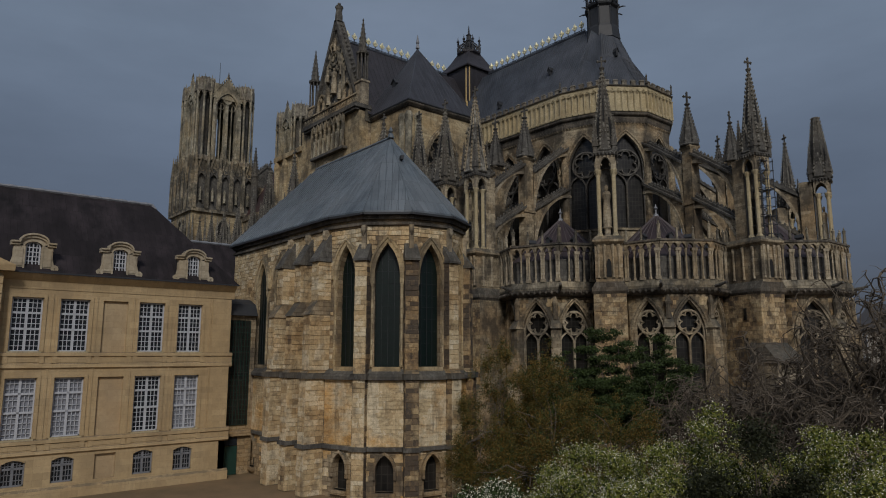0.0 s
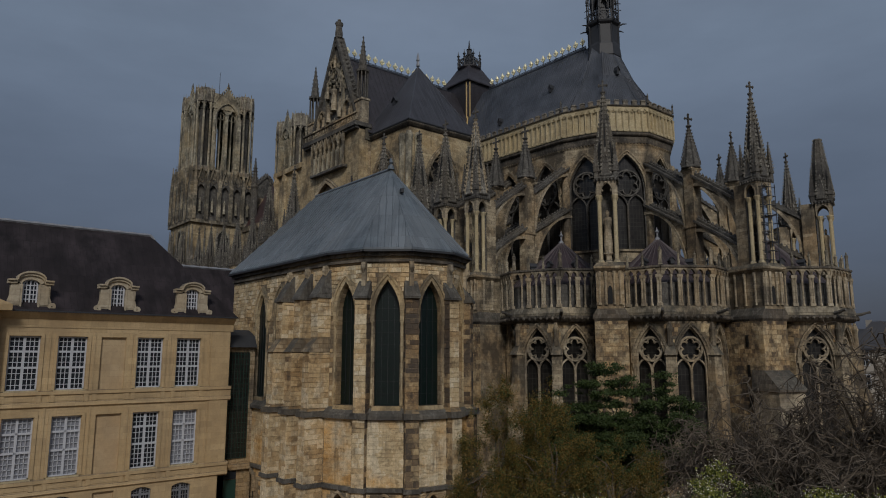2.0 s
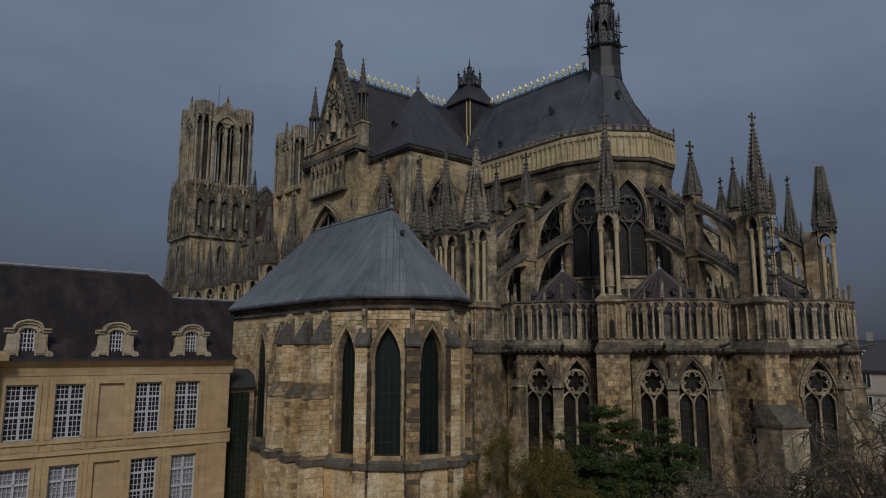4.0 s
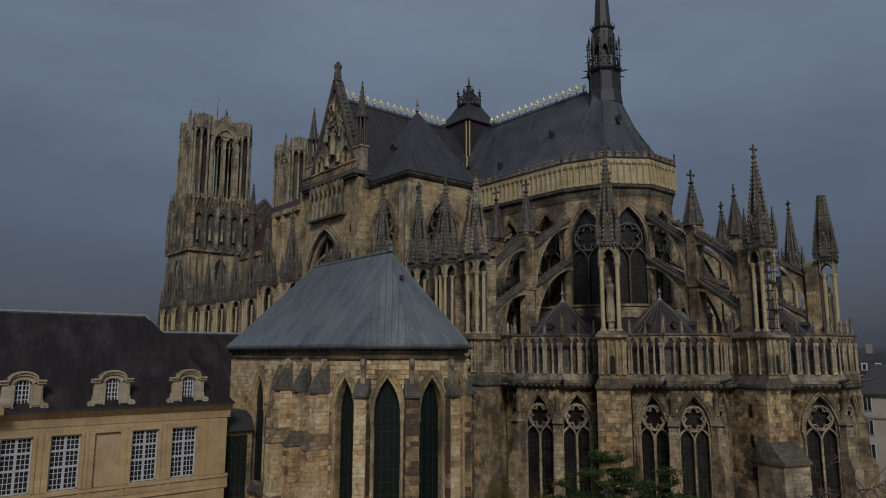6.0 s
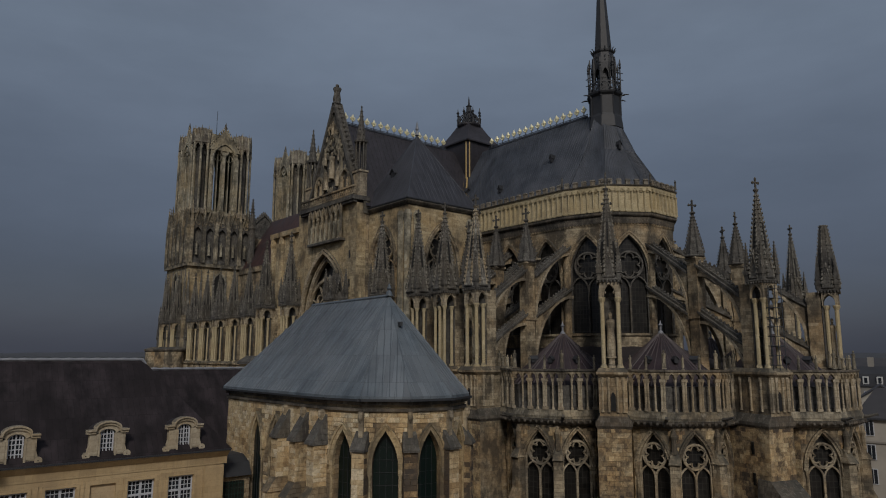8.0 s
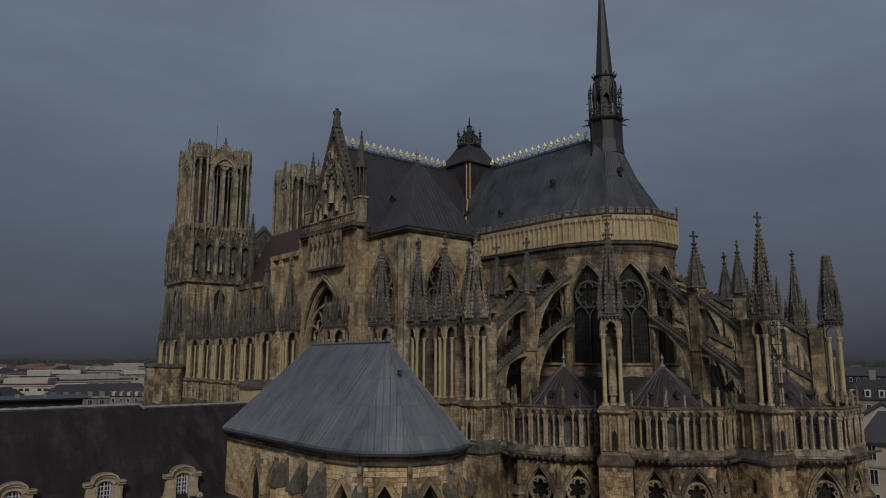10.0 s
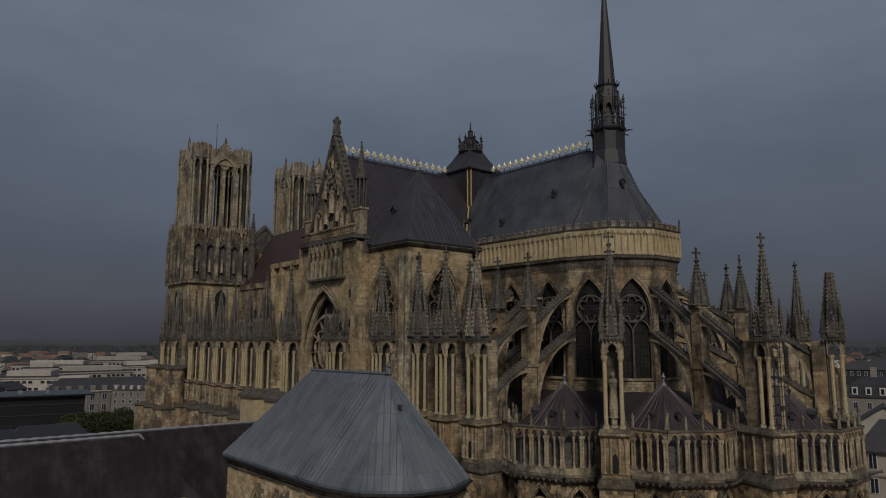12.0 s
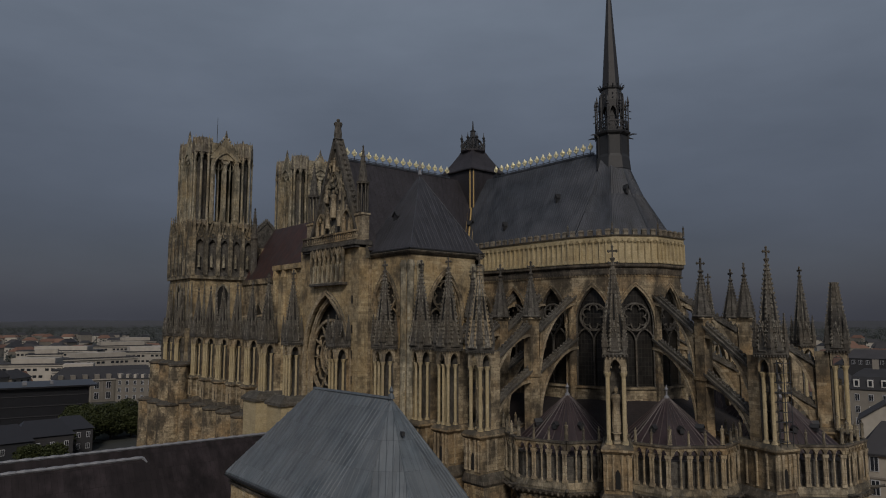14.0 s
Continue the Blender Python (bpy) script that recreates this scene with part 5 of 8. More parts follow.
for i in range(8):
    b = radians(45 * i + 22.5)
    p0 = (FX + 1.66 * math.cos(b), CY + 1.66 * math.sin(b))
    g = MB().turned(*p0, [(0.17, 59.7), (0.13, 60.2), (0.13, 62.6), (0.22, 63.4), (0.18, 64.2), (0.03, 65.4)], 5)
    part("gallery_post", g, M_IRON, fleche)
    g = MB().turned(FX + 2.3 * math.cos(b), CY + 2.3 * math.sin(b), [(0.12, 59.0), (0.1, 61.4), (0.1, 63.4), (0.22, 63.6), (0.1, 63.8), (0.2, 64.0), (0.03, 64.9)], 5)
    g.tube([(FX + 2.1 * math.cos(b), CY + 2.1 * math.sin(b), 59.3), (FX + 2.9 * math.cos(b), CY + 2.9 * math.sin(b), 59.45), (FX + 3.4 * math.cos(b), CY + 3.4 * math.sin(b), 59.35)], [0.16, 0.11, 0.06], 5)
    for z in (61.6, 62.6):
        g.tube([(FX + 1.66 * math.cos(b), CY + 1.66 * math.sin(b), z + 0.4), (FX + 2.7 * math.cos(b), CY + 2.7 * math.sin(b), z)], [0.06, 0.06], 4)
    part("gallery_finial", g, M_IRON, fleche)
    b2 = b + radians(45)
    pa, pb = (FX + 2.3 * math.cos(b), CY + 2.3 * math.sin(b)), (FX + 2.3 * math.cos(b2), CY + 2.3 * math.sin(b2))
    L = math.hypot(pa[0] - pb[0], pa[1] - pb[1])
    for z_ in (59.75, 61.1):
        part("gallery_rail", MB().box(0, L, -0.07, 0.07, z_, z_ + 0.18), M_IRON, fleche, m=wall_pose(pb, pa))
    for k in range(2):
        part("rail_brace", MB().ribbon([(L * k / 2, 59.9), (L * (k + 1) / 2, 61.1)], 0.13, -0.05, 0.05), M_IRON, fleche, m=wall_pose(pb, pa))
        part("rail_brace", MB().ribbon([(L * (k + 1) / 2, 59.9), (L * k / 2, 61.1)], 0.13, -0.05, 0.05), M_IRON, fleche, m=wall_pose(pb, pa))

# ---- transept
tw = MB()
k = len(tw.v)
panel(tw, 0, 16.4, 0, 44.4, [(8.35, 6.2, 20.5, 28.2, 9.4)], 0, -1.5, 10)
tw.shift(k, wall_pose((-77.0, 49.3), (-93.4, 49.3)))
transept = part("transept_wall", tw, M_CLEAN, cathedral)
for bx in ((-77.9, -77.08, 50.0, CY - 8, 0, 43.0), (-93.3, -92.3, 50.0, CY - 8, 0, 43.0), (-77.9, -77.0, CY + 8, 103.5, 0, 43.0), (-93.4, -92.3, CY + 8, 103.5, 0, 43.0), (-93.4, -77.0, 103.5, 104.5, 0, 44.4)):
    part("transept_wall", MB().box(*bx), M_STONE, cathedral)
for z_ in (25.2, 28.6, 32.0, 36.0):
    part("slit_window", MB().box(-78.75, -78.45, 49.24, 49.5, z_, z_ + 1.1), M_GLASS, transept)
part("corner_block", MB().box(-79.6, -76.9, 50.32, 51.28, 42.2, 43.9), M_TOWER, cathedral)
rw = MB()
rose(rw, 0, 28.4, 5.3, 12, -1.0, -0.7, 0.2)
rw.ribbon(circle(0, 28.4, 5.4, 28), 0.32, -1.1, -0.6, True)
for i in range(12):
    b_ = math.pi / 6 * i
    rw.ribbon([(1.5 * math.cos(b_), 28.5 + 1.5 * math.sin(b_)), (5.3 * math.cos(b_), 28.4 + 5.3 * math.sin(b_))], 0.16, -1.0, -0.75)
rw.ribbon(circle(0, 28.6, 1.5, 20), 0.3, -1.0, -0.7, True)
rose(rw, 0, 28.6, 2.6, 12, -1.0, -0.7, 0.18)
for d, w_ in ((0.0, 0.4), (0.5, 0.3), (-0.5, 0.4), (-1.0, 0.3)):
    rw.ribbon(arch_line(0, 6.1 + d, 21, 28.2, 9.3 + d), w_, -0.8 if d < 0 else -0.1, -0.3 if d < 0 else 0.35 - d * 0.2)
MROSE = Matrix.Translation((-85.35, 49.3, 0)) @ Matrix.Rotation(math.pi, 4, "Z")
rosewin = part("rose_window", rw, M_PALE, cathedral, m=MROSE)
part("leaded_glass", MB().slab(arch_line(0, 6.25, 20.4, 28.2, 9.45), -1.3, -1.2), M_GLASS, rosewin, m=MROSE)

# gallery of statues, balustrade, gable
gal = MB()
panel(gal, 0, 9.2, 39.0, 43.6, [(0.8 + 1.265 * i, 0.54, 39.1, 42.2, 0.8) for i in range(7)], 1.15, 0.95, 5)
for i in range(8):
    gal.turned(0.168 + 1.265 * i, 1.15, [(0.13, 39.0), (0.1, 39.3), (0.1, 41.9), (0.2, 42.2), (0.12, 43.4), (0.02, 44.2)], 6)
for i in range(7):
    gal.ribbon([(0.2 + 1.265 * i, 42.5), (0.8 + 1.265 * i, 43.9), (1.4 + 1.265 * i, 42.5)], 0.12, 1.1, 1.35)
gal.slot = 1
# near-black gallery back puts the niches' shade into the colour
gal.box(-0.1, 9.3, 0, 1.25, 38.65, 39.0).box(0, 9.2, 0.02, 0.2, 39.0, 43.6)
gal.box(-3.2, 12.0, -1.6, 1.3, 43.95, 44.25).box(-3.0, 11.8, -1.6, 1.1, 43.6, 43.95).box(-3.1, 11.9, -1.6, 1.2, 44.25, 44.6)
MG = Matrix.Translation((-80.0, 49.75, 0)) @ Matrix.Rotation(math.pi, 4, "Z")
gallery = part("statue_gallery", gal, (M_TOWER, M_CRUST_SHADE), cathedral, m=MG)
for i in range(7):
    place("statue", statue_mesh(3.1, M_BELFRY), gallery, MG @ Matrix.Translation((0.8 + 1.265 * i, 0.85, 39.0)))
rail = MB().box(-3.2, 12.0, 0.75, 1.1, 45.75, 46.0).box(-3.2, 12.0, 0.75, 1.1, 44.7, 44.9)
for i in range(31):
    rail.turned(-3.1 + i * 0.5, 0.92, [(0.08, 44.9), (0.12, 45.2), (0.07, 45.5), (0.11, 45.75)], 5)
part("balustrade", rail, M_STONE, gallery, m=MG)
gab = MB()
GW, GT = 6.6, 60.2
gab.slab([(-GW, 44.7), (GW, 44.7), (GW, 45.6), (0.35, GT), (-0.35, GT), (-GW, 45.6)], -0.9, 0)
gable = part("gable", gab, M_CRUST_SHADE, cathedral, "pierced and sculpted gable", m=Matrix.Translation((-85.3, 50.4, 0)) @ Matrix.Rotation(math.pi, 4, "Z"))
gm = MB()
for s in (-1, 1):
    gm.ribbon([(s * (GW + 0.1), 45.5), (0, GT + 0.3)], 0.5, -1.0, 0.45)
    for i in range(18):
        f = (i + 0.5) / 18
        gm.turned(s * (GW + 0.5) * (1 - f), -0.3, [(0.14, 45.7 + (GT - 45.6) * f), (0.42, 46.1 + (GT - 45.6) * f), (0.05, 46.8 + (GT - 45.6) * f)], 5)
part("gable_coping", gm, M_CRUST_SHADE, gable, m=WORLD[gable])
rng_g = random.Random(5)
rel = MB()
for i in range(80):
    z = 46.2 + 10.5 * rng_g.random() ** 1.3
    hw = GW * (GT - z) / (GT - 45) * 0.8
    xx = rng_g.uniform(-hw, hw)
    h = rng_g.uniform(0.5, 1.3)
    r_ = rng_g.uniform(0.12, 0.28)
    rel.turned(xx, rng_g.uniform(0.0, 0.3), [(r_ * 0.7, z), (r_, z + h * 0.3), (r_ * 0.65, z + h * 0.6), (r_ * 0.8, z + h * 0.8), (0.04, z + h)], 6)
for xc, w_, z0, z1, z2 in ((0, 2.3, 47.2, 51.0, 4.6), (-3.6, 1.2, 46.0, 47.6, 1.9), (3.6, 1.2, 46.0, 47.6, 1.9)):
    rel.ribbon(arch_line(xc, w_, z0, z1, z2), 0.3, -0.05, 0.45)
rel.ribbon(circle(0, 54.2, 1.0, 16), 0.25, -0.05, 0.4, True)
part("gable_relief", rel, M_TOWER, gable, "weathered carved figures", m=WORLD[gable])
for xx, zz, hh in ((-4.5, 45.8, 2.3), (-3.0, 45.9, 2.6), (3.0, 45.9, 2.6), (4.5, 45.8, 2.3), (-1.6, 47.2, 2.9), (1.6, 47.2, 2.9), (0.0, 48.6, 4.2), (-1.9, 51.0, 2.3), (1.9, 51.0, 2.3), (0.0, 55.4, 2.2)):
    place("statue", statue_mesh(hh, M_PALE), gable, WORLD[gable] @ Matrix.Translation((xx, 0.35, zz)) @ Matrix.Diagonal((1.25, 1.0, 1, 1)))
tip = MB().turned(-85.3, 50.6, [(0.6, 58.9), (0.5, 60.2), (0.62, 60.3), (0.4, 60.5)], 8)
part("gable_pedestal", tip, M_CRUST_SHADE, gable)
place("statue", statue_mesh(3.8, M_CRUST_SHADE), gable, Matrix.Translation((-85.3, 50.6, 60.4)) @ Matrix.Diagonal((1.5, 1.5, 0.84, 1)))
for gx in (-78.4, -92.2):
    tp = MB().prism([(gx - 0.85, 50.0), (gx + 0.85, 50.0), (gx + 0.85, 51.2), (gx - 0.85, 51.2)], 44.3, 48.2)
    tp.prism([(gx - 0.97, 49.86), (gx + 0.97, 49.86), (gx + 0.97, 51.34), (gx - 0.97, 51.34)], 48.2, 48.5)
    turret = part("gable_turret", tp, M_PALE, cathedral)
    sp = MB()
    for i in range(8):
        b = radians(45 * i)
        sp.turned(gx + 0.75 * math.cos(b), 50.6 + 0.75 * math.sin(b), [(0.12, 48.6), (0.12, 52.6)], 5)
    sp.turned(gx, 50.6, [(0.95, 52.6), (1.0, 52.9), (0.8, 53.0)], 8)
    spire(sp, gx, 50.6, 0.66, 53.0, 58.2, 8, 0, 7, 0.04, 0.13)
    part("spire", sp, M_CRUST_SHADE, turret)

# east pavilion tower of the transept
PX0, PX1, PY0, PY1 = -79.4, -68.2, 51.4, 63.4
pw = MB()
PWIN = dict(a=2.65, sill=25.5, spring=34.4, rise=5.4)
MS = Matrix.Translation((PX1, PY0, 0)) @ Matrix.Rotation(math.pi, 4, "Z")
ME = Matrix.Translation((PX1, PY1, 0)) @ Matrix.Rotation(-math.pi / 2, 4, "Z")
for mm, L, wc in ((MS, PX1 - PX0, 5.4), (ME, PY1 - PY0, 6.35)):
    k = len(pw.v)
    panel(pw, 0, L if mm is MS else L - 1.003, 0, 42.2, [(wc, PWIN["a"], PWIN["sill"], PWIN["spring"], PWIN["rise"])], 0, -1.0)
    pw.shift(k, mm)
pw.box(PX0, PX1, PY1 - 1, PY1, 0, 42.2)
pavilion = part("pavilion_wall", pw, M_CLEAN, cathedral)
for mm, L in ((MS, PX1 - PX0), (ME, PY1 - PY0)):
    for xx in (0.0, 1.4, L - 1.4):
        place("wall_shaft", once("wall_shaft", lambda: MB().turned(0, 0.05, [(0.45, 0), (0.45, 40.2), (0.6, 40.8), (0.35, 41.4)], 8).mesh("wall_shaft", M_BELFRY)), pavilion, mm @ Matrix.Translation((xx, 0, 0)))
for mm, wc in ((MS, 5.4), (ME, 6.35)):
    add_window(cathedral, mm @ Matrix.Translation((wc, 0, 0)), kind="two", hood=0.4, depth=0.75, **PWIN)
sq = lambda r: [(PX0, PY0 - r), (PX1 + r, PY0 - r), (PX1 + r, PY1 + r), (PX0, PY1 + r)]
part("cornice", ring(MB(), sq, [(0, 42.1), (0.2, 42.2), (0.42, 42.45), (0.5, 42.6), (0.35, 42.8), (-0.4, 42.8)]), M_LEDGE, pavilion)
pr = MB()
ap = (-74.6, 57.7, 54.2)
base = [(-79.3, PY0 - 0.3, 42.8), (PX1 + 0.3, PY0 - 0.3, 42.8), (PX1 + 0.3, PY1 + 0.3, 42.8), (-79.3, PY1 + 0.3, 42.8)]
pr.add(base + [ap], [(0, 1, 4), (1, 2, 4), (2, 3, 4), (3, 0, 4)])
pavroof = part("pavilion_roof", pr, M_DIMLEAD, cathedral, "hipped dark lead pavilion roof")
for a, b in ((Vector(base[0]), Vector(base[1])), (Vector(base[1]), Vector(base[2]))):
    foot = a.lerp(b, (Vector(ap) - a).dot(b - a) / (b - a).length_squared)      # the point of the eave below the apex
    fm = (foot - a).length / (b - a).length
    mb = MB()
    for q in range(1, 18):
        f = q / 18
        mb.tube([a.lerp(b, f), a.lerp(b, f) + (Vector(ap) - foot) * (f / fm if f < fm else (1 - f) / (1 - fm))], [0.025, 0.025], 4)
    tagged(part("roof_seams", mb, M_DIMLEAD, pavroof), kind="stuff")
for c_ in base[:3]:
    part("hip_roll", MB().tube([c_, ap], [0.09, 0.07], 6), M_LEAD, pavroof)
part("finial", MB().turned(*ap[:2], [(0.3, 54.3), (0.16, 55.0), (0.26, 55.2), (0.04, 56.4)], 8), M_ZINC, pavroof)
place("roof_dormer", once("dorm", dormer_small), pavroof, Matrix.Translation((-75.0, 54.2, 47.3)) @ Matrix.Rotation(math.pi, 4, "Z") @ Matrix.Scale(1.2, 4))
eg = MB().box(-80, PX1 + 0.45, PY0 - 0.5, PY0 - 0.25, 42.8, 42.96).box(PX1 + 0.25, PX1 + 0.5, PY0 - 0.5, PY1 + 0.4, 42.8, 42.96)
part("eaves_gutter", eg, M_IRON, pavroof)

# piers before the transept and pavilion, west block
for x_, y_, top in ((-79.6, 72.9, "stub"), (-71.2, 74.6, "cross"), (-92.8, 72.9, "cross"), (-101.2, 72.9, "cross")):
    add_pier(radial(-90, x_, y_), top, False)
wb = MB()
wb.box(-103.8, -93.4, 50.3, 66.0, 0, 41.9).box(-104.3, -93.0, 49.8, 66.4, 41.9, 42.7)
for xx in (-103.6, -100.6, -97.0, -94.0):
    wb.turned(xx, 50.2, [(0.5, 0), (0.5, 40.2), (0.65, 40.7), (0.5, 41.85)], 8)
part("transept_west_block", wb, M_CLEAN, cathedral)
for x0, x1 in ((-103.6, -99.0), (-95.2, -90.6)):
    bp = MB().box(x0, x1, 45.2, 52.0, 0, 21.4)
    bs = part("stair_base", bp, M_NEW, cathedral)
    part("cap", MB().loft([[(x0 - 0.3, 44.9, 21.4), (x1 + 0.3, 44.9, 21.4), (x1 + 0.3, 52, 21.4), (x0 - 0.3, 52, 21.4)], [(x0 - 0.3, 44.9, 21.8), (x1 + 0.3, 44.9, 21.8), (x1 + 0.3, 52, 21.8), (x0 - 0.3, 52, 21.8)], [(x0 + 0.5, 46, 22.7), (x1 - 0.5, 46, 22.7), (x1 - 0.5, 52, 22.7), (x0 + 0.5, 52, 22.7)]]), M_CRUST_SHADE, bs)

# ---- nave
nv = MB()
nv.box(-160, -93, 61.0, 62.2, 0, 21.0).box(-160, -93, 68.6, 69.6, 0, 43.0).box(-160, -93, 85.2, 86.2, 0, 43.0).box(-160, -93, 92.6, 93.8, 0, 21.0)
nv.box(-160, -93, 68.3, 68.7, 42.3, 43.5)
part("nave_wall", nv, M_STONE, cathedral)
part("aisle_roof", MB().add([(-160, 60.8, 21), (-93, 60.8, 21), (-93, 68.7, 26), (-160, 68.7, 26)], [(0, 1, 2, 3)]), M_SLATE, cathedral)
for i in range(7):
    x_ = -153.5 + 7.2 * i
    m = radial(-90, x_, 80.7)
    add_pier(m, "cross", False)
    place("flying_buttress", once(("fly", "nave"), lambda: flyer_mesh(12.0, 36.0, 23.9, 29.0, 5.2)), cathedral, m)
    low = part("buttress_foot", MB().turned(26.4, 0, [(2.1, 0), (2.1, 15.6)], 18), M_STONE, cathedral, m=m)
    part("foot_ledge", MB().turned(26.4, 0, [(2.1, 15.5), (2.3, 15.75), (2.3, 16.0), (1.2, 16.4)], 18), M_LEDGE, low, m=m)
    nw = dict(a=2.1, sill=26.0, spring=33.5, rise=3.8)
    add_window(cathedral, Matrix.Translation((x_ + 3.6, 68.55, 0)) @ Matrix.Rotation(math.pi, 4, "Z"), kind="two", hood=0.34, depth=-0.02, **nw)


# ---- west towers
def tower(name, x0, x1, y0, y1, label):
    cx, cy = (x0 + x1) / 2, (y0 + y1) / 2
    mb = MB()
    mb.prism([(x0 - 1.2, y0 - 1.2), (x1 + 1.2, y0 - 1.2), (x1 + 1.2, y1 + 1.2), (x0 - 1.2, y1 + 1.2)], 0, 32)
    mb.prism([(x0 - 0.9, y0 - 0.9), (x1 + 0.9, y0 - 0.9), (x1 + 0.9, y1 + 0.9), (x0 - 0.9, y1 + 0.9)], 43.6, 44.4)
    mb.prism([(x0 + 0.5, y0 + 0.5), (x1 - 0.5, y0 + 0.5), (x1 - 0.5, y1 - 0.5), (x0 + 0.5, y1 - 0.5)], 44.4, 57)
    tw_ = part(name, mb, M_TOWER, cathedral, label)
    part("middle_stage", MB().prism([(x0 - 0.3, y0 - 0.3), (x1 + 0.3, y0 - 0.3), (x1 + 0.3, y1 + 0.3), (x0 - 0.3, y1 + 0.3)], 32, 43.6), M_CLEAN, tw_)
    # pier clusters with gablets at each level, on the two faces towards the garden and all round
    sides = [((x1, y0), (x0, y0)), ((x0, y0), (x0, y1)), ((x0, y1), (x1, y1)), ((x1, y1), (x1, y0))]
    for p, q in sides:
        L = math.hypot(q[0] - p[0], q[1] - p[1])
        m = wall_pose(p, q)
        n = 5
        for i in range(n + 1):
            xx = L * i / n
            place("pinnacle", once("tower_pin_a", lambda: spire(MB().turned(0, 0.5, [(0.4, 32), (0.4, 34.0), (0.56, 34.5)], 6), 0, 0.6, 0.46, 34.5, 42.9, 4, math.pi / 4, 12, 0.05, 0.13).mesh("pinnacle", M_LICHEN)), tw_, m @ Matrix.Translation((xx, 0, 0)))
            place("pinnacle", once("tower_pin_b", lambda: spire(MB().turned(0, 1.3, [(0.5, 14), (0.5, 26.2), (0.75, 26.8)], 6), 0, 1.3, 0.74, 26.8, 34.5, 4, math.pi / 4, 12, 0.06, 0.16).mesh("pinnacle", M_CRUST_SHADE)), tw_, m @ Matrix.Translation((xx, 0, 0)))
        g = MB()
        n = 5
        wv = L / n
        panel(g, 0, L, 44.4, 54.6, [(wv * (i + 0.5), wv * 0.32, 45.2, 51.4, 1.7) for i in range(n)], 0.7, 0.3, 4)
        g2 = MB()
        for i in range(n):
            xc = wv * (i + 0.5)
            g2.ribbon([(xc - wv * 0.46, 52.4), (xc, 57.6)], 0.2, 0.4, 1.0).ribbon([(xc + wv * 0.46, 52.4), (xc, 57.6)], 0.2, 0.4, 1.0)
            g2.slab([(xc - wv * 0.4, 53.0), (xc + wv * 0.4, 53.0), (xc, 57.0)], 0.4, 0.6)
            rose(g2, xc, 54.1, 0.5, 3, 0.55, 0.8, 0.12)
            for s in (-1, 1):
                g2.turned(xc + s * wv * 0.35, 0.85, [(0.15, 44.6), (0.11, 45), (0.11, 51), (0.2, 51.5)], 6)
                for q in range(5):
                    g2.turned(xc + s * wv * 0.46 * (1 - (q + 0.5) / 5), 0.7, [(0.03, 52.6 + 5 * (q + 0.5) / 5), (0.2, 52.9 + 5 * (q + 0.5) / 5), (0.03, 53.3 + 5 * (q + 0.5) / 5)], 4)
        for i in range(n + 1):
            g2.box(wv * i - 0.35, wv * i + 0.35, 0.3, 1.15, 44.4, 52.6)
            spire(g2, wv * i, 0.7, 0.6, 52.6, 59.6, 4, math.pi / 4, 9, 0.05, 0.17)
        # gallery panel and niche backs coloured dark as painted recess shade
        gs = part("statue_gallery", g, M_CRUST_SHADE, tw_, m=m)
        part("gallery_screen", g2, M_TOWER, gs, m=m)
        part("niche_back", MB().box(0.2, L - 0.2, -0.4, 0.02, 44.4, 54.0), M_CRUST_SHADE, tw_, m=m)
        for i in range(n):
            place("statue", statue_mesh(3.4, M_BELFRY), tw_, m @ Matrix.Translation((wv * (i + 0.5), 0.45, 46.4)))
        # black sheet on the stage wall paints the shade of a lancet opening
        lan_ = part("lancet", MB().slab(arch_line(L / 2, 1.5, 33, 39.6, 2.6), 0.3, 0.34), M_SLOTSHADE, tw_, m=m)
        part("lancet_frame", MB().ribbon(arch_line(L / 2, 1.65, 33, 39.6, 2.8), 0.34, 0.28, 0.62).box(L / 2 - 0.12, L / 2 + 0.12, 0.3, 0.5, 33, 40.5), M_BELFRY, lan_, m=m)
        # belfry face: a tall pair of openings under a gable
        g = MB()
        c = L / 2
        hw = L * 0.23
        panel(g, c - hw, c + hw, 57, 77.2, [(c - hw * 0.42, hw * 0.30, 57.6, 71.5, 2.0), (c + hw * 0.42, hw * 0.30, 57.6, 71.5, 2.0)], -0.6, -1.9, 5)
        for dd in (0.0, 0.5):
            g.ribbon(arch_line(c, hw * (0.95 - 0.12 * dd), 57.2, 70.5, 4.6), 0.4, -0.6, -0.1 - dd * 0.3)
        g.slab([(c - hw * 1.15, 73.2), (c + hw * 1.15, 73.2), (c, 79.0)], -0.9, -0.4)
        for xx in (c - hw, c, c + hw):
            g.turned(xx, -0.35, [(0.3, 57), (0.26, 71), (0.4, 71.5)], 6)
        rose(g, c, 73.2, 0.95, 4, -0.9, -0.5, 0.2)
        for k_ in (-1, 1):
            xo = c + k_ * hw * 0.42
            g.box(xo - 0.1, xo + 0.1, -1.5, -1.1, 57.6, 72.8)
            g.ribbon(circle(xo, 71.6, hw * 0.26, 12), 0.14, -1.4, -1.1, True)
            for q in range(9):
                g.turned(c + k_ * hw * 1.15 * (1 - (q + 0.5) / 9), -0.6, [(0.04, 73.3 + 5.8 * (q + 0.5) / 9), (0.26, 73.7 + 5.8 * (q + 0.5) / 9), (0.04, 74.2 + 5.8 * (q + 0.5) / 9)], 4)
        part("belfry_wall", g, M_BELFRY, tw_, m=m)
        part("finial", MB().turned(c, -0.65, [(0.2, 78.6), (0.34, 79.4), (0.05, 80.7)], 6), M_CRUST_SHADE, tw_, m=m)
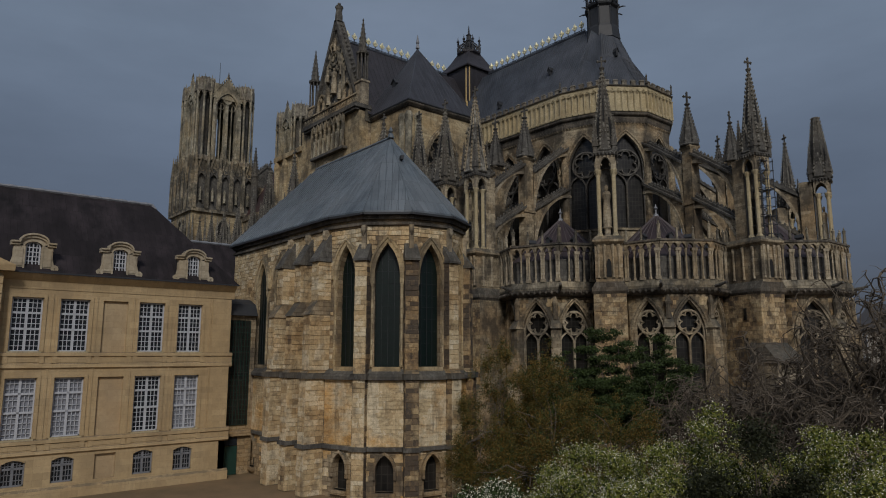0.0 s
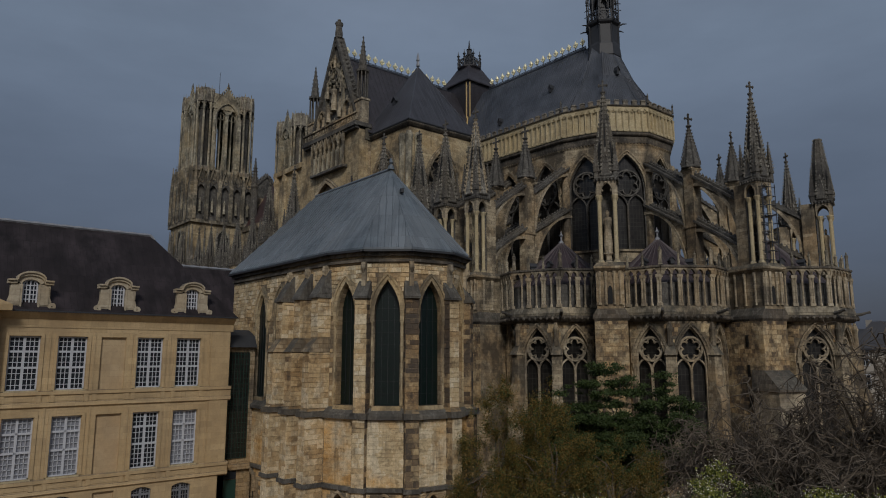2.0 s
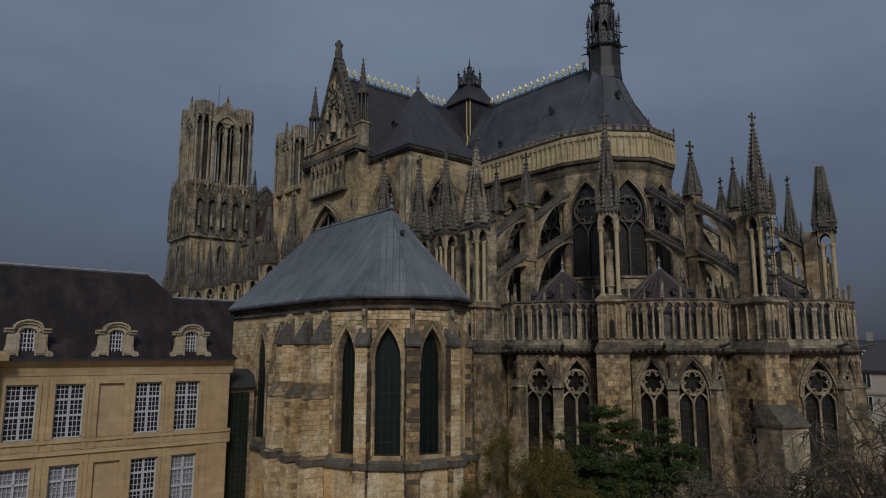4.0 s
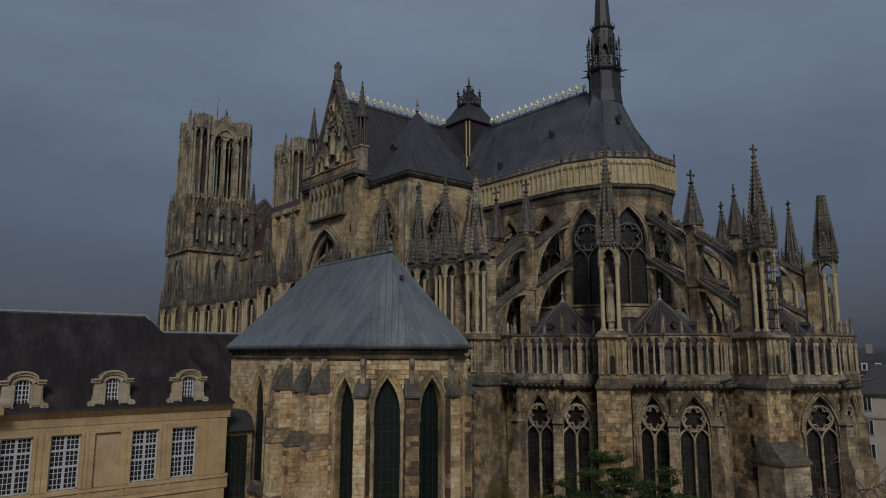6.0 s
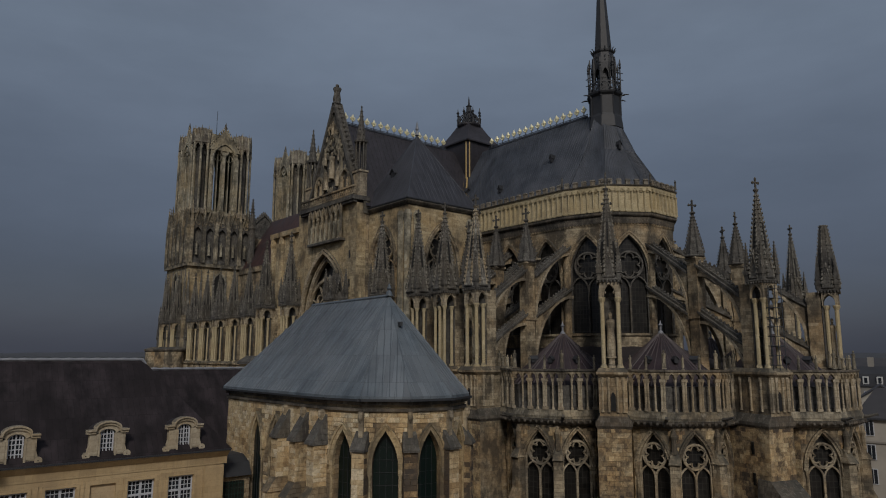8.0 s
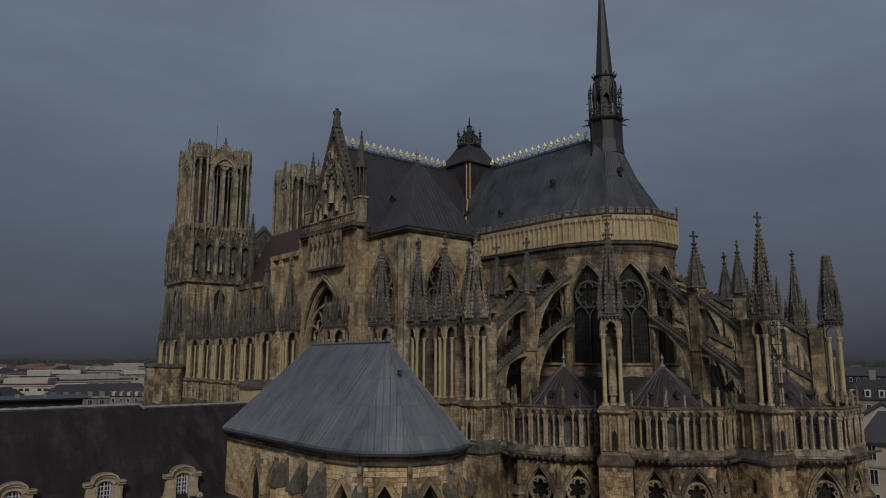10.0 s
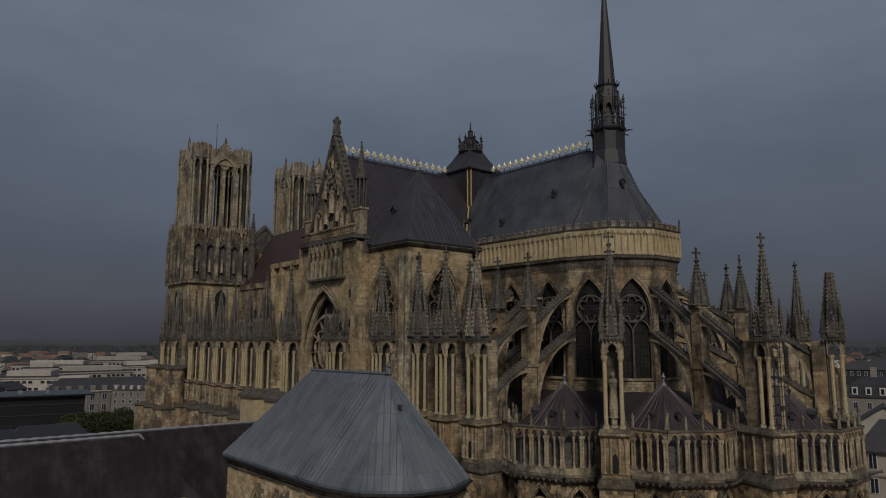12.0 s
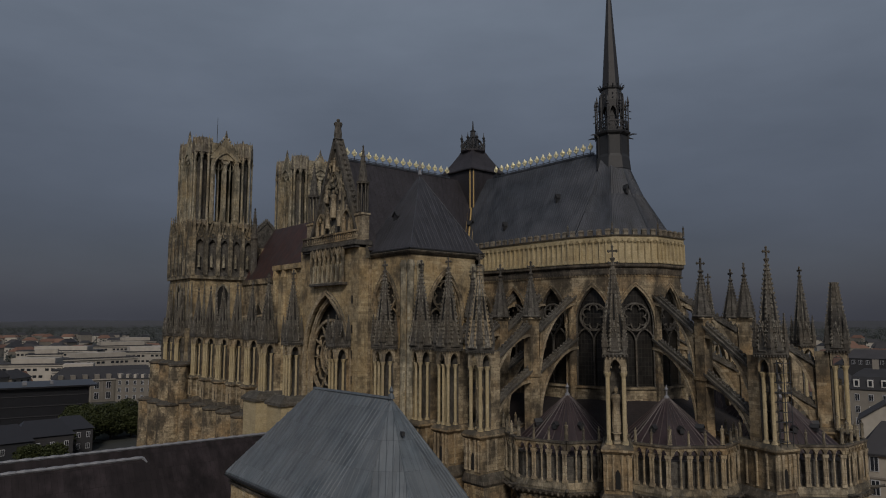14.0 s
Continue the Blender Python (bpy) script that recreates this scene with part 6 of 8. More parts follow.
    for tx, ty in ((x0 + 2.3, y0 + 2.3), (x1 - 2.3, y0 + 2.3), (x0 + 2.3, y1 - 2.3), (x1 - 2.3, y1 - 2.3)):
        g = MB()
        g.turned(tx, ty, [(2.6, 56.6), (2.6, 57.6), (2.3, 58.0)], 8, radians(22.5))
        # dark core paints shade into the gaps between the turret columns
        part("turret_core", MB().turned(tx, ty, [(1.15, 57), (1.15, 74)], 8), M_CRUST_SHADE, tw_)
        for i in range(8):
            b = radians(45 * i + 22.5)
            b2 = b + radians(45)
            pa, pb = (tx + 2.3 * math.cos(b), ty + 2.3 * math.sin(b)), (tx + 2.3 * math.cos(b2), ty + 2.3 * math.sin(b2))
            L = math.hypot(pa[0] - pb[0], pa[1] - pb[1])
            place("turret_column", once("turret_column", lambda: MB().turned(0, 0, [(0.34, 57.6), (0.27, 58.4), (0.27, 72.6), (0.45, 73.2), (0.3, 73.4), (0.26, 76.6), (0.02, 78.9)], 6).mesh("turret_column", M_BELFRY)), tw_, Matrix.Translation((tx + 2.2 * math.cos(b), ty + 2.2 * math.sin(b), 0)))
            place("turret_gable", once("turret_gable", lambda: panel(MB(), 0, L, 72.4, 76.2, [(L / 2, L * 0.34, 72.4, 73.0, 1.3)], 0.0, -0.4, 4).slab([(0.0, 74.4), (L, 74.4), (L / 2, 78.2)], -0.25, 0.2).mesh("turret_gable", M_OLDLEDGE)), tw_, wall_pose(pb, pa))
        g.turned(tx, ty, [(2.0, 76.0), (1.9, 77.8), (1.5, 78.3)], 8, radians(22.5))
        part("corner_turret", g, M_OLDLEDGE, tw_)
    part("tower_core", MB().prism([(cx - 4.4, cy - 4.4), (cx + 4.4, cy - 4.4), (cx + 4.4, cy + 4.4), (cx - 4.4, cy + 4.4)], 75.8, 77.6), M_CRUST_SHADE, tw_)
    return tw_


for x_ in (-160.8, -168.6):
    add_pier(radial(-90, x_, 79.4), "cross", False)
st_ = tower("south_tower", -173.6, -160.0, 56.0, 71.0, "square gothic bell tower with open corner turrets")
part("mast", MB().tube([(-168.0, 64.0, 77.5), (-168.0, 64.0, 86.0)], [0.09, 0.05], 5), M_IRON, st_)
part("pinnacle", spire(MB().turned(-157.6, 70.3, [(0.8, 43), (0.8, 53.4), (1.05, 53.9)], 8), -157.6, 70.3, 0.9, 53.9, 61.6, 8, 0, 9, 0.08, 0.24), M_CRUST_SHADE, st_)
wg = MB()
for s in (-1, 1):                 # crocketed west gable between the towers
    wg.ribbon([(s * 6.3, 53.4), (0, 59.8)], 0.5, -0.8, 0.3)
    for i in range(13):
        f = (i + 0.5) / 13
        wg.turned(s * 6.5 * (1 - f), -0.2, [(0.1, 53.5 + 6.4 * f), (0.3, 53.9 + 6.4 * f), (0.05, 54.5 + 6.4 * f)], 5)
wg.slab([(-6.3, 44.0), (6.3, 44.0), (6.3, 53.4), (0, 59.7), (-6.3, 53.4)], -0.7, 0)
part("west_gable", wg, M_CRUST_SHADE, cathedral, m=Matrix.Translation((-166, CY, 0)) @ Matrix.Rotation(-math.pi / 2, 4, "Z"))
tower("north_tower", -175.0, -161.4, 83.2, 98.2, "square gothic bell tower with open corner turrets")
porch = part("porch", MB().box(-172.4, -154.0, 50.6, 56.0, 0, 15.2).box(-172.0, -156.0, 52.2, 56.0, 15.2, 24.0), M_STONE, cathedral)
part("porch_ledge", MB().box(-172.8, -153.7, 50.2, 56.0, 15.2, 15.6), M_LEDGE, porch)
part("upper_ledge", MB().box(-172.4, -155.6, 51.8, 56.0, 24.0, 24.4), M_LEDGE, porch)
for x_ in (-170.0, -163.2, -156.4):
    pt = part("porch_turret", MB().turned(x_, 51.2, [(2.7, 0), (2.7, 15.2)], 18).turned(x_ + 0.6, 52.6, [(2.1, 15.2), (2.1, 23.8)], 18), M_STONE, porch)
    part("turret_ledge", MB().turned(x_, 51.2, [(2.7, 15.0), (2.95, 15.2), (2.95, 15.45), (1.2, 15.9)], 18), M_LEDGE, pt)
    part("turret_ledge", MB().turned(x_ + 0.6, 52.6, [(2.1, 23.5), (2.4, 23.8), (2.4, 24.1), (1.0, 24.6)], 18), M_LEDGE, pt)
part("front_wall", MB().box(-173, -160, 71, 84.5, 0, 52), M_STONE, cathedral)


# scaffold on one tabernacle
def scaffold(m):
    sc = thing("scaffold", *(m @ Vector((26.4, 0.9, 21.6))), "light metal tube scaffold standing on a buttress pier", "scaffold")
    for x_ in (24.9, 25.8, 26.7):
        for y_ in (0.0, 0.85, 1.7):
            place("pole", once("scaf_pole", lambda: MB().tube([(0, 0, 0), (0, 0, 8.4)], [0.045, 0.045], 5).mesh("pole", M_STEEL)), sc, m @ Matrix.Translation((x_, y_, 21.4)))
    for z_ in range(9):
        for y_ in (0.0, 0.85, 1.7):
            place("ledger", once("scaf_led", lambda: MB().tube([(24.8, 0, 0), (26.8, 0, 0)], [0.035, 0.035], 4).mesh("ledger", M_STEEL)), sc, m @ Matrix.Translation((0, y_, 21.9 + z_ * 0.95)))
        for x_ in (24.9, 25.8, 26.7):
            place("ledger", once("scaf_led2", lambda: MB().tube([(0, -0.1, 0), (0, 1.8, 0)], [0.035, 0.035], 4).mesh("ledger", M_STEEL)), sc, m @ Matrix.Translation((x_, 0, 21.9 + z_ * 0.95)))
    for z_ in (23.7, 26.5):
        place("deck", once("scaf_deck", lambda: MB().box(24.9, 26.7, 0.85, 1.7, 0, 0.05).mesh("deck", M_STEEL)), sc, m @ Matrix.Translation((0, 0, z_)))


scaffold(radial(-18) @ Matrix.Translation((0.6, -0.75, 0)))

# ---------------------------------------------------------------- archbishop's chapel
AX, AY, AR = -43.4, 31.6, 5.95
AW = -61.0
ACORN = ((5.1, 66.0), (5.45, 34.5), (5.85, 4.0), (5.95, -26.4), (5.95, -58.6), (5.95, -90.4))
AN = 4.66      # distance and bearing of the corners of its apse
EAVE = 19.7
chapel = thing("chapel", AX, AY, 0, "tall two-storeyed gothic chapel of patched ochre stone with a lead roof", "chapel")
av = [pol(r, a, AX, AY) for r, a in ACORN]
LW = dict(a=0.9, sill=8.9, spring=15.3, rise=2.35)
BW = dict(a=0.62, sill=0.55, spring=2.0, rise=1.0)


RNG_S = random.Random(17)


def chapel_face(p, q, ups, lows, single=False, depth=0.5):
    L = math.hypot(q[0] - p[0], q[1] - p[1])
    m = wall_pose(p, q)
    mb = MB()
    panel(mb, 0, L, 8.2, EAVE, [(c, LW["a"], LW["sill"], LW["spring"], LW["rise"]) for c in ups], 0, -0.9)
    k = len(mb.v)
    panel(mb, -0.1, L + 0.1, 0, 8.2, [(c, BW["a"], BW["sill"], BW["spring"], BW["rise"]) for c in lows], 0.35, -0.9)
    w = part("wall", mb, M_CHAPEL, chapel, m=m)
    if lows:
        up = [(c, LW["a"], LW["sill"], LW["spring"], LW["rise"]) for c in ups]
        lo = [(c, BW["a"], BW["sill"], BW["spring"], BW["rise"]) for c in lows]
        bl_ = MB()
        bl_.slot = 1
        ashlar(bl_, 0, L, 0.1, 3.2, lo, 0.35, RNG_S, 0.3, 0.34, (0.4, 1.3), (0.004, 0.03), 0.003)
        ashlar(bl_, 0, L, 3.55, 8.0, [], 0.35, RNG_S, 0.27, 0.34, (0.5, 1.6), (0.004, 0.03), 0.003)
        bl_.slot = 0
        if single:
            for x0, x1, z0, z1 in ashlar(None, 0, L, 8.8, EAVE - 0.8, up, 0.0, RNG_S):
                wd = round((x1 - x0) * 10) / 10
                me = once(("block", wd), lambda: MB().loft([[(0, 0, 0), (1, 0, 0), (1, 0, 1), (0, 0, 1)], [(0.02, 0.75, 0.05), (0.98, 0.75, 0.05), (0.98, 0.75, 0.95), (0.02, 0.75, 0.95)], [(0.04, 1, 0.08), (0.96, 1, 0.08), (0.96, 1, 0.92), (0.04, 1, 0.92)]]).mesh("stone", M_BLOCK1))
                place("stone", me, w, m @ Matrix.Translation((x0 + 0.01, -0.005, z0 + 0.01)) @ Matrix.Diagonal((x1 - x0 - 0.02, RNG_S.uniform(0.02, 0.06), z1 - z0 - 0.02, 1)))
        else:
            ashlar(bl_, 0, L, 8.8, EAVE - 0.8, up, 0.0, RNG_S)
        tagged(part("stonework", bl_, (M_BLOCK, M_WORN), w, m=m), kind="stuff")
    for c in ups:
        add_window(chapel, m @ Matrix.Translation((c, 0, 0)), kind="bars", hood=0.3, stone_mat=M_CLEAN, depth=depth, **LW)
    for c in lows:
        add_window(chapel, m @ Matrix.Translation((c, 0.35, 0)), kind="small", hood=0.2, stone_mat=M_CHAPEL, depth=0.5, **BW)
    st = MB()
    st.slab([(-0.25, 8.0), (L + 0.25, 8.0), (L + 0.25, 8.25), (-0.25, 8.25)], -0.2, 0.62)
    st.loft([[(-0.25, -0.1, 8.25), (L + 0.25, -0.1, 8.25), (L + 0.25, 0.62, 8.25), (-0.25, 0.62, 8.25)], [(-0.25, -0.1, 8.75), (L + 0.25, -0.1, 8.75), (L + 0.25, 0.04, 8.75), (-0.25, 0.04, 8.75)]])
    part("string_course", st, M_CRUST_SHADE, w, m=m)
    part("lower_string", MB().slab([(-0.25, 3.25), (L + 0.25, 3.25), (L + 0.25, 3.5), (-0.25, 3.5)], 0.2, 0.55), M_CRUST_SHADE, w, m=m)
    part("upper_string", MB().box(-0.1, L + 0.1, 0, 0.2, EAVE - 0.75, EAVE - 0.55), M_LEDGE, w, m=m)
    part("eaves_moulding", MB().box(-0.15, L + 0.15, 0, 0.26, EAVE - 0.32, EAVE - 0.06), M_LEDGE, w, m=m)
    part("eaves_gutter", MB().box(-0.3, L + 0.3, 0.2, 0.58, EAVE - 0.06, EAVE + 0.1), M_IRON, w, m=m)


for i in range(5):
    mid = math.hypot(av[i][0] - av[i + 1][0], av[i][1] - av[i + 1][1]) / 2
    chapel_face(av[i], av[i + 1], [mid], [mid], i in (2, 3, 4))
chapel_face(av[5], (AW, AY - AR), [7.7, 11.2], [3.9, 8.4, 11.6], depth=0.12)
chapel_face((AW, AY + AN), av[0], [4.0, 8.0, 12.0, 16.0], [])
chapel_face((AW, AY - AR), (AW, AY + AN), [], [])


def buttress(m, w, top, steps, front=None, side=None):
    """x outward from the wall; steps: height and depth pairs going up, each with a sloped head."""
    mb = MB()
    hw = w / 2
    z, d = 0.0, steps[0][1]
    for zz, dd in steps:
        if z > 0:
            mb.loft([[(-0.3, -hw - 0.08, z), (d + 0.14, -hw - 0.08, z), (d + 0.14, hw + 0.08, z), (-0.3, hw + 0.08, z)], [(-0.3, -hw, z + (d - dd) * 1.5 + 0.1), (dd, -hw, z + (d - dd) * 1.5 + 0.1), (dd, hw, z + (d - dd) * 1.5 + 0.1), (-0.3, hw, z + (d - dd) * 1.5 + 0.1)]])
        mb.box(-0.3, dd, -hw, hw, z, zz)
        z, d = zz, dd
    b = part("buttress", mb, M_CHAPEL, chapel, m=m)
    bk = MB()
    zz = [0.0] + [s_[0] for s_ in steps]
    for i, (top_, dd) in enumerate(steps):
        lo_ = zz[i] + (0.05 if i == 0 else (steps[i - 1][1] - dd) * 1.5 + 0.15)
        for s_, (mm, x1) in enumerate(((Matrix.Translation((dd, hw, 0)) @ Matrix.Rotation(-math.pi / 2, 4, "Z"), w), (Matrix.Translation((dd, -hw, 0)) @ Matrix.Rotation(math.pi, 4, "Z"), dd), (Matrix.Translation((0, hw, 0)), dd))):
            # slot 0 front blocks, pale by default; slot 1 flank blocks, dark brown by default
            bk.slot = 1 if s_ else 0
            k_ = len(bk.v)
            ashlar(bk, 0, x1, lo_, top_ - 0.02, [], 0.0, RNG_S, 0.34)
            bk.shift(k_, mm)
    tagged(part("stonework", bk, (front or M_FRONT, side or M_BROWN), b, m=m), kind="stuff")
    cap = MB()
    cap.loft([[(-0.25, -hw - 0.1, z), (d + 0.2, -hw - 0.1, z), (d + 0.2, hw + 0.1, z), (-0.25, hw + 0.1, z)], [(-0.25, -hw - 0.1, z + 0.15), (d + 0.2, -hw - 0.1, z + 0.15), (d + 0.2, hw + 0.1, z + 0.15), (-0.25, hw + 0.1, z + 0.15)], [(-0.25, -hw, top), (0.02, -hw, top), (0.02, hw, top), (-0.25, hw, top)]])
    part("weathering", cap, M_CRUST_SHADE, b, m=m)
    part("upright_shaft", MB().box(-0.1, 0.3, -0.16, 0.16, z + 0.3, EAVE - 0.75).turned(0.34, 0, [(0.05, EAVE - 1.5), (0.2, EAVE - 1.2), (0.16, EAVE - 0.8)], 6), M_PALE, b, m=m)
    part("band", MB().box(-0.2, steps[0][1] + 0.16, -hw - 0.16, hw + 0.16, 8.05, 8.45), M_CRUST_SHADE, b, m=m)
    part("lower_band", MB().box(-0.2, steps[0][1] + 0.14, -hw - 0.14, hw + 0.14, 3.25, 3.55), M_CRUST_SHADE, b, m=m)


for r, a in ACORN[1:5]:
    buttress(pose(*pol(r - 0.05, a, AX, AY), 0, 0, 0, a), 0.92, 17.6, [(8.2, 0.68 if a < -50 else 0.9), (16.3, 0.64)], M_BROWN if a in (-26.4, 34.5) else None)
for x_ in (-43.9, -46.6, -49.5):
    buttress(pose(x_, AY - AR, 0, 0, 0, -90), 0.95, 18.6, [(8.2, 1.85), (12.6, 1.65), (16.5, 1.05)], None, M_BLOCK)

ch_poly = lambda r: [pol(d + r, a, AX, AY) for d, a in ACORN] + [(AW - r, AY - AR - r), (AW - r, AY + AN + r)]
rb = MB()
RZ = 27.5
eav = [(*p, EAVE - 0.02) for p in ch_poly(0.42)]
k = [(*p, EAVE + 0.28) for p in ch_poly(0.4)]
apx, wst = (-44.3, AY - 0.1, RZ), (-56.6, AY - 0.1, RZ - 0.1)
rb.add(eav + k, [tuple(reversed(range(8)))] + [(i, (i + 1) % 8, 8 + (i + 1) % 8, 8 + i) for i in range(8)])
rb.add(k + [apx, wst], [(0, 1, 8), (1, 2, 8), (2, 3, 8), (3, 4, 8), (4, 5, 8), (5, 6, 9, 8), (6, 7, 9), (7, 0, 8, 9)])
croof = part("roof", rb, M_LEADCH, chapel, "pale blue-grey lead roof with standing seams")
for i in range(0, 5):
    a, b = Vector(k[i]), Vector(k[i + 1])
    up = Vector(apx) - (a + b) / 2
    mb = MB()
    for q in range(1, 7):
        f = q / 7
        mb.tube([a.lerp(b, f), a.lerp(b, f) + up * 2 * min(f, 1 - f)], [0.035, 0.035], 4)
    mb.tube([a, Vector(apx)], [0.05, 0.05], 5)
    tagged(part("roof_seams", mb, M_LEADCH, croof), kind="stuff")
mb = MB()
for q in range(1, 32):
    x = k[5][0] + (k[6][0] - k[5][0]) * q / 32
    t = 1.0 if x > wst[0] else (x - k[6][0]) / (wst[0] - k[6][0])
    foot = Vector((x, k[5][1] + (k[6][1] - k[5][1]) * q / 32, k[5][2]))
    mb.tube([foot, foot.lerp(Vector((min(x, apx[0]), apx[1], RZ)), t)], [0.035, 0.035], 4)
tagged(part("roof_seams", mb, M_LEADCH, croof), kind="stuff")
part("ridge_roll", MB().tube([apx, wst], [0.16, 0.16], 6), M_LEADCH, croof)
place("finial", once("chap_fin", lambda: MB().turned(0, 0, [(0.3, 0), (0.22, 0.3), (0.1, 0.45), (0.2, 0.6), (0.03, 1.0)], 8).mesh("finial", M_LEADCH)), croof, Matrix.Translation((apx[0], apx[1], RZ)))
place("roof_hatch", once("hatch", lambda: MB().box(-0.18, 0.18, -0.5, 0.12, 0, 0.5).mesh("roof_hatch", M_IRON)), croof, pose(-42.0, 30.9, 25.0, 0, 0, 72) @ Matrix.Scale(0.65, 4))

# link between palace and chapel, with a netted window and a green door
link = thing("link_building", -57.0, 23.9, 0, "narrow stone link with a dark netted window and green door", "building")
lb = MB().box(-60, -55.2, 22.55, 25.3, 0, 13.0)
lb.box(-60.2, -54.9, 22.5, 25.3, 3.1, 3.5)
part("wall", lb, M_CHAPEL, link)
part("roof", MB().loft([[(-60.2, 22.6, 13.0), (-54.8, 22.6, 13.0), (-54.8, 25.3, 13.0), (-60.2, 25.3, 13.0)], [(-60.2, 22.8, 14.0), (-55.4, 22.8, 14.0), (-55.4, 25.3, 14.0), (-60.2, 25.3, 14.0)], [(-60.2, 23.6, 14.5), (-56.6, 23.6, 14.5), (-56.6, 25.3, 14.5), (-60.2, 25.3, 14.5)]]), M_IRON, link)
nt = MB().box(-55.2, -55.12, 22.8, 24.8, 4.0, 12.6)
net = part("netted_window", nt, M_GLASS, link)
nb = MB()
for i in range(9):
    nb.box(-55.14, -55.08, 22.8 + i * 0.25 - 0.015, 22.8 + i * 0.25 + 0.015, 4.0, 12.6)
for i in range(22):
    nb.box(-55.14, -55.08, 22.8, 24.8, 4.0 + i * 0.4 - 0.015, 4.0 + i * 0.4 + 0.015)
part("netting", nb, M_GREEN, net)
dr = part("door", MB().box(-55.2, -55.1, 22.95, 24.05, 0.05, 2.3), M_GREEN, link)
part("fanlight", MB().box(-55.2, -55.13, 22.95, 24.05, 2.35, 3.0), M_PANE, dr)

# ---------------------------------------------------------------- palace wing
PFX = -54.1
PYN = 22.55
PYS = -22.0
palace = thing("palace", PFX, 10, 0, "three-storeyed palace wing in smooth yellow stone with a slate roof", "palace")
BLANK = 13.75
win_y = [19.25, 16.35, 11.05, 8.1]


def rect_face(mb, y0, y1, z0, z1, holes, x_front, depth):
    """East-facing wall with square openings; holes: y0, y1, z0, z1."""
    ys = sorted({y0, y1} | {h[0] for h in holes} | {h[1] for h in holes})
    zs = sorted({z0, z1} | {h[2] for h in holes} | {h[3] for h in holes})
    for i in range(len(ys) - 1):
        for j in range(len(zs) - 1):
            cy, cz = (ys[i] + ys[i + 1]) / 2, (zs[j] + zs[j + 1]) / 2
            if any(h[0] < cy < h[1] and h[2] < cz < h[3] for h in holes):
                continue
            mb.add([(x_front, ys[i], zs[j]), (x_front, ys[i + 1], zs[j]), (x_front, ys[i + 1], zs[j + 1]), (x_front, ys[i], zs[j + 1])], [(0, 1, 2, 3)])
    for a, b, c, d in holes:
        x = x_front - depth
        mb.add([(x_front, a, c), (x_front, b, c), (x_front, b, d), (x_front, a, d), (x, a, c), (x, b, c), (x, b, d), (x, a, d)], [(0, 1, 5, 4), (1, 2, 6, 5), (2, 3, 7, 6), (3, 0, 4, 7)])


F2, F1, F0 = (9.95, 13.65), (4.1, 8.15), (1.05, 2.75)
holes = []
for y in win_y:
    holes += [(y - 0.93, y + 0.93, *F2), (y - 0.93, y + 0.93, *F1), (y - 0.7, y + 0.7, *F0)]
bl = [(BLANK - 0.86, BLANK + 0.86, F2[0] - 0.6, F2[1]), (BLANK - 0.86, BLANK + 0.86, F1[0] - 0.2, F1[1]), (BLANK - 0.7, BLANK + 0.7, *F0)]
pm = MB()
rect_face(pm, 6.4, PYN, 0, 15.3, holes + bl, PFX, 0.42)
pm.box(-65, PFX - 1.2, PYS, PYN, 0, 15.3)
pm.box(-65, PFX, PYN - 0.5, PYN, 0, 15.3)
for y in (6.75, 9.6, 12.45, 15.0, 17.8, 20.9):      # shallow strips between the windows
    pm.box(PFX, PFX + 0.05, y - 0.06, y + 0.06, 3.6, 14.0)
pm.box(PFX, PFX + 0.07, PYN - 1.5, PYN + 0.02, 3.5, 14.2)
pwall = part("wall", pm, M_PALACE, palace)
for h in bl:
    part("blank_panel", MB().box(PFX - 0.5, PFX - 0.2, h[0], h[1], h[2], h[3]), M_BLANK, pwall)
# projecting end pavilion
pm = MB()
pm.box(-65, PFX + 0.7, -6.0, 6.4, 0, 15.3)
for i in range(22):
    pm.box(PFX + 0.68, PFX + 0.8, 5.5 - 0.2 * (i % 2), 6.42, 0.6 + i * 0.66, 1.2 + i * 0.66)
part("end_pavilion", pm, M_PALACE, palace)
pd = MB()
pd.loft([[(PFX - 0.6, -6.6, 15.3), (PFX + 1.2, -6.6, 15.3), (PFX + 1.2, 7.0, 15.3), (PFX - 0.6, 7.0, 15.3)], [(PFX - 0.6, -6.6, 15.7), (PFX + 1.3, -6.6, 15.7), (PFX + 1.3, 7.0, 15.7), (PFX - 0.6, 7.0, 15.7)], [(PFX - 0.6, 0.1, 18.6), (PFX + 1.2, 0.1, 18.6), (PFX + 1.2, 0.3, 18.6), (PFX - 0.6, 0.3, 18.6)]])
part("pediment", pd, M_PALACE, palace)


def band(name, z, prof):
    mb = MB()
    mb.loft([[(PFX - 0.1, y, z), (PFX - 0.1, y, z + prof[-1][1])] + [(PFX + d, y, z + h) for d, h in reversed(prof)] for y in (6.4, PYN + 0.25)])
    return part(name, mb, M_PALACE, palace)


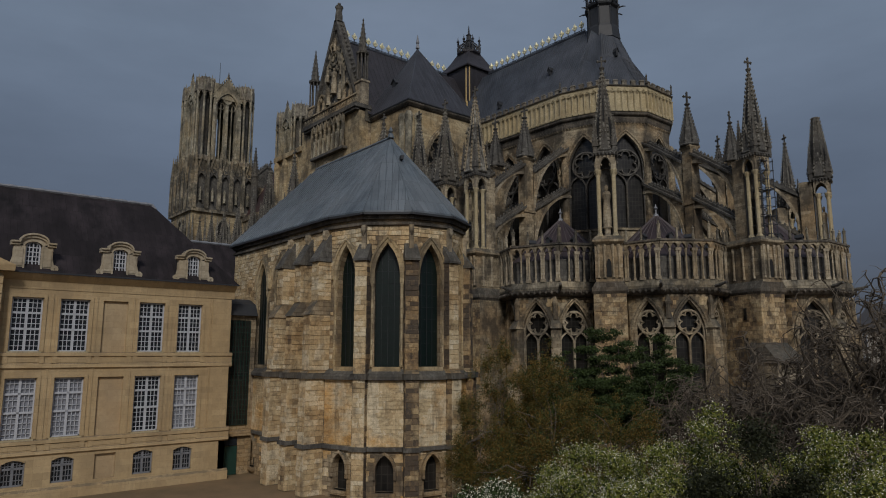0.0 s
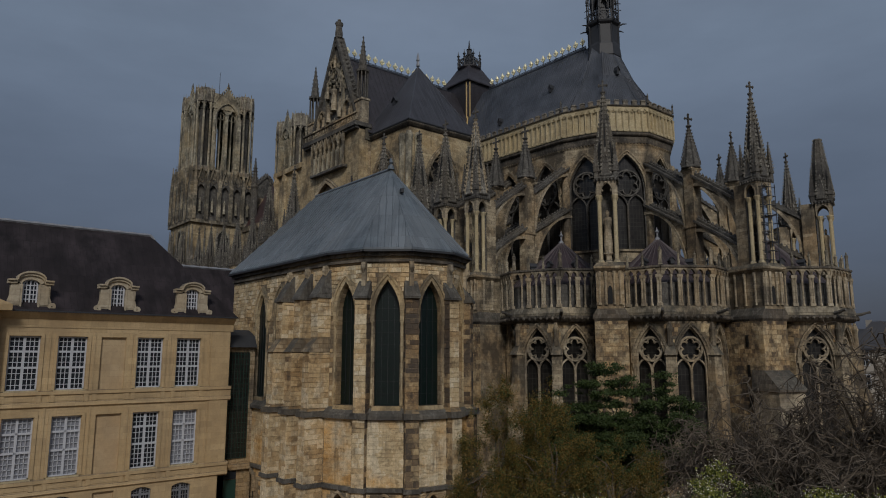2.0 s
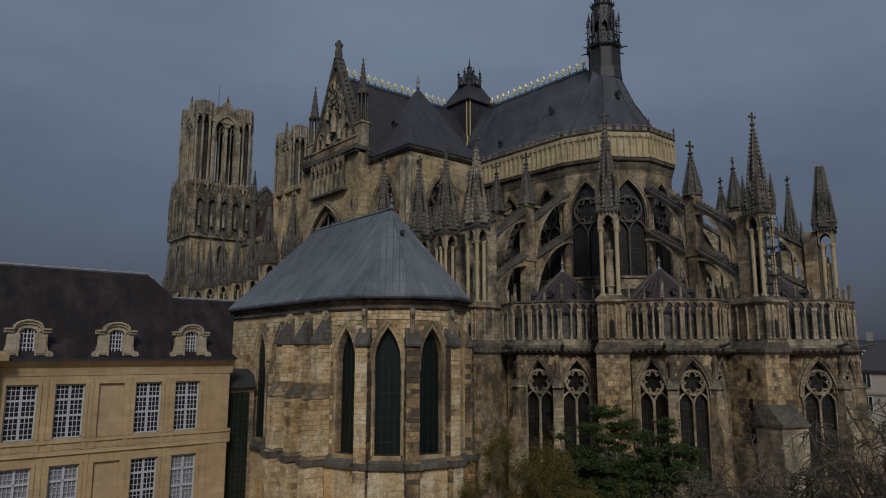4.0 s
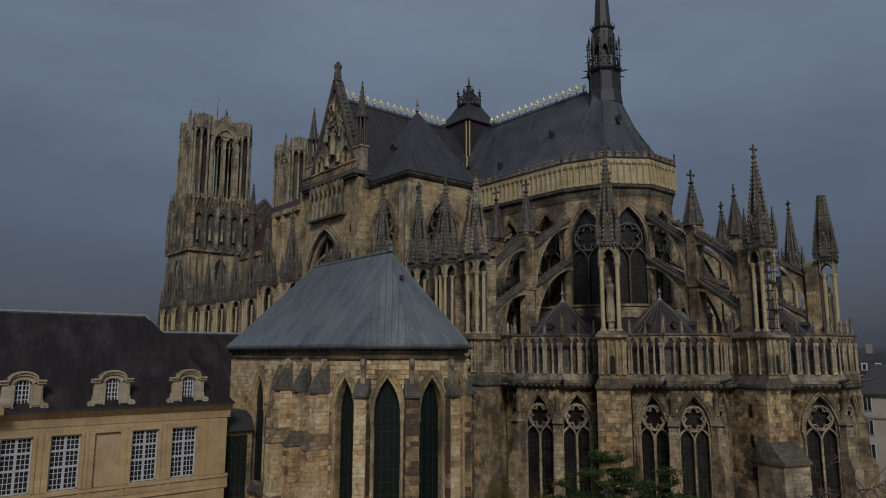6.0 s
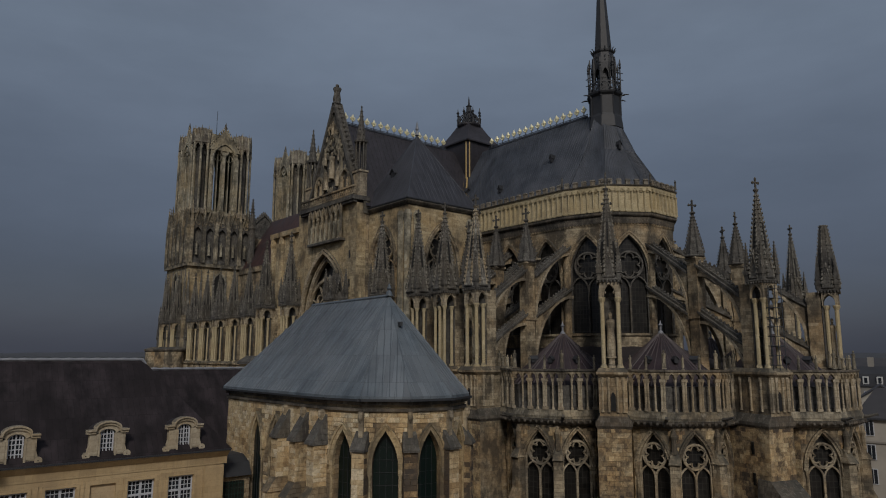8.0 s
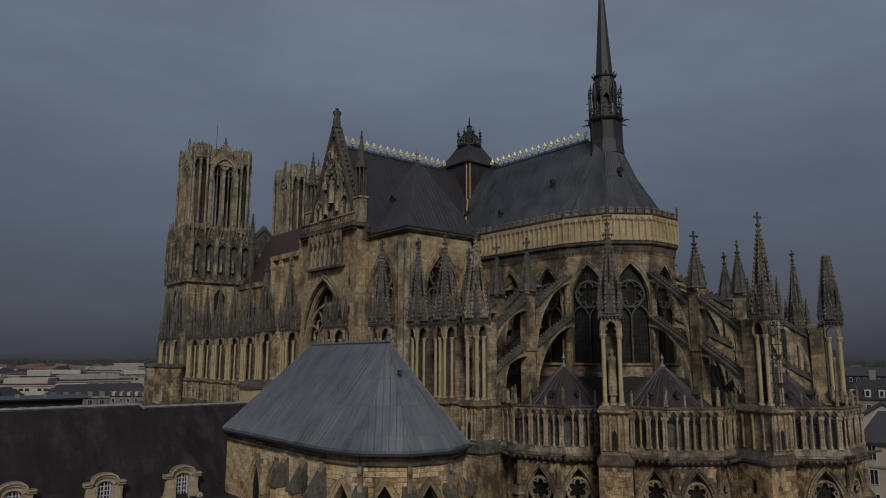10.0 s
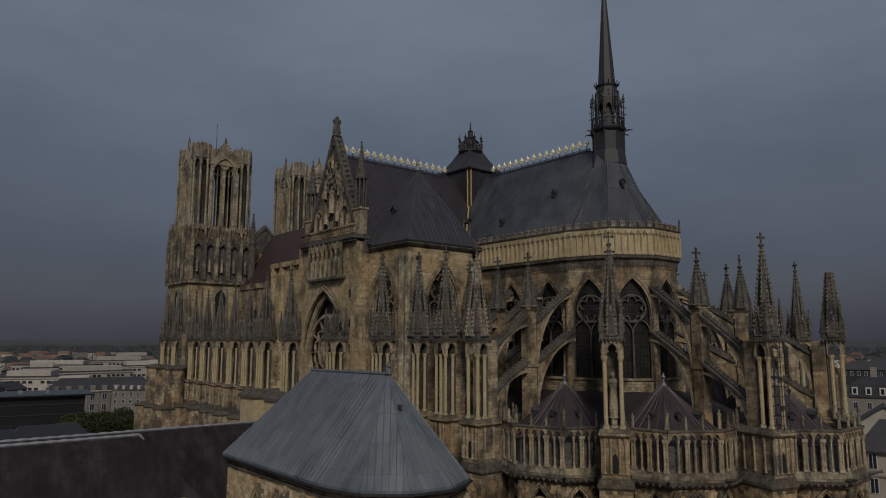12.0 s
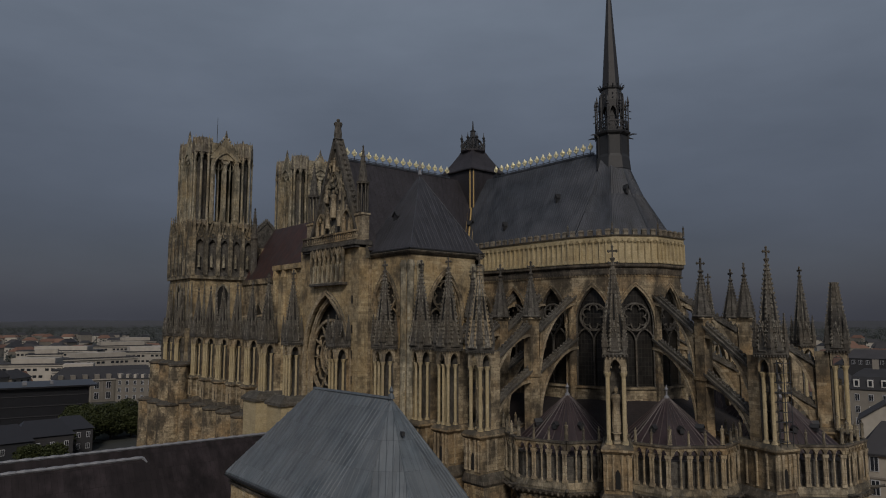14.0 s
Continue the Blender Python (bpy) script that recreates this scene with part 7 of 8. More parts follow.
band("cornice", 14.25, [(0.04, 0), (0.07, 0.3), (0.1, 0.55), (0.3, 0.75), (0.5, 0.95), (0.55, 1.05), (0.1, 1.1)])
band("upper_string", 8.75, [(0.03, 0), (0.14, 0.1), (0.1, 0.35), (0.06, 0.4), (0.06, 0.85), (0.16, 0.9), (0.16, 1.12), (0.03, 1.15)])
band("lower_string", 2.95, [(0.03, 0), (0.14, 0.1), (0.1, 0.3), (0.06, 0.35), (0.06, 0.75), (0.16, 0.8), (0.16, 1.02), (0.03, 1.08)])
band("plinth", 0.0, [(0.22, 0), (0.22, 0.65), (0.03, 0.8)])
for z in (9.22, 3.38):          # small consoles and sunk panels in the bands
    cs = MB()
    for y in win_y + [BLANK]:
        for o in (-1.08, 1.08):
            cs.box(PFX + 0.05, PFX + 0.13, y + o - 0.16, y + o + 0.16, z - 0.08, z + 0.4)
        cs.box(PFX + 0.05, PFX + 0.09, y - 0.95, y + 0.95, z, z + 0.3)
    part("console_band", cs, M_PALACE, palace)
part("gutter", MB().box(PFX + 0.4, PFX + 0.62, 6.4, PYN + 0.3, 15.3, 15.42), M_IRON, palace)


def casement(key, w, h, rows, glass, mat, seg=0.0):
    """A small-paned casement: frame, cross bar and glazing bars; x inward is minus."""
    def make():
        mb = MB()
        mb.box(-0.1, 0, -w, -w + 0.09, 0, h).box(-0.1, 0, w - 0.09, w, 0, h).box(-0.1, 0, -w, w, 0, 0.1).box(-0.1, 0, -w, w, h - 0.1, h)
        mb.box(-0.1, 0.03, -0.08, 0.08, 0, h)
        for z, r0 in rows:
            mb.box(-0.1, 0.03, -w, w, z - 0.07, z + 0.07)
        zs = [0.0] + [z for z, _ in rows] + [h]
        for a, b, n in zip(zs, zs[1:], [r for _, r in rows] + [3]):
            for i in range(1, n):
                z = a + (b - a) * i / n
                mb.box(-0.07, -0.02, -w, w, z - 0.022, z + 0.022)
        for s in (-1, 1):
            for f in (1 / 3, 2 / 3):
                y = s * (0.08 + (w - 0.17) * f)
                mb.box(-0.07, -0.02, y - 0.022, y + 0.022, 0, h)
        return mb.mesh("frame", mat)
    return once(("case",) + key, make)


for y in win_y:
    for fl_, (z0, z1), rows in (("up", F2, [(1.55, 4), (2.65, 3)]), ("mid", F1, [(1.75, 5), (3.0, 3)])):
        h = z1 - z0
        blind = fl_ == "mid" and abs(y - 16.35) > 0.1
        gm_ = MB().box(-0.06, 0, -0.93, 0.93, 0, h)
        m = pose(PFX - 0.3, y, z0)
        wn_ = part("window", gm_, M_BLIND if blind else M_PANE, palace, m=m)
        place("frame", casement((fl_, h), 0.93, h, rows, None, M_WHITE), wn_, m @ Matrix.Translation((0.12, 0, 0)))
        part("sill", MB().box(0, 0.42, -1.02, 1.02, -0.12, 0.02), M_NEW, wn_, m=m)
        sr = MB()
        for a, b in ((-1.16, -0.96), (0.96, 1.16)):
            sr.box(0.28, 0.37, a, b, 0, h + 0.02)
        sr.box(0.28, 0.37, -1.16, 1.16, h + 0.02, h + 0.2)
        part("surround", sr, M_PALACE, wn_, m=m)
    h = F0[1] - F0[0]
    m = pose(PFX - 0.3, y, F0[0])
    wn_ = part("window", MB().box(-0.06, 0, -0.7, 0.7, 0, h), M_PANE, palace, m=m)
    place("frame", casement(("low", h), 0.7, h, [(1.15, 3)], None, M_ZINC), wn_, m @ Matrix.Translation((0.12, 0, 0)))
    hd = MB()
    arc = [(-0.72 + 1.44 * i / 8, h - 0.22 + 0.22 * math.sin(math.pi * i / 8)) for i in range(9)]
    for i in range(8):
        (a, za), (b, zb) = arc[i], arc[i + 1]
        hd.add([(0.3, a, za), (0.3, b, zb), (0.3, b, h + 0.02), (0.3, a, h + 0.02), (0.02, a, za), (0.02, b, zb), (0.02, b, h + 0.02), (0.02, a, h + 0.02)], [(0, 1, 2, 3), (4, 5, 6, 7), (0, 1, 5, 4), (3, 2, 6, 7)])
    part("arched_head", hd, M_PALACE, wn_, m=m)

# slate roof with hip, ridge roll and dormers
pr = MB()
ov = 0.5
RP = (-59.6, 17.4, 22.4)
pr.add([(PFX + ov, PYS, 15.35), (PFX + ov, PYN + ov, 15.35), (-65.1 - ov, PYN + ov, 15.35), (-65.1 - ov, PYS, 15.35), RP, (RP[0], PYS, RP[2])], [(0, 1, 4, 5), (1, 2, 4), (2, 3, 5, 4), (0, 5, 3)])
proof = part("roof", pr, M_PROOF, palace, "steep dark slate roof with a zinc ridge")
part("ridge_roll", MB().tube([(RP[0], RP[1] + (PYS - RP[1]) * i / 80, RP[2]) for i in range(81)], [0.13 + 0.05 * (i % 2) for i in range(81)], 6).tube([RP, (RP[0] + 0.3, RP[1] + 0.3, RP[2] - 0.35)], [0.14, 0.05], 5), M_ZINC, proof)


def dormer():
    """Straight stone cheeks, a cornice that rises into a low arch over the window, scrolls at the foot."""
    mb = MB()
    arc = [(-0.85 * math.cos(math.pi * i / 10), 1.92 + 0.5 * math.sin(math.pi * i / 10)) for i in range(11)]
    for s in (-1, 1):
        mb.slab([(s * 1.2, 0), (s * 1.2, 1.75), (s * 0.54, 1.75), (s * 0.54, 0)], -0.3, 0.1)
        mb.box(min(s * 0.62, s * 1.12), max(s * 0.62, s * 1.12), 0.1, 0.15, 0.35, 1.6)
        mb.ribbon(circle(s * 1.36, 0.26, 0.15, 12), 0.2, -0.2, 0.2, True)
        mb.slab([(s * 1.2, 0), (s * 1.62, 0), (s * 1.55, 0.35), (s * 1.32, 0.5), (s * 1.2, 0.95)], -0.25, 0.08)
        mb.ribbon([(s * 0.54, 0.1), (s * 0.54, 1.72)], 0.12, -0.1, 0.16)
    for i in range(10):
        a, b = arc[i], arc[i + 1]
        ia, ib = (a[0] * 0.64, 1.72 + (a[1] - 1.92) * 0.7), (b[0] * 0.64, 1.72 + (b[1] - 1.92) * 0.7)
        mb.slab([a, b, ib, ia], -0.3, 0.1)
    for lift, w, f in ((0.0, 0.16, 0.22), (0.16, 0.12, 0.34)):
        mb.ribbon([(-1.38, 1.82 + lift), (-0.86, 1.84 + lift)] + [(x, z + lift) for x, z in arc[1:-1]] + [(0.86, 1.84 + lift), (1.38, 1.82 + lift)], w, -0.35, f)
    mb.box(-1.7, 1.7, -0.2, 0.22, -0.1, 0.06)
    return mb.mesh("dormer", M_DORMER)


def dormer_roof():
    mb = MB()
    arc = [(-1.1 * math.cos(math.pi * i / 10), 1.7 + 0.72 * math.sin(math.pi * i / 10)) for i in range(11)]
    mb.slab([(-1.1, 0)] + arc + [(1.1, 0)], -2.6, -0.3)
    return mb.mesh("dormer_roof", M_SLATE)


def dormer_frame():
    mb = MB()
    mb.ribbon([(-0.42, 0.1), (-0.42, 1.7)] + [(-0.42 * math.cos(math.pi * i / 8), 1.7 + 0.36 * math.sin(math.pi * i / 8)) for i in range(1, 8)] + [(0.42, 1.7), (0.42, 0.1)], 0.09, -0.2, -0.1)
    mb.box(-0.04, 0.04, -0.2, -0.1, 0.1, 2.0)
    for z in (0.4, 0.72, 1.04, 1.36, 1.68):
        mb.box(-0.42, 0.42, -0.18, -0.12, z - 0.03, z + 0.03)
    for x in (-0.22, 0.22):
        mb.box(x - 0.025, x + 0.025, -0.18, -0.12, 0.1, 1.95)
    mb.box(-0.46, 0.46, -0.2, -0.08, 0.05, 0.15)
    return mb.mesh("frame", M_WHITE)


for y in (19.25, 13.75, 8.1, 2.0, -4.0, -10.0):
    m = pose(PFX + 0.1, y, 15.45, 0, 0, -90)
    d_ = place("dormer", once("dormer", dormer), proof, m, "stone dormer with a rounded head")
    d_.parent = palace
    d_.matrix_basis = WORLD[palace].inverted() @ m
    place("frame", once("dormer_frame", dormer_frame), d_, m)
    place("pane", once("dormer_pane", lambda: MB().slab([(-0.44, 0.1), (0.44, 0.1), (0.44, 1.75), (0.3, 2.0), (0, 2.1), (-0.3, 2.0), (-0.44, 1.75)], -0.28, -0.22).mesh("pane", M_PANE)), d_, m)
    place("dormer_roof", once("dormer_roof", dormer_roof), d_, m)

# second wing behind
wing = thing("rear_palace_wing", -70, 12, 0, "long rear palace wing with a dark slate roof", "palace")
part("wall", MB().box(-75.6, -65.6, PYS, 44, 0, 14.0), M_PALACE, wing)
part("roof", MB().add([(-64.9, PYS, 13.8), (-64.9, 44.5, 13.8), (-70.3, 44.5, 21.4), (-70.3, PYS, 21.4), (-76.0, PYS, 13.8), (-76.0, 44.5, 13.8)], [(0, 1, 2, 3), (3, 2, 5, 4), (1, 5, 2), (0, 3, 4)]), M_PROOF, wing)
part("ridge_roll", MB().tube([(-70.3, PYS + (44.5 - PYS) * i / 120, 21.4) for i in range(121)], [0.13 + 0.06 * (i % 2) for i in range(121)], 6), M_ZINC, wing)

# ---------------------------------------------------------------- garden trees and shrubs
def blob_points(rng, blobs, n, shell=0.55):
    """Points in a heap of uneven ellipsoids (x, y, z, rx, ry, rz)."""
    vol = np.array([b[3] * b[4] * b[5] for b in blobs])
    pick = rng.choice(len(blobs), size=n, p=vol / vol.sum())
    d = rng.normal(size=(n, 3))
    d /= np.linalg.norm(d, axis=1, keepdims=True)
    r = shell + (1 - shell) * rng.random((n, 1)) ** 0.7
    r = r * (1 + 0.35 * rng.normal(size=(n, 1)) * rng.random((n, 1)))
    d = d + 0.16 * rng.normal(size=(n, 3))
    B = np.array(blobs)[pick]
    return B[:, :3] + d * r * B[:, 3:]


def twigs(rng, mb, root, tips, r0=0.16, wob=0.5, seg=5):
    for t in tips:
        pts = []
        for i in range(seg + 1):
            f = i / seg
            p = Vector(root).lerp(Vector(t), f)
            p.z += math.sin(f * math.pi) * 0.12 * (Vector(t) - Vector(root)).length
            if 0 < i:
                p += Vector(rng.normal(size=3)) * wob * f * 0.5
            pts.append(p)
        mb.tube(pts, [r0 * (1 - 0.88 * i / seg) for i in range(seg + 1)], 4)


def shrub(name, x, y, blobs, layers, size, seed, label, category, trunk=0.22):
    rng = np.random.default_rng(seed)
    t = thing(name, x, y, 0, label, category)
    mb = MB()
    top = max(b[2] for b in blobs) * 0.45
    mb.tube([(x, y, -0.1), (x + 0.1, y, top * 0.5), (x, y + 0.15, top)], [trunk, trunk * 0.8, trunk * 0.6], 7)
    twigs(rng, mb, (x, y + 0.1, top * 0.9), [tuple(np.array(b[:3]) + rng.normal(size=3) * 0.4) for b in blobs[::max(1, len(blobs) // 30)]], trunk * 0.4)
    part("trunk", mb, M_BARK, t)
    for nm, mat, n, sz, sh in layers:
        pts = blob_points(rng, blobs, n, sh)
        pts = pts[pts[:, 2] > 0.05]
        place(nm, leaves_mesh(nm, mat, pts, sz, rng), t)
    return t


def heap(rng, cx, cy, h, w, n, lo=0.3, rr=(0.8, 1.6), flat=0.83, lift=0.5):
    """Ellipsoids heaped into an uneven crown."""
    out = []
    for _ in range(n):
        a, q = rng.random() * 2 * math.pi, math.sqrt(rng.random())
        z = h * (lo + (0.92 - lo) * rng.random() * (1 - lift * q * q))
        s = rng.uniform(*rr)
        out.append((cx + math.cos(a) * q * w, cy + math.sin(a) * q * w, z, s * 1.2, s * 1.2, s * 1.2 * flat))
    return out


R_ = np.random.default_rng(11)
BR = [("leaves", M_LEAF_B, 44000, 0.046, 0.0), ("green_leaves", M_LEAF_G, 24000, 0.05, 0.0)]
EV = [("leaves", M_LEAF_G, 62000, 0.08, 0.1)]
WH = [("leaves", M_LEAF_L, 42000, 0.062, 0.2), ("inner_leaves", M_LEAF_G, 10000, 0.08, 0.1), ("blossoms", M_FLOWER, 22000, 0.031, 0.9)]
for i, (x, y, h, w, n) in enumerate(((-34.6, 33.9, 12.4, 3.4, 170), (-32.6, 36.4, 12.6, 3.4, 150), (-30.2, 34.6, 10.4, 4.0, 170), (-27.0, 36.6, 9.2, 3.6, 120), (-28.6, 31.4, 7.0, 3.4, 100))):
    shrub("bronze_tree", x, y, heap(R_, x, y, h, w, n, 0.1, (0.2, 0.62), 1.5, 0.75), BR, 0, 1 + i, "bronze-green young-leaved tree beside the chapel", "tree", 0.16)
for i, (x, y, h, w, n) in enumerate(((-33.0, 45.0, 13.4, 4.0, 40), (-35.4, 43.0, 10.8, 3.4, 30), (-28.8, 45.0, 12.0, 3.8, 36))):
    shrub("evergreen_tree", x, y, heap(R_, x, y, h, w, n * 6, 0.3, (0.25, 0.75), 0.4, 0.75), EV, 0, 11 + i, "dark green leafy tree before the choir", "tree", 0.2)
for i, (x, y, h, w, n) in enumerate(((-23.2, 22.6, 4.7, 2.7, 40), (-21.4, 27.4, 6.0, 3.0, 44), (-16.8, 30.0, 8.2, 3.6, 52), (-11.2, 32.0, 8.0, 3.8, 52), (-6.0, 32.6, 8.0, 3.4, 44), (-17.5, 25.5, 5.0, 2.8, 36))):
    shrub("white_flowering_shrub", x, y, heap(R_, x, y, h, w, n * 2, 0.1, (0.25, 0.75), 0.8), WH if i else [("leaves", M_LEAF_G, 34000, 0.08, 0.3), ("blossoms", M_FLOWER, 20000, 0.045, 0.85)], 0, 21 + i, "fresh green shrub dotted with white blossoms", "shrub", 0.12)
shrub("dark_shrub", -13.4, 27.3, heap(R_, -13.4, 27.3, 7.4, 2.2, 60, 0.1, (0.35, 0.8)), [("leaves", M_LEAF_D, 46000, 0.06, 0.2)], 0, 31, "dark green dense rounded shrub", "shrub", 0.12)


def bare_tree(name, x, y, h, spread, seed, label):
    """A leafless tangle of bent twigs."""
    rng = np.random.default_rng(seed)
    t = thing(name, x, y, 0, label, "tree")
    mb = MB()
    mb.tube([(x, y, -0.1), (x + 0.2, y - 0.1, h * 0.25), (x - 0.1, y + 0.2, h * 0.45)], [0.32, 0.26, 0.2], 7)
    part("trunk", mb, M_BARK, t)
    mb = MB()
    for i in range(40):
        a = 2 * math.pi * rng.random()
        q = spread * math.sqrt(rng.random())
        tipp = Vector((x + q * math.cos(a), y + q * math.sin(a), h * (0.55 + 0.45 * rng.random()) * (1 - 0.25 * (q / spread) ** 2)))
        root = Vector((x, y, h * rng.uniform(0.2, 0.45)))
        pts = [root]
        for j in range(1, 6):
            p = root.lerp(tipp, j / 5) + Vector(rng.normal(size=3)) * 0.28
            p.z += 0.8 * math.sin(j / 5 * math.pi)
            pts.append(p)
        mb.tube(pts, [0.1, 0.085, 0.065, 0.05, 0.04, 0.025], 5)
        for _ in range(18):
            s = pts[int(rng.integers(2, 6))]
            d = Vector(rng.normal(size=3))
            d.z = abs(d.z) * 0.6
            d.normalize()
            sp = [s]
            L = rng.uniform(0.9, 2.6)
            for j in range(1, 5):
                d = (d + Vector(rng.normal(size=3)) * 0.62 + Vector((0, 0, -0.2 * j))).normalized()
                sp.append(sp[-1] + d * L / 4)
            mb.tube(sp, [0.04, 0.034, 0.027, 0.02, 0.01], 3)
            for _ in range(2):
                s2 = sp[int(rng.integers(1, 4))]
                d2 = Vector(rng.normal(size=3)).normalized()
                mb.tube([s2, s2 + d2 * 0.4, s2 + d2 * 0.75 + Vector((0, 0, -0.15))], [0.017, 0.012, 0.005], 3)
    part("crown", mb, M_TWIG, t)
    return t


for i, (x, y, h, w) in enumerate(((-17.6, 41.0, 11.6, 5.2), (-12.4, 40.0, 14.4, 5.6), (-8.0, 39.5, 14.2, 5.0), (-23.0, 41.5, 8.8, 4.6), (-9.6, 43.4, 15.4, 4.8), (-14.4, 37.2, 9.4, 4.6), (-6.6, 36.8, 9.6, 4.2))):
    bare_tree("bare_tree", x, y, h, w, 41 + i, "bare tree with a tangle of drooping twigs")

# ---------------------------------------------------------------- the town beyond
def town_house(x, y, w, d, h, roof_h, turn, wall, rmat, windows=True, name="town_house", label="distant pale town house with a pitched roof"):
    t = thing(name, x, y, 0, label, "house", "houses of the far town", turn=turn)
    m = WORLD[t]
    part("wall", MB().box(-w / 2, w / 2, -d / 2, d / 2, 0, h), wall, t, m=m)
    r = MB()
    if roof_h > 0.9:
        o = 0.4
        r.add([(-w / 2 - o, -d / 2 - o, h), (w / 2 + o, -d / 2 - o, h), (w / 2 + o, d / 2 + o, h), (-w / 2 - o, d / 2 + o, h), (-w / 2 + d * 0.25, 0, h + roof_h), (w / 2 - d * 0.25, 0, h + roof_h)], [(0, 1, 5, 4), (1, 2, 5), (2, 3, 4, 5), (3, 0, 4), (3, 2, 1, 0)])
    else:
        r.box(-w / 2 - 0.2, w / 2 + 0.2, -d / 2 - 0.2, d / 2 + 0.2, h, h + roof_h)
    part("roof", r, rmat, t, m=m)
    if windows:
        wn2 = MB()
        nf = max(1, int(h / 3.2))
        for f in range(nf):
            for s in range(max(2, int(w / 3.2))):
                xx = -w / 2 + (s + 0.5) * w / max(2, int(w / 3.2))
                for yy, dy in ((-d / 2, -0.06), (d / 2, 0.06)):
                    wn2.box(xx - 0.55, xx + 0.55, min(yy, yy + dy), max(yy, yy + dy), f * 3.2 + 1.0, f * 3.2 + 2.6)
        tagged(part("window_rows", wn2, M_PANE, t, m=m), kind="stuff")
    return t


def facing(px_dir, dist, off=0.0):
    """A place at that distance along a bearing (degrees from east), and the turn that faces back along it."""
    b = radians(px_dir)
    return dist * math.cos(b) + off * math.sin(b), dist * math.sin(b) - off * math.cos(b), px_dir - 90


def windows_on(t, w, d, floors, n, z0=1.0, step=3.2, mat=None, size=(0.55, 1.6)):
    """Single framed windows on the face towards the garden."""
    m = WORLD[t]
    for f in range(floors):
        for s in range(n):
            xx = -w / 2 + (s + 0.5) * w / n
            wd = place("window", once(("twin", size), lambda: MB().box(-size[0], size[0], -0.12, 0.05, 0, size[1]).mesh("window", M_WHITE)), t, m @ Matrix.Translation((xx, -d / 2, z0 + f * step)))
            place("pane", once(("tpane", size), lambda: MB().box(-size[0] + 0.12, -0.05, -0.16, -0.1, 0.1, size[1] - 0.1).box(0.05, size[0] - 0.12, -0.16, -0.1, 0.1, size[1] - 0.1).mesh("pane", M_PANE)), wd, m @ Matrix.Translation((xx, -d / 2, z0 + f * step)))


# near the choir's north side: slate-roofed houses, one behind another
x, y, tn = facing(105.3, 131.5)
h1 = town_house(x, y, 17, 11, 13.4, 4.4, tn, M_TWHITE, M_TROOF, False, "slate_roofed_house", "pale house with a dark slate roof beyond the choir")
windows_on(h1, 17, 11, 3, 5, 3.5, 3.6, None, (0.6, 2.3))
part("floor_band", MB().box(-8.6, 8.6, -5.7, -5.4, 9.6, 9.9), M_TWALL, h1, m=WORLD[h1])
part("eaves_board", MB().box(-8.9, 8.9, -6.0, -5.5, 13.1, 13.4), M_TROOF, h1, m=WORLD[h1])
x, y, tn = facing(107.6, 172)
gh = thing("gabled_house", x, y, 0, "white rendered gable end of a small house", "house", "houses of the far town", turn=tn)
part("wall", MB().slab([(-4.2, 0), (4.2, 0), (4.2, 13.8), (0.3, 16.6), (-4.2, 13.8)], -5, 5), M_TWHITE, gh, m=WORLD[gh])
part("roof", MB().slab([(-4.8, 13.5), (0.3, 17.1), (4.8, 13.5), (4.8, 13.2), (0.3, 16.8), (-4.8, 13.2)], -5.3, 5.3), M_TROOF, gh, m=WORLD[gh])
x, y, tn = facing(105.4, 238)
h2 = thing("mansard_house", x, y, 0, "long pale house with a slate mansard and white dormers", "house", "houses of the far town", turn=tn)
part("wall", MB().box(-17, 17, -6.5, 6.5, 0, 14.3), M_TWALL, h2, m=WORLD[h2])
part("roof", MB().loft([[(-17.4, -6.9, 14.3), (17.4, -6.9, 14.3), (17.4, 6.9, 14.3), (-17.4, 6.9, 14.3)], [(-16.4, -5.4, 17.9), (16.4, -5.4, 17.9), (16.4, 5.4, 17.9), (-16.4, 5.4, 17.9)], [(-13.5, -0.4, 20.0), (13.5, -0.4, 20.0), (13.5, 0.4, 20.0), (-13.5, 0.4, 20.0)]]), M_TROOF, h2, m=WORLD[h2])
windows_on(h2, 34, 13, 4, 10, 0.9, 3.4, None, (0.6, 1.9))
for k in range(10):
    dm = part("dormer", MB().box(-17 + 3.4 * (k + 0.5) - 0.75, -17 + 3.4 * (k + 0.5) + 0.75, -6.7, -4.8, 15.0, 17.1), M_TBRIGHT, h2, m=WORLD[h2])
    part("pane", MB().box(-17 + 3.4 * (k + 0.5) - 0.4, -17 + 3.4 * (k + 0.5) + 0.4, -6.76, -6.68, 15.3, 16.8), M_PANE, dm, m=WORLD[h2])
for cxx in (-10.6, 3.2):
    part("chimney", MB().box(cxx - 0.8, cxx + 0.8, -0.8, 0.8, 18.6, 22.6), M_TWALL, h2, m=WORLD[h2])
x, y, tn = facing(103.4, 338)
lr = town_house(x, y, 76, 14, 18.6, 3.6, tn, M_TROOF, M_TROOF, False, "long_slate_block", "long slate-hung block with a row of attic windows")
windows_on(lr, 76, 14, 1, 30, 16.2, 3.2, None, (0.6, 1.7))

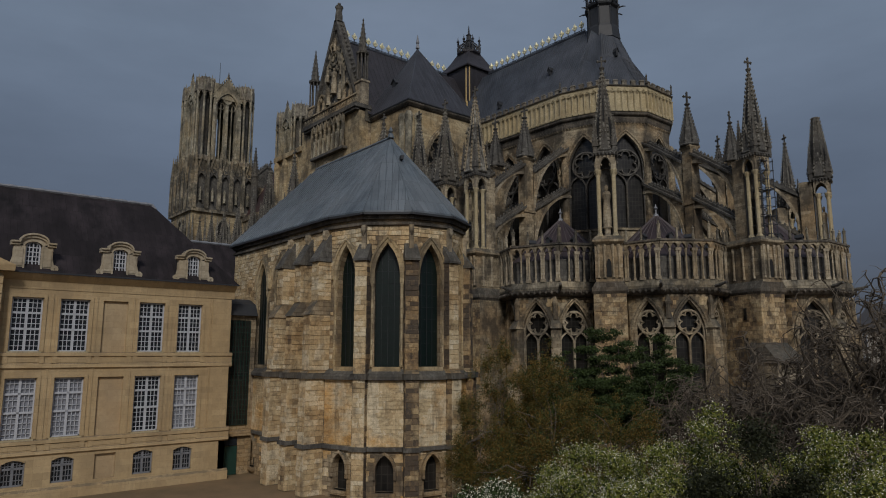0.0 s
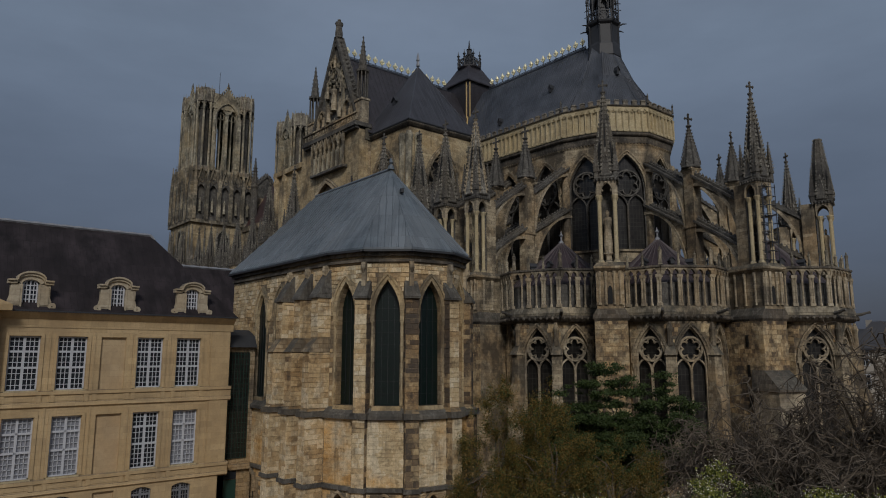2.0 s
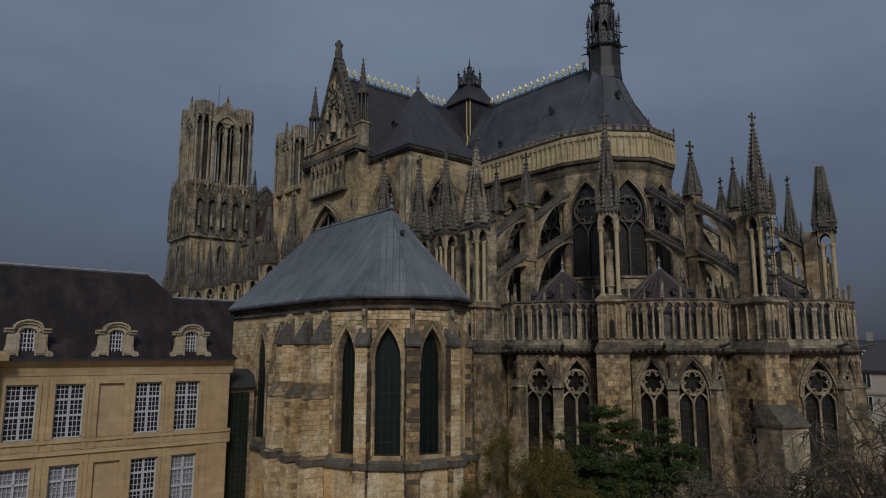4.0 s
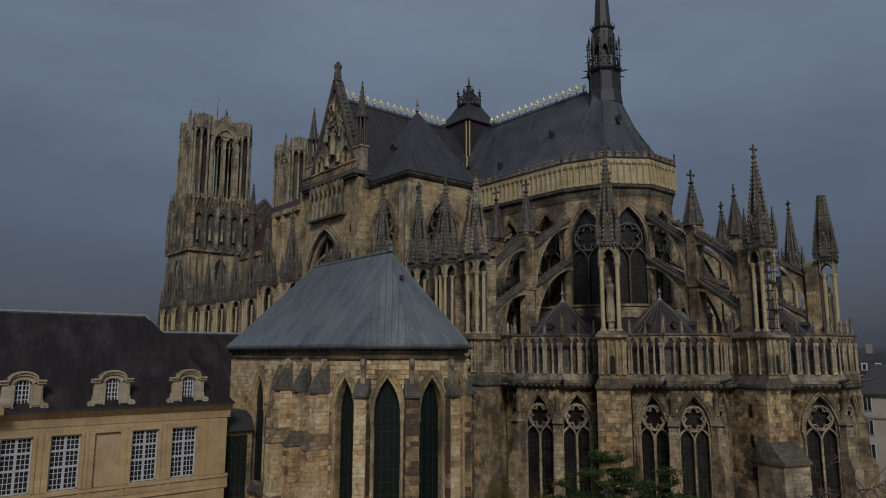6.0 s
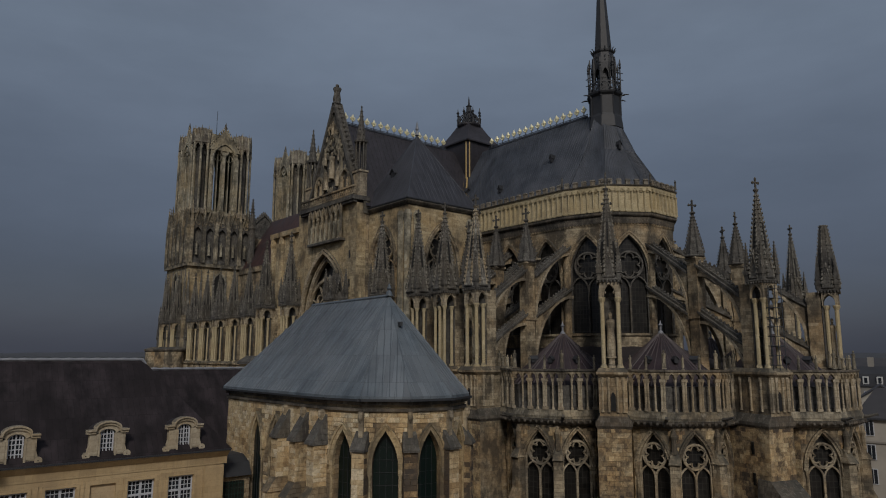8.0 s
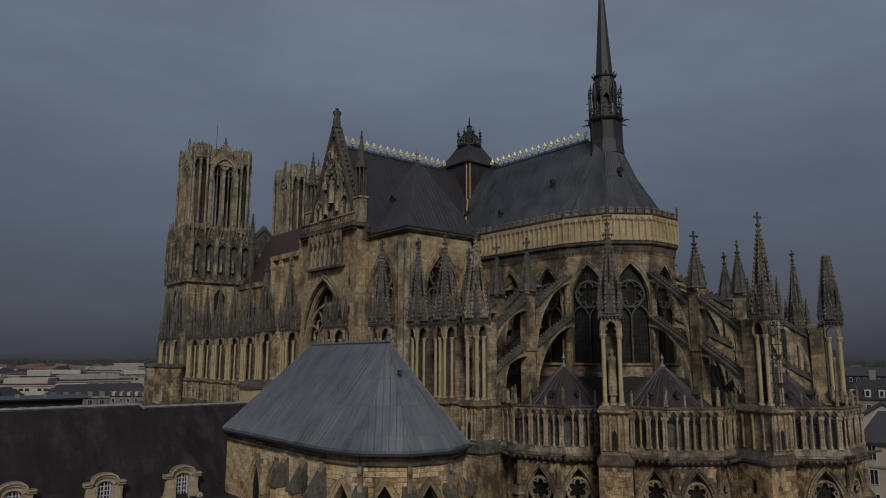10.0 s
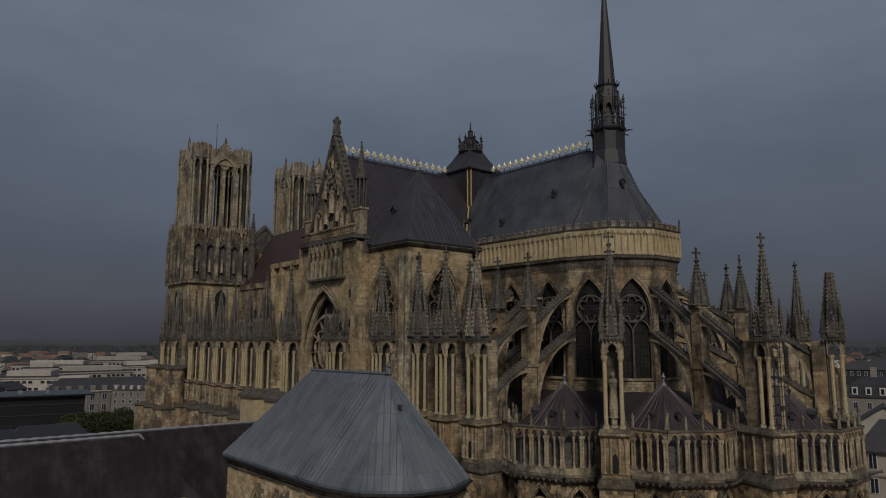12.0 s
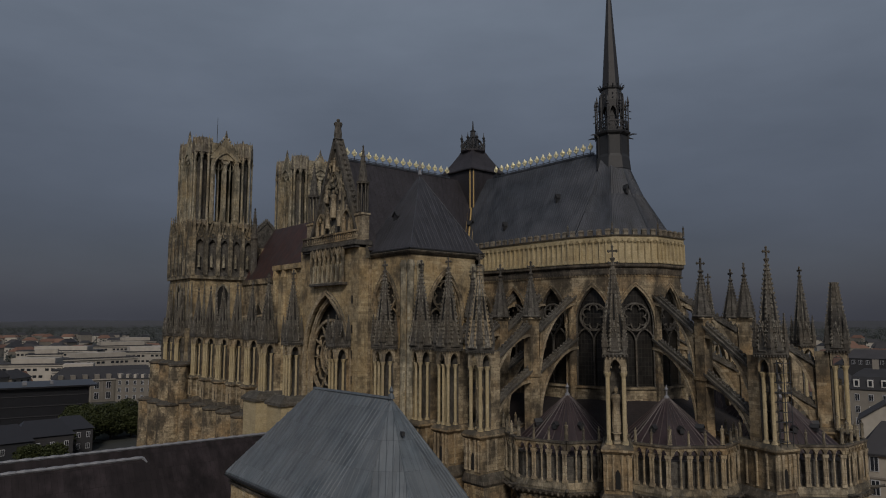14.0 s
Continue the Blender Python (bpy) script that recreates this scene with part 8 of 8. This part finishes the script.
# west, past the towers: a dark modern block, small slate houses, a pale palace front, white flat blocks
x, y, tn = facing(172.6, 268)
db = town_house(x, y, 46, 22, 11.6, 0.5, tn, M_TDARK, M_TDARK, False, "dark_modern_block", "dark glass-clad modern block with a flat roof")
part("roof_slab", MB().box(-24.5, 25.5, -12.5, 12.5, 12.1, 12.6), M_TDARK, db, m=WORLD[db])
for k in range(16):
    part("mullion", MB().box(-22.9 + k * 3.05, -22.7 + k * 3.05, -11.12, -10.98, 0, 11.6), M_TDARK, db, m=WORLD[db])
for k in range(3):
    part("floor_edge", MB().box(-23, 23, -11.2, -10.98, 3.0 + 3.2 * k, 3.25 + 3.2 * k), M_TROOF, db, m=WORLD[db])
for k in range(5):
    part("roof_unit", MB().box(-20 + 8 * k, -17.5 + 7.6 * k, -4 + k % 3, 0, 12.6, 13.6), M_ZINC, db, m=WORLD[db])
for bx, dd, w, h, rh in ((173.6, 186, 16, 6.4, 3.6), (170.4, 192, 12, 6.6, 3.4), (175.5, 205, 12, 6.0, 3.2), (168.6, 205, 9, 6.0, 3.0)):
    x, y, tn = facing(bx, dd)
    hh = town_house(x, y, w, 9, h, rh, tn + 12, M_TROOF, M_TDARK, False, "small_slate_house", "small dark slate-hung house near the towers")
    windows_on(hh, w, 9, 2, 4, 0.9, 2.9, None, (0.45, 1.4))
x, y, tn = facing(166.4, 330)
pf = town_house(x, y, 40, 16, 9.4, 5.0, tn + 8, M_TWALL, M_TROOF, False, "pale_palace_front", "pale stone front with tall windows and a dark roof")
windows_on(pf, 40, 16, 2, 9, 1.2, 4.3, None, (0.9, 2.8))
for k in range(10):
    part("pilaster", MB().box(-20 + k * 4.42 - 0.3, -20 + k * 4.42 + 0.3, -8.3, -7.9, 0, 9.4), M_TWALL, pf, m=WORLD[pf])
for k in range(9):
    part("dormer", MB().box(-20 + 4.44 * (k + 0.5) - 0.9, -20 + 4.44 * (k + 0.5) + 0.9, -8.2, -5.0, 9.6, 11.4), M_TWALL, pf, m=WORLD[pf])
part("cornice", MB().box(-20.5, 20.5, -8.6, -7.9, 9.0, 9.5), M_TWHITE, pf, m=WORLD[pf])
x, y, tn = facing(163.4, 322)
pf = town_house(x, y, 22, 14, 9.6, 3.4, tn - 22, M_TWALL, M_TROOF, False, "pale_palace_front", "pale stone front with tall windows and a dark roof")
windows_on(pf, 22, 14, 3, 7, 1.0, 3.0, None, (0.6, 1.7))
for k in range(7):
    part("dormer", MB().box(-11 + 3.14 * (k + 0.5) - 0.6, -11 + 3.14 * (k + 0.5) + 0.6, -7.2, -4.6, 9.8, 11.4), M_TWHITE, pf, m=WORLD[pf])
for bx, dd, w, h in ((171.0, 400, 30, 12.0), (167.2, 440, 42, 12.5), (163.6, 480, 38, 14), (169.4, 530, 50, 13.5), (165.6, 570, 46, 15), (162.0, 540, 36, 13), (168.3, 385, 20, 9.5), (164.6, 620, 30, 17), (170.4, 480, 18, 13.5)):
    x, y, tn = facing(bx, dd)
    fb = town_house(x, y, w, 16, h, 0.7, tn + 22 * math.sin(bx * 7.3), M_TWHITE, M_TROOF, False, "white_flat_block", "long white flat-roofed block in the town")
    part("upper_storey", MB().box(-w * 0.3, w * 0.36, -5.5, 6, h + 0.7, h + 3.2), M_TWHITE, fb, m=WORLD[fb])
    for f in range(3):
        nn = int(w / 2.6)
        for s in range(nn):
            if (s * 7 + f * 3 + int(bx)) % 5:
                place("window", once("block_window", lambda: MB().box(-0.85, 0.85, -0.12, 0.1, 0, 1.2).mesh("window", M_PANE)), fb, WORLD[fb] @ Matrix.Translation((-w / 2 + (s + 0.5) * w / nn, -8.0, h - 2.8 - 3.3 * f)))
    part("cornice", MB().box(-w / 2 - 0.4, w / 2 + 0.4, -8.5, -7.9, h - 0.6, h), M_TWHITE, fb, m=WORLD[fb])
rt = random.Random(42)
for i in range(150):
    dist = 300 + 1100 * rt.random() ** 1.3
    b_ = rt.uniform(159, 181) if i % 3 else rt.uniform(103, 113.5)
    if dist < 560 and 161 < b_ < 172:
        dist += 300
    x, y, tn = facing(b_, dist)
    w, d, h = rt.uniform(10, 24), rt.uniform(8, 13), rt.uniform(6, 12)
    red = rt.random() < 0.4
    town_house(x, y, w, d, h, rt.uniform(2.6, 4.8), tn + rt.uniform(-50, 50), M_TWHITE if rt.random() < 0.3 else M_TWALL, M_TTILE if red else M_TROOF, dist < 650, "town_house", "distant town house with a red tiled roof" if red else "distant town house with a grey roof")

# street trees and far woods
rngf = np.random.default_rng(5)


def clump(cx, cy, s, n):
    v = rngf.normal(size=(n, 3))
    v /= np.linalg.norm(v, axis=1, keepdims=True)
    v *= (0.55 + 0.45 * rngf.random((n, 1)))
    return np.array([cx, cy, s * 0.85]) + v * np.array([s, s, s * 0.9])


for bx, dd, s in ((166.8, 236, 5.2), (165.2, 242, 5.6), (168.4, 246, 4.6), (163.8, 230, 4.6), (167.4, 214, 5.6), (165.9, 220, 6.0), (164.5, 222, 5.6), (168.8, 204, 4.4), (170.2, 176, 4.4), (174.8, 172, 4.8), (110.0, 150, 4.6), (107.2, 152, 5.2)):
    x, y, _ = facing(bx, dd)
    st = thing("street_tree", x, y, 0, "dark green street tree among the houses", "tree", "street trees")
    part("trunk", MB().tube([(x, y, 0), (x, y, s * 0.9)], [0.3, 0.2], 6), M_BARK, st)
    pts = np.concatenate([clump(x + rngf.normal() * s * 0.5, y + rngf.normal() * s * 0.5, s * 0.62, 1500) + np.array([0, 0, rngf.uniform(0.2, 1.0) * s * 0.6]) for _ in range(6)])
    place("crown", leaves_mesh("crown", M_STREET, pts, 0.3, rngf), st)
pts = []
for i in range(1500):
    b_ = rngf.uniform(156, 182) if rngf.random() < 0.65 else rngf.uniform(100, 116)
    dd = 420 + 2900 * rngf.random() ** 0.9
    x, y, _ = facing(b_, dd)
    pts.append(clump(x, y, rngf.uniform(3.0, 6.0) * (1 + dd / 2500), 40))
# haze over the far trees is in their leaf colour
wood = new("far_trees", leaves_mesh("far_trees", M_FAR, np.concatenate(pts), 1.2, rngf))
tagged(wood, "far trees between the houses, greyed with painted haze", "trees", kind="stuff")


# low hills and outskirts on the horizon, haze painted into their grey
rh = random.Random(9)
hl = MB()
NH = 240
top_ = [38.0 + 7 * math.sin(i * 0.21) + 4 * math.sin(i * 0.57 + 1) + rh.uniform(-2, 4) for i in range(NH)]
for i in range(NH):
    a, b = 2 * math.pi * i / NH, 2 * math.pi * (i + 1) / NH
    p, q = (3900 * math.cos(a), 3900 * math.sin(a)), (3900 * math.cos(b), 3900 * math.sin(b))
    za, zb = top_[i], top_[(i + 1) % NH]
    hl.add([(*p, -1), (*q, -1), (*q, zb), (*p, za), (p[0] * 1.06, p[1] * 1.06, -1), (q[0] * 1.06, q[1] * 1.06, -1)], [(0, 1, 2, 3), (3, 2, 5, 4)])
alone("far_hills", hl, M_HILL, "low wooded hills on the horizon in painted grey haze", "backdrop", kind="structure")
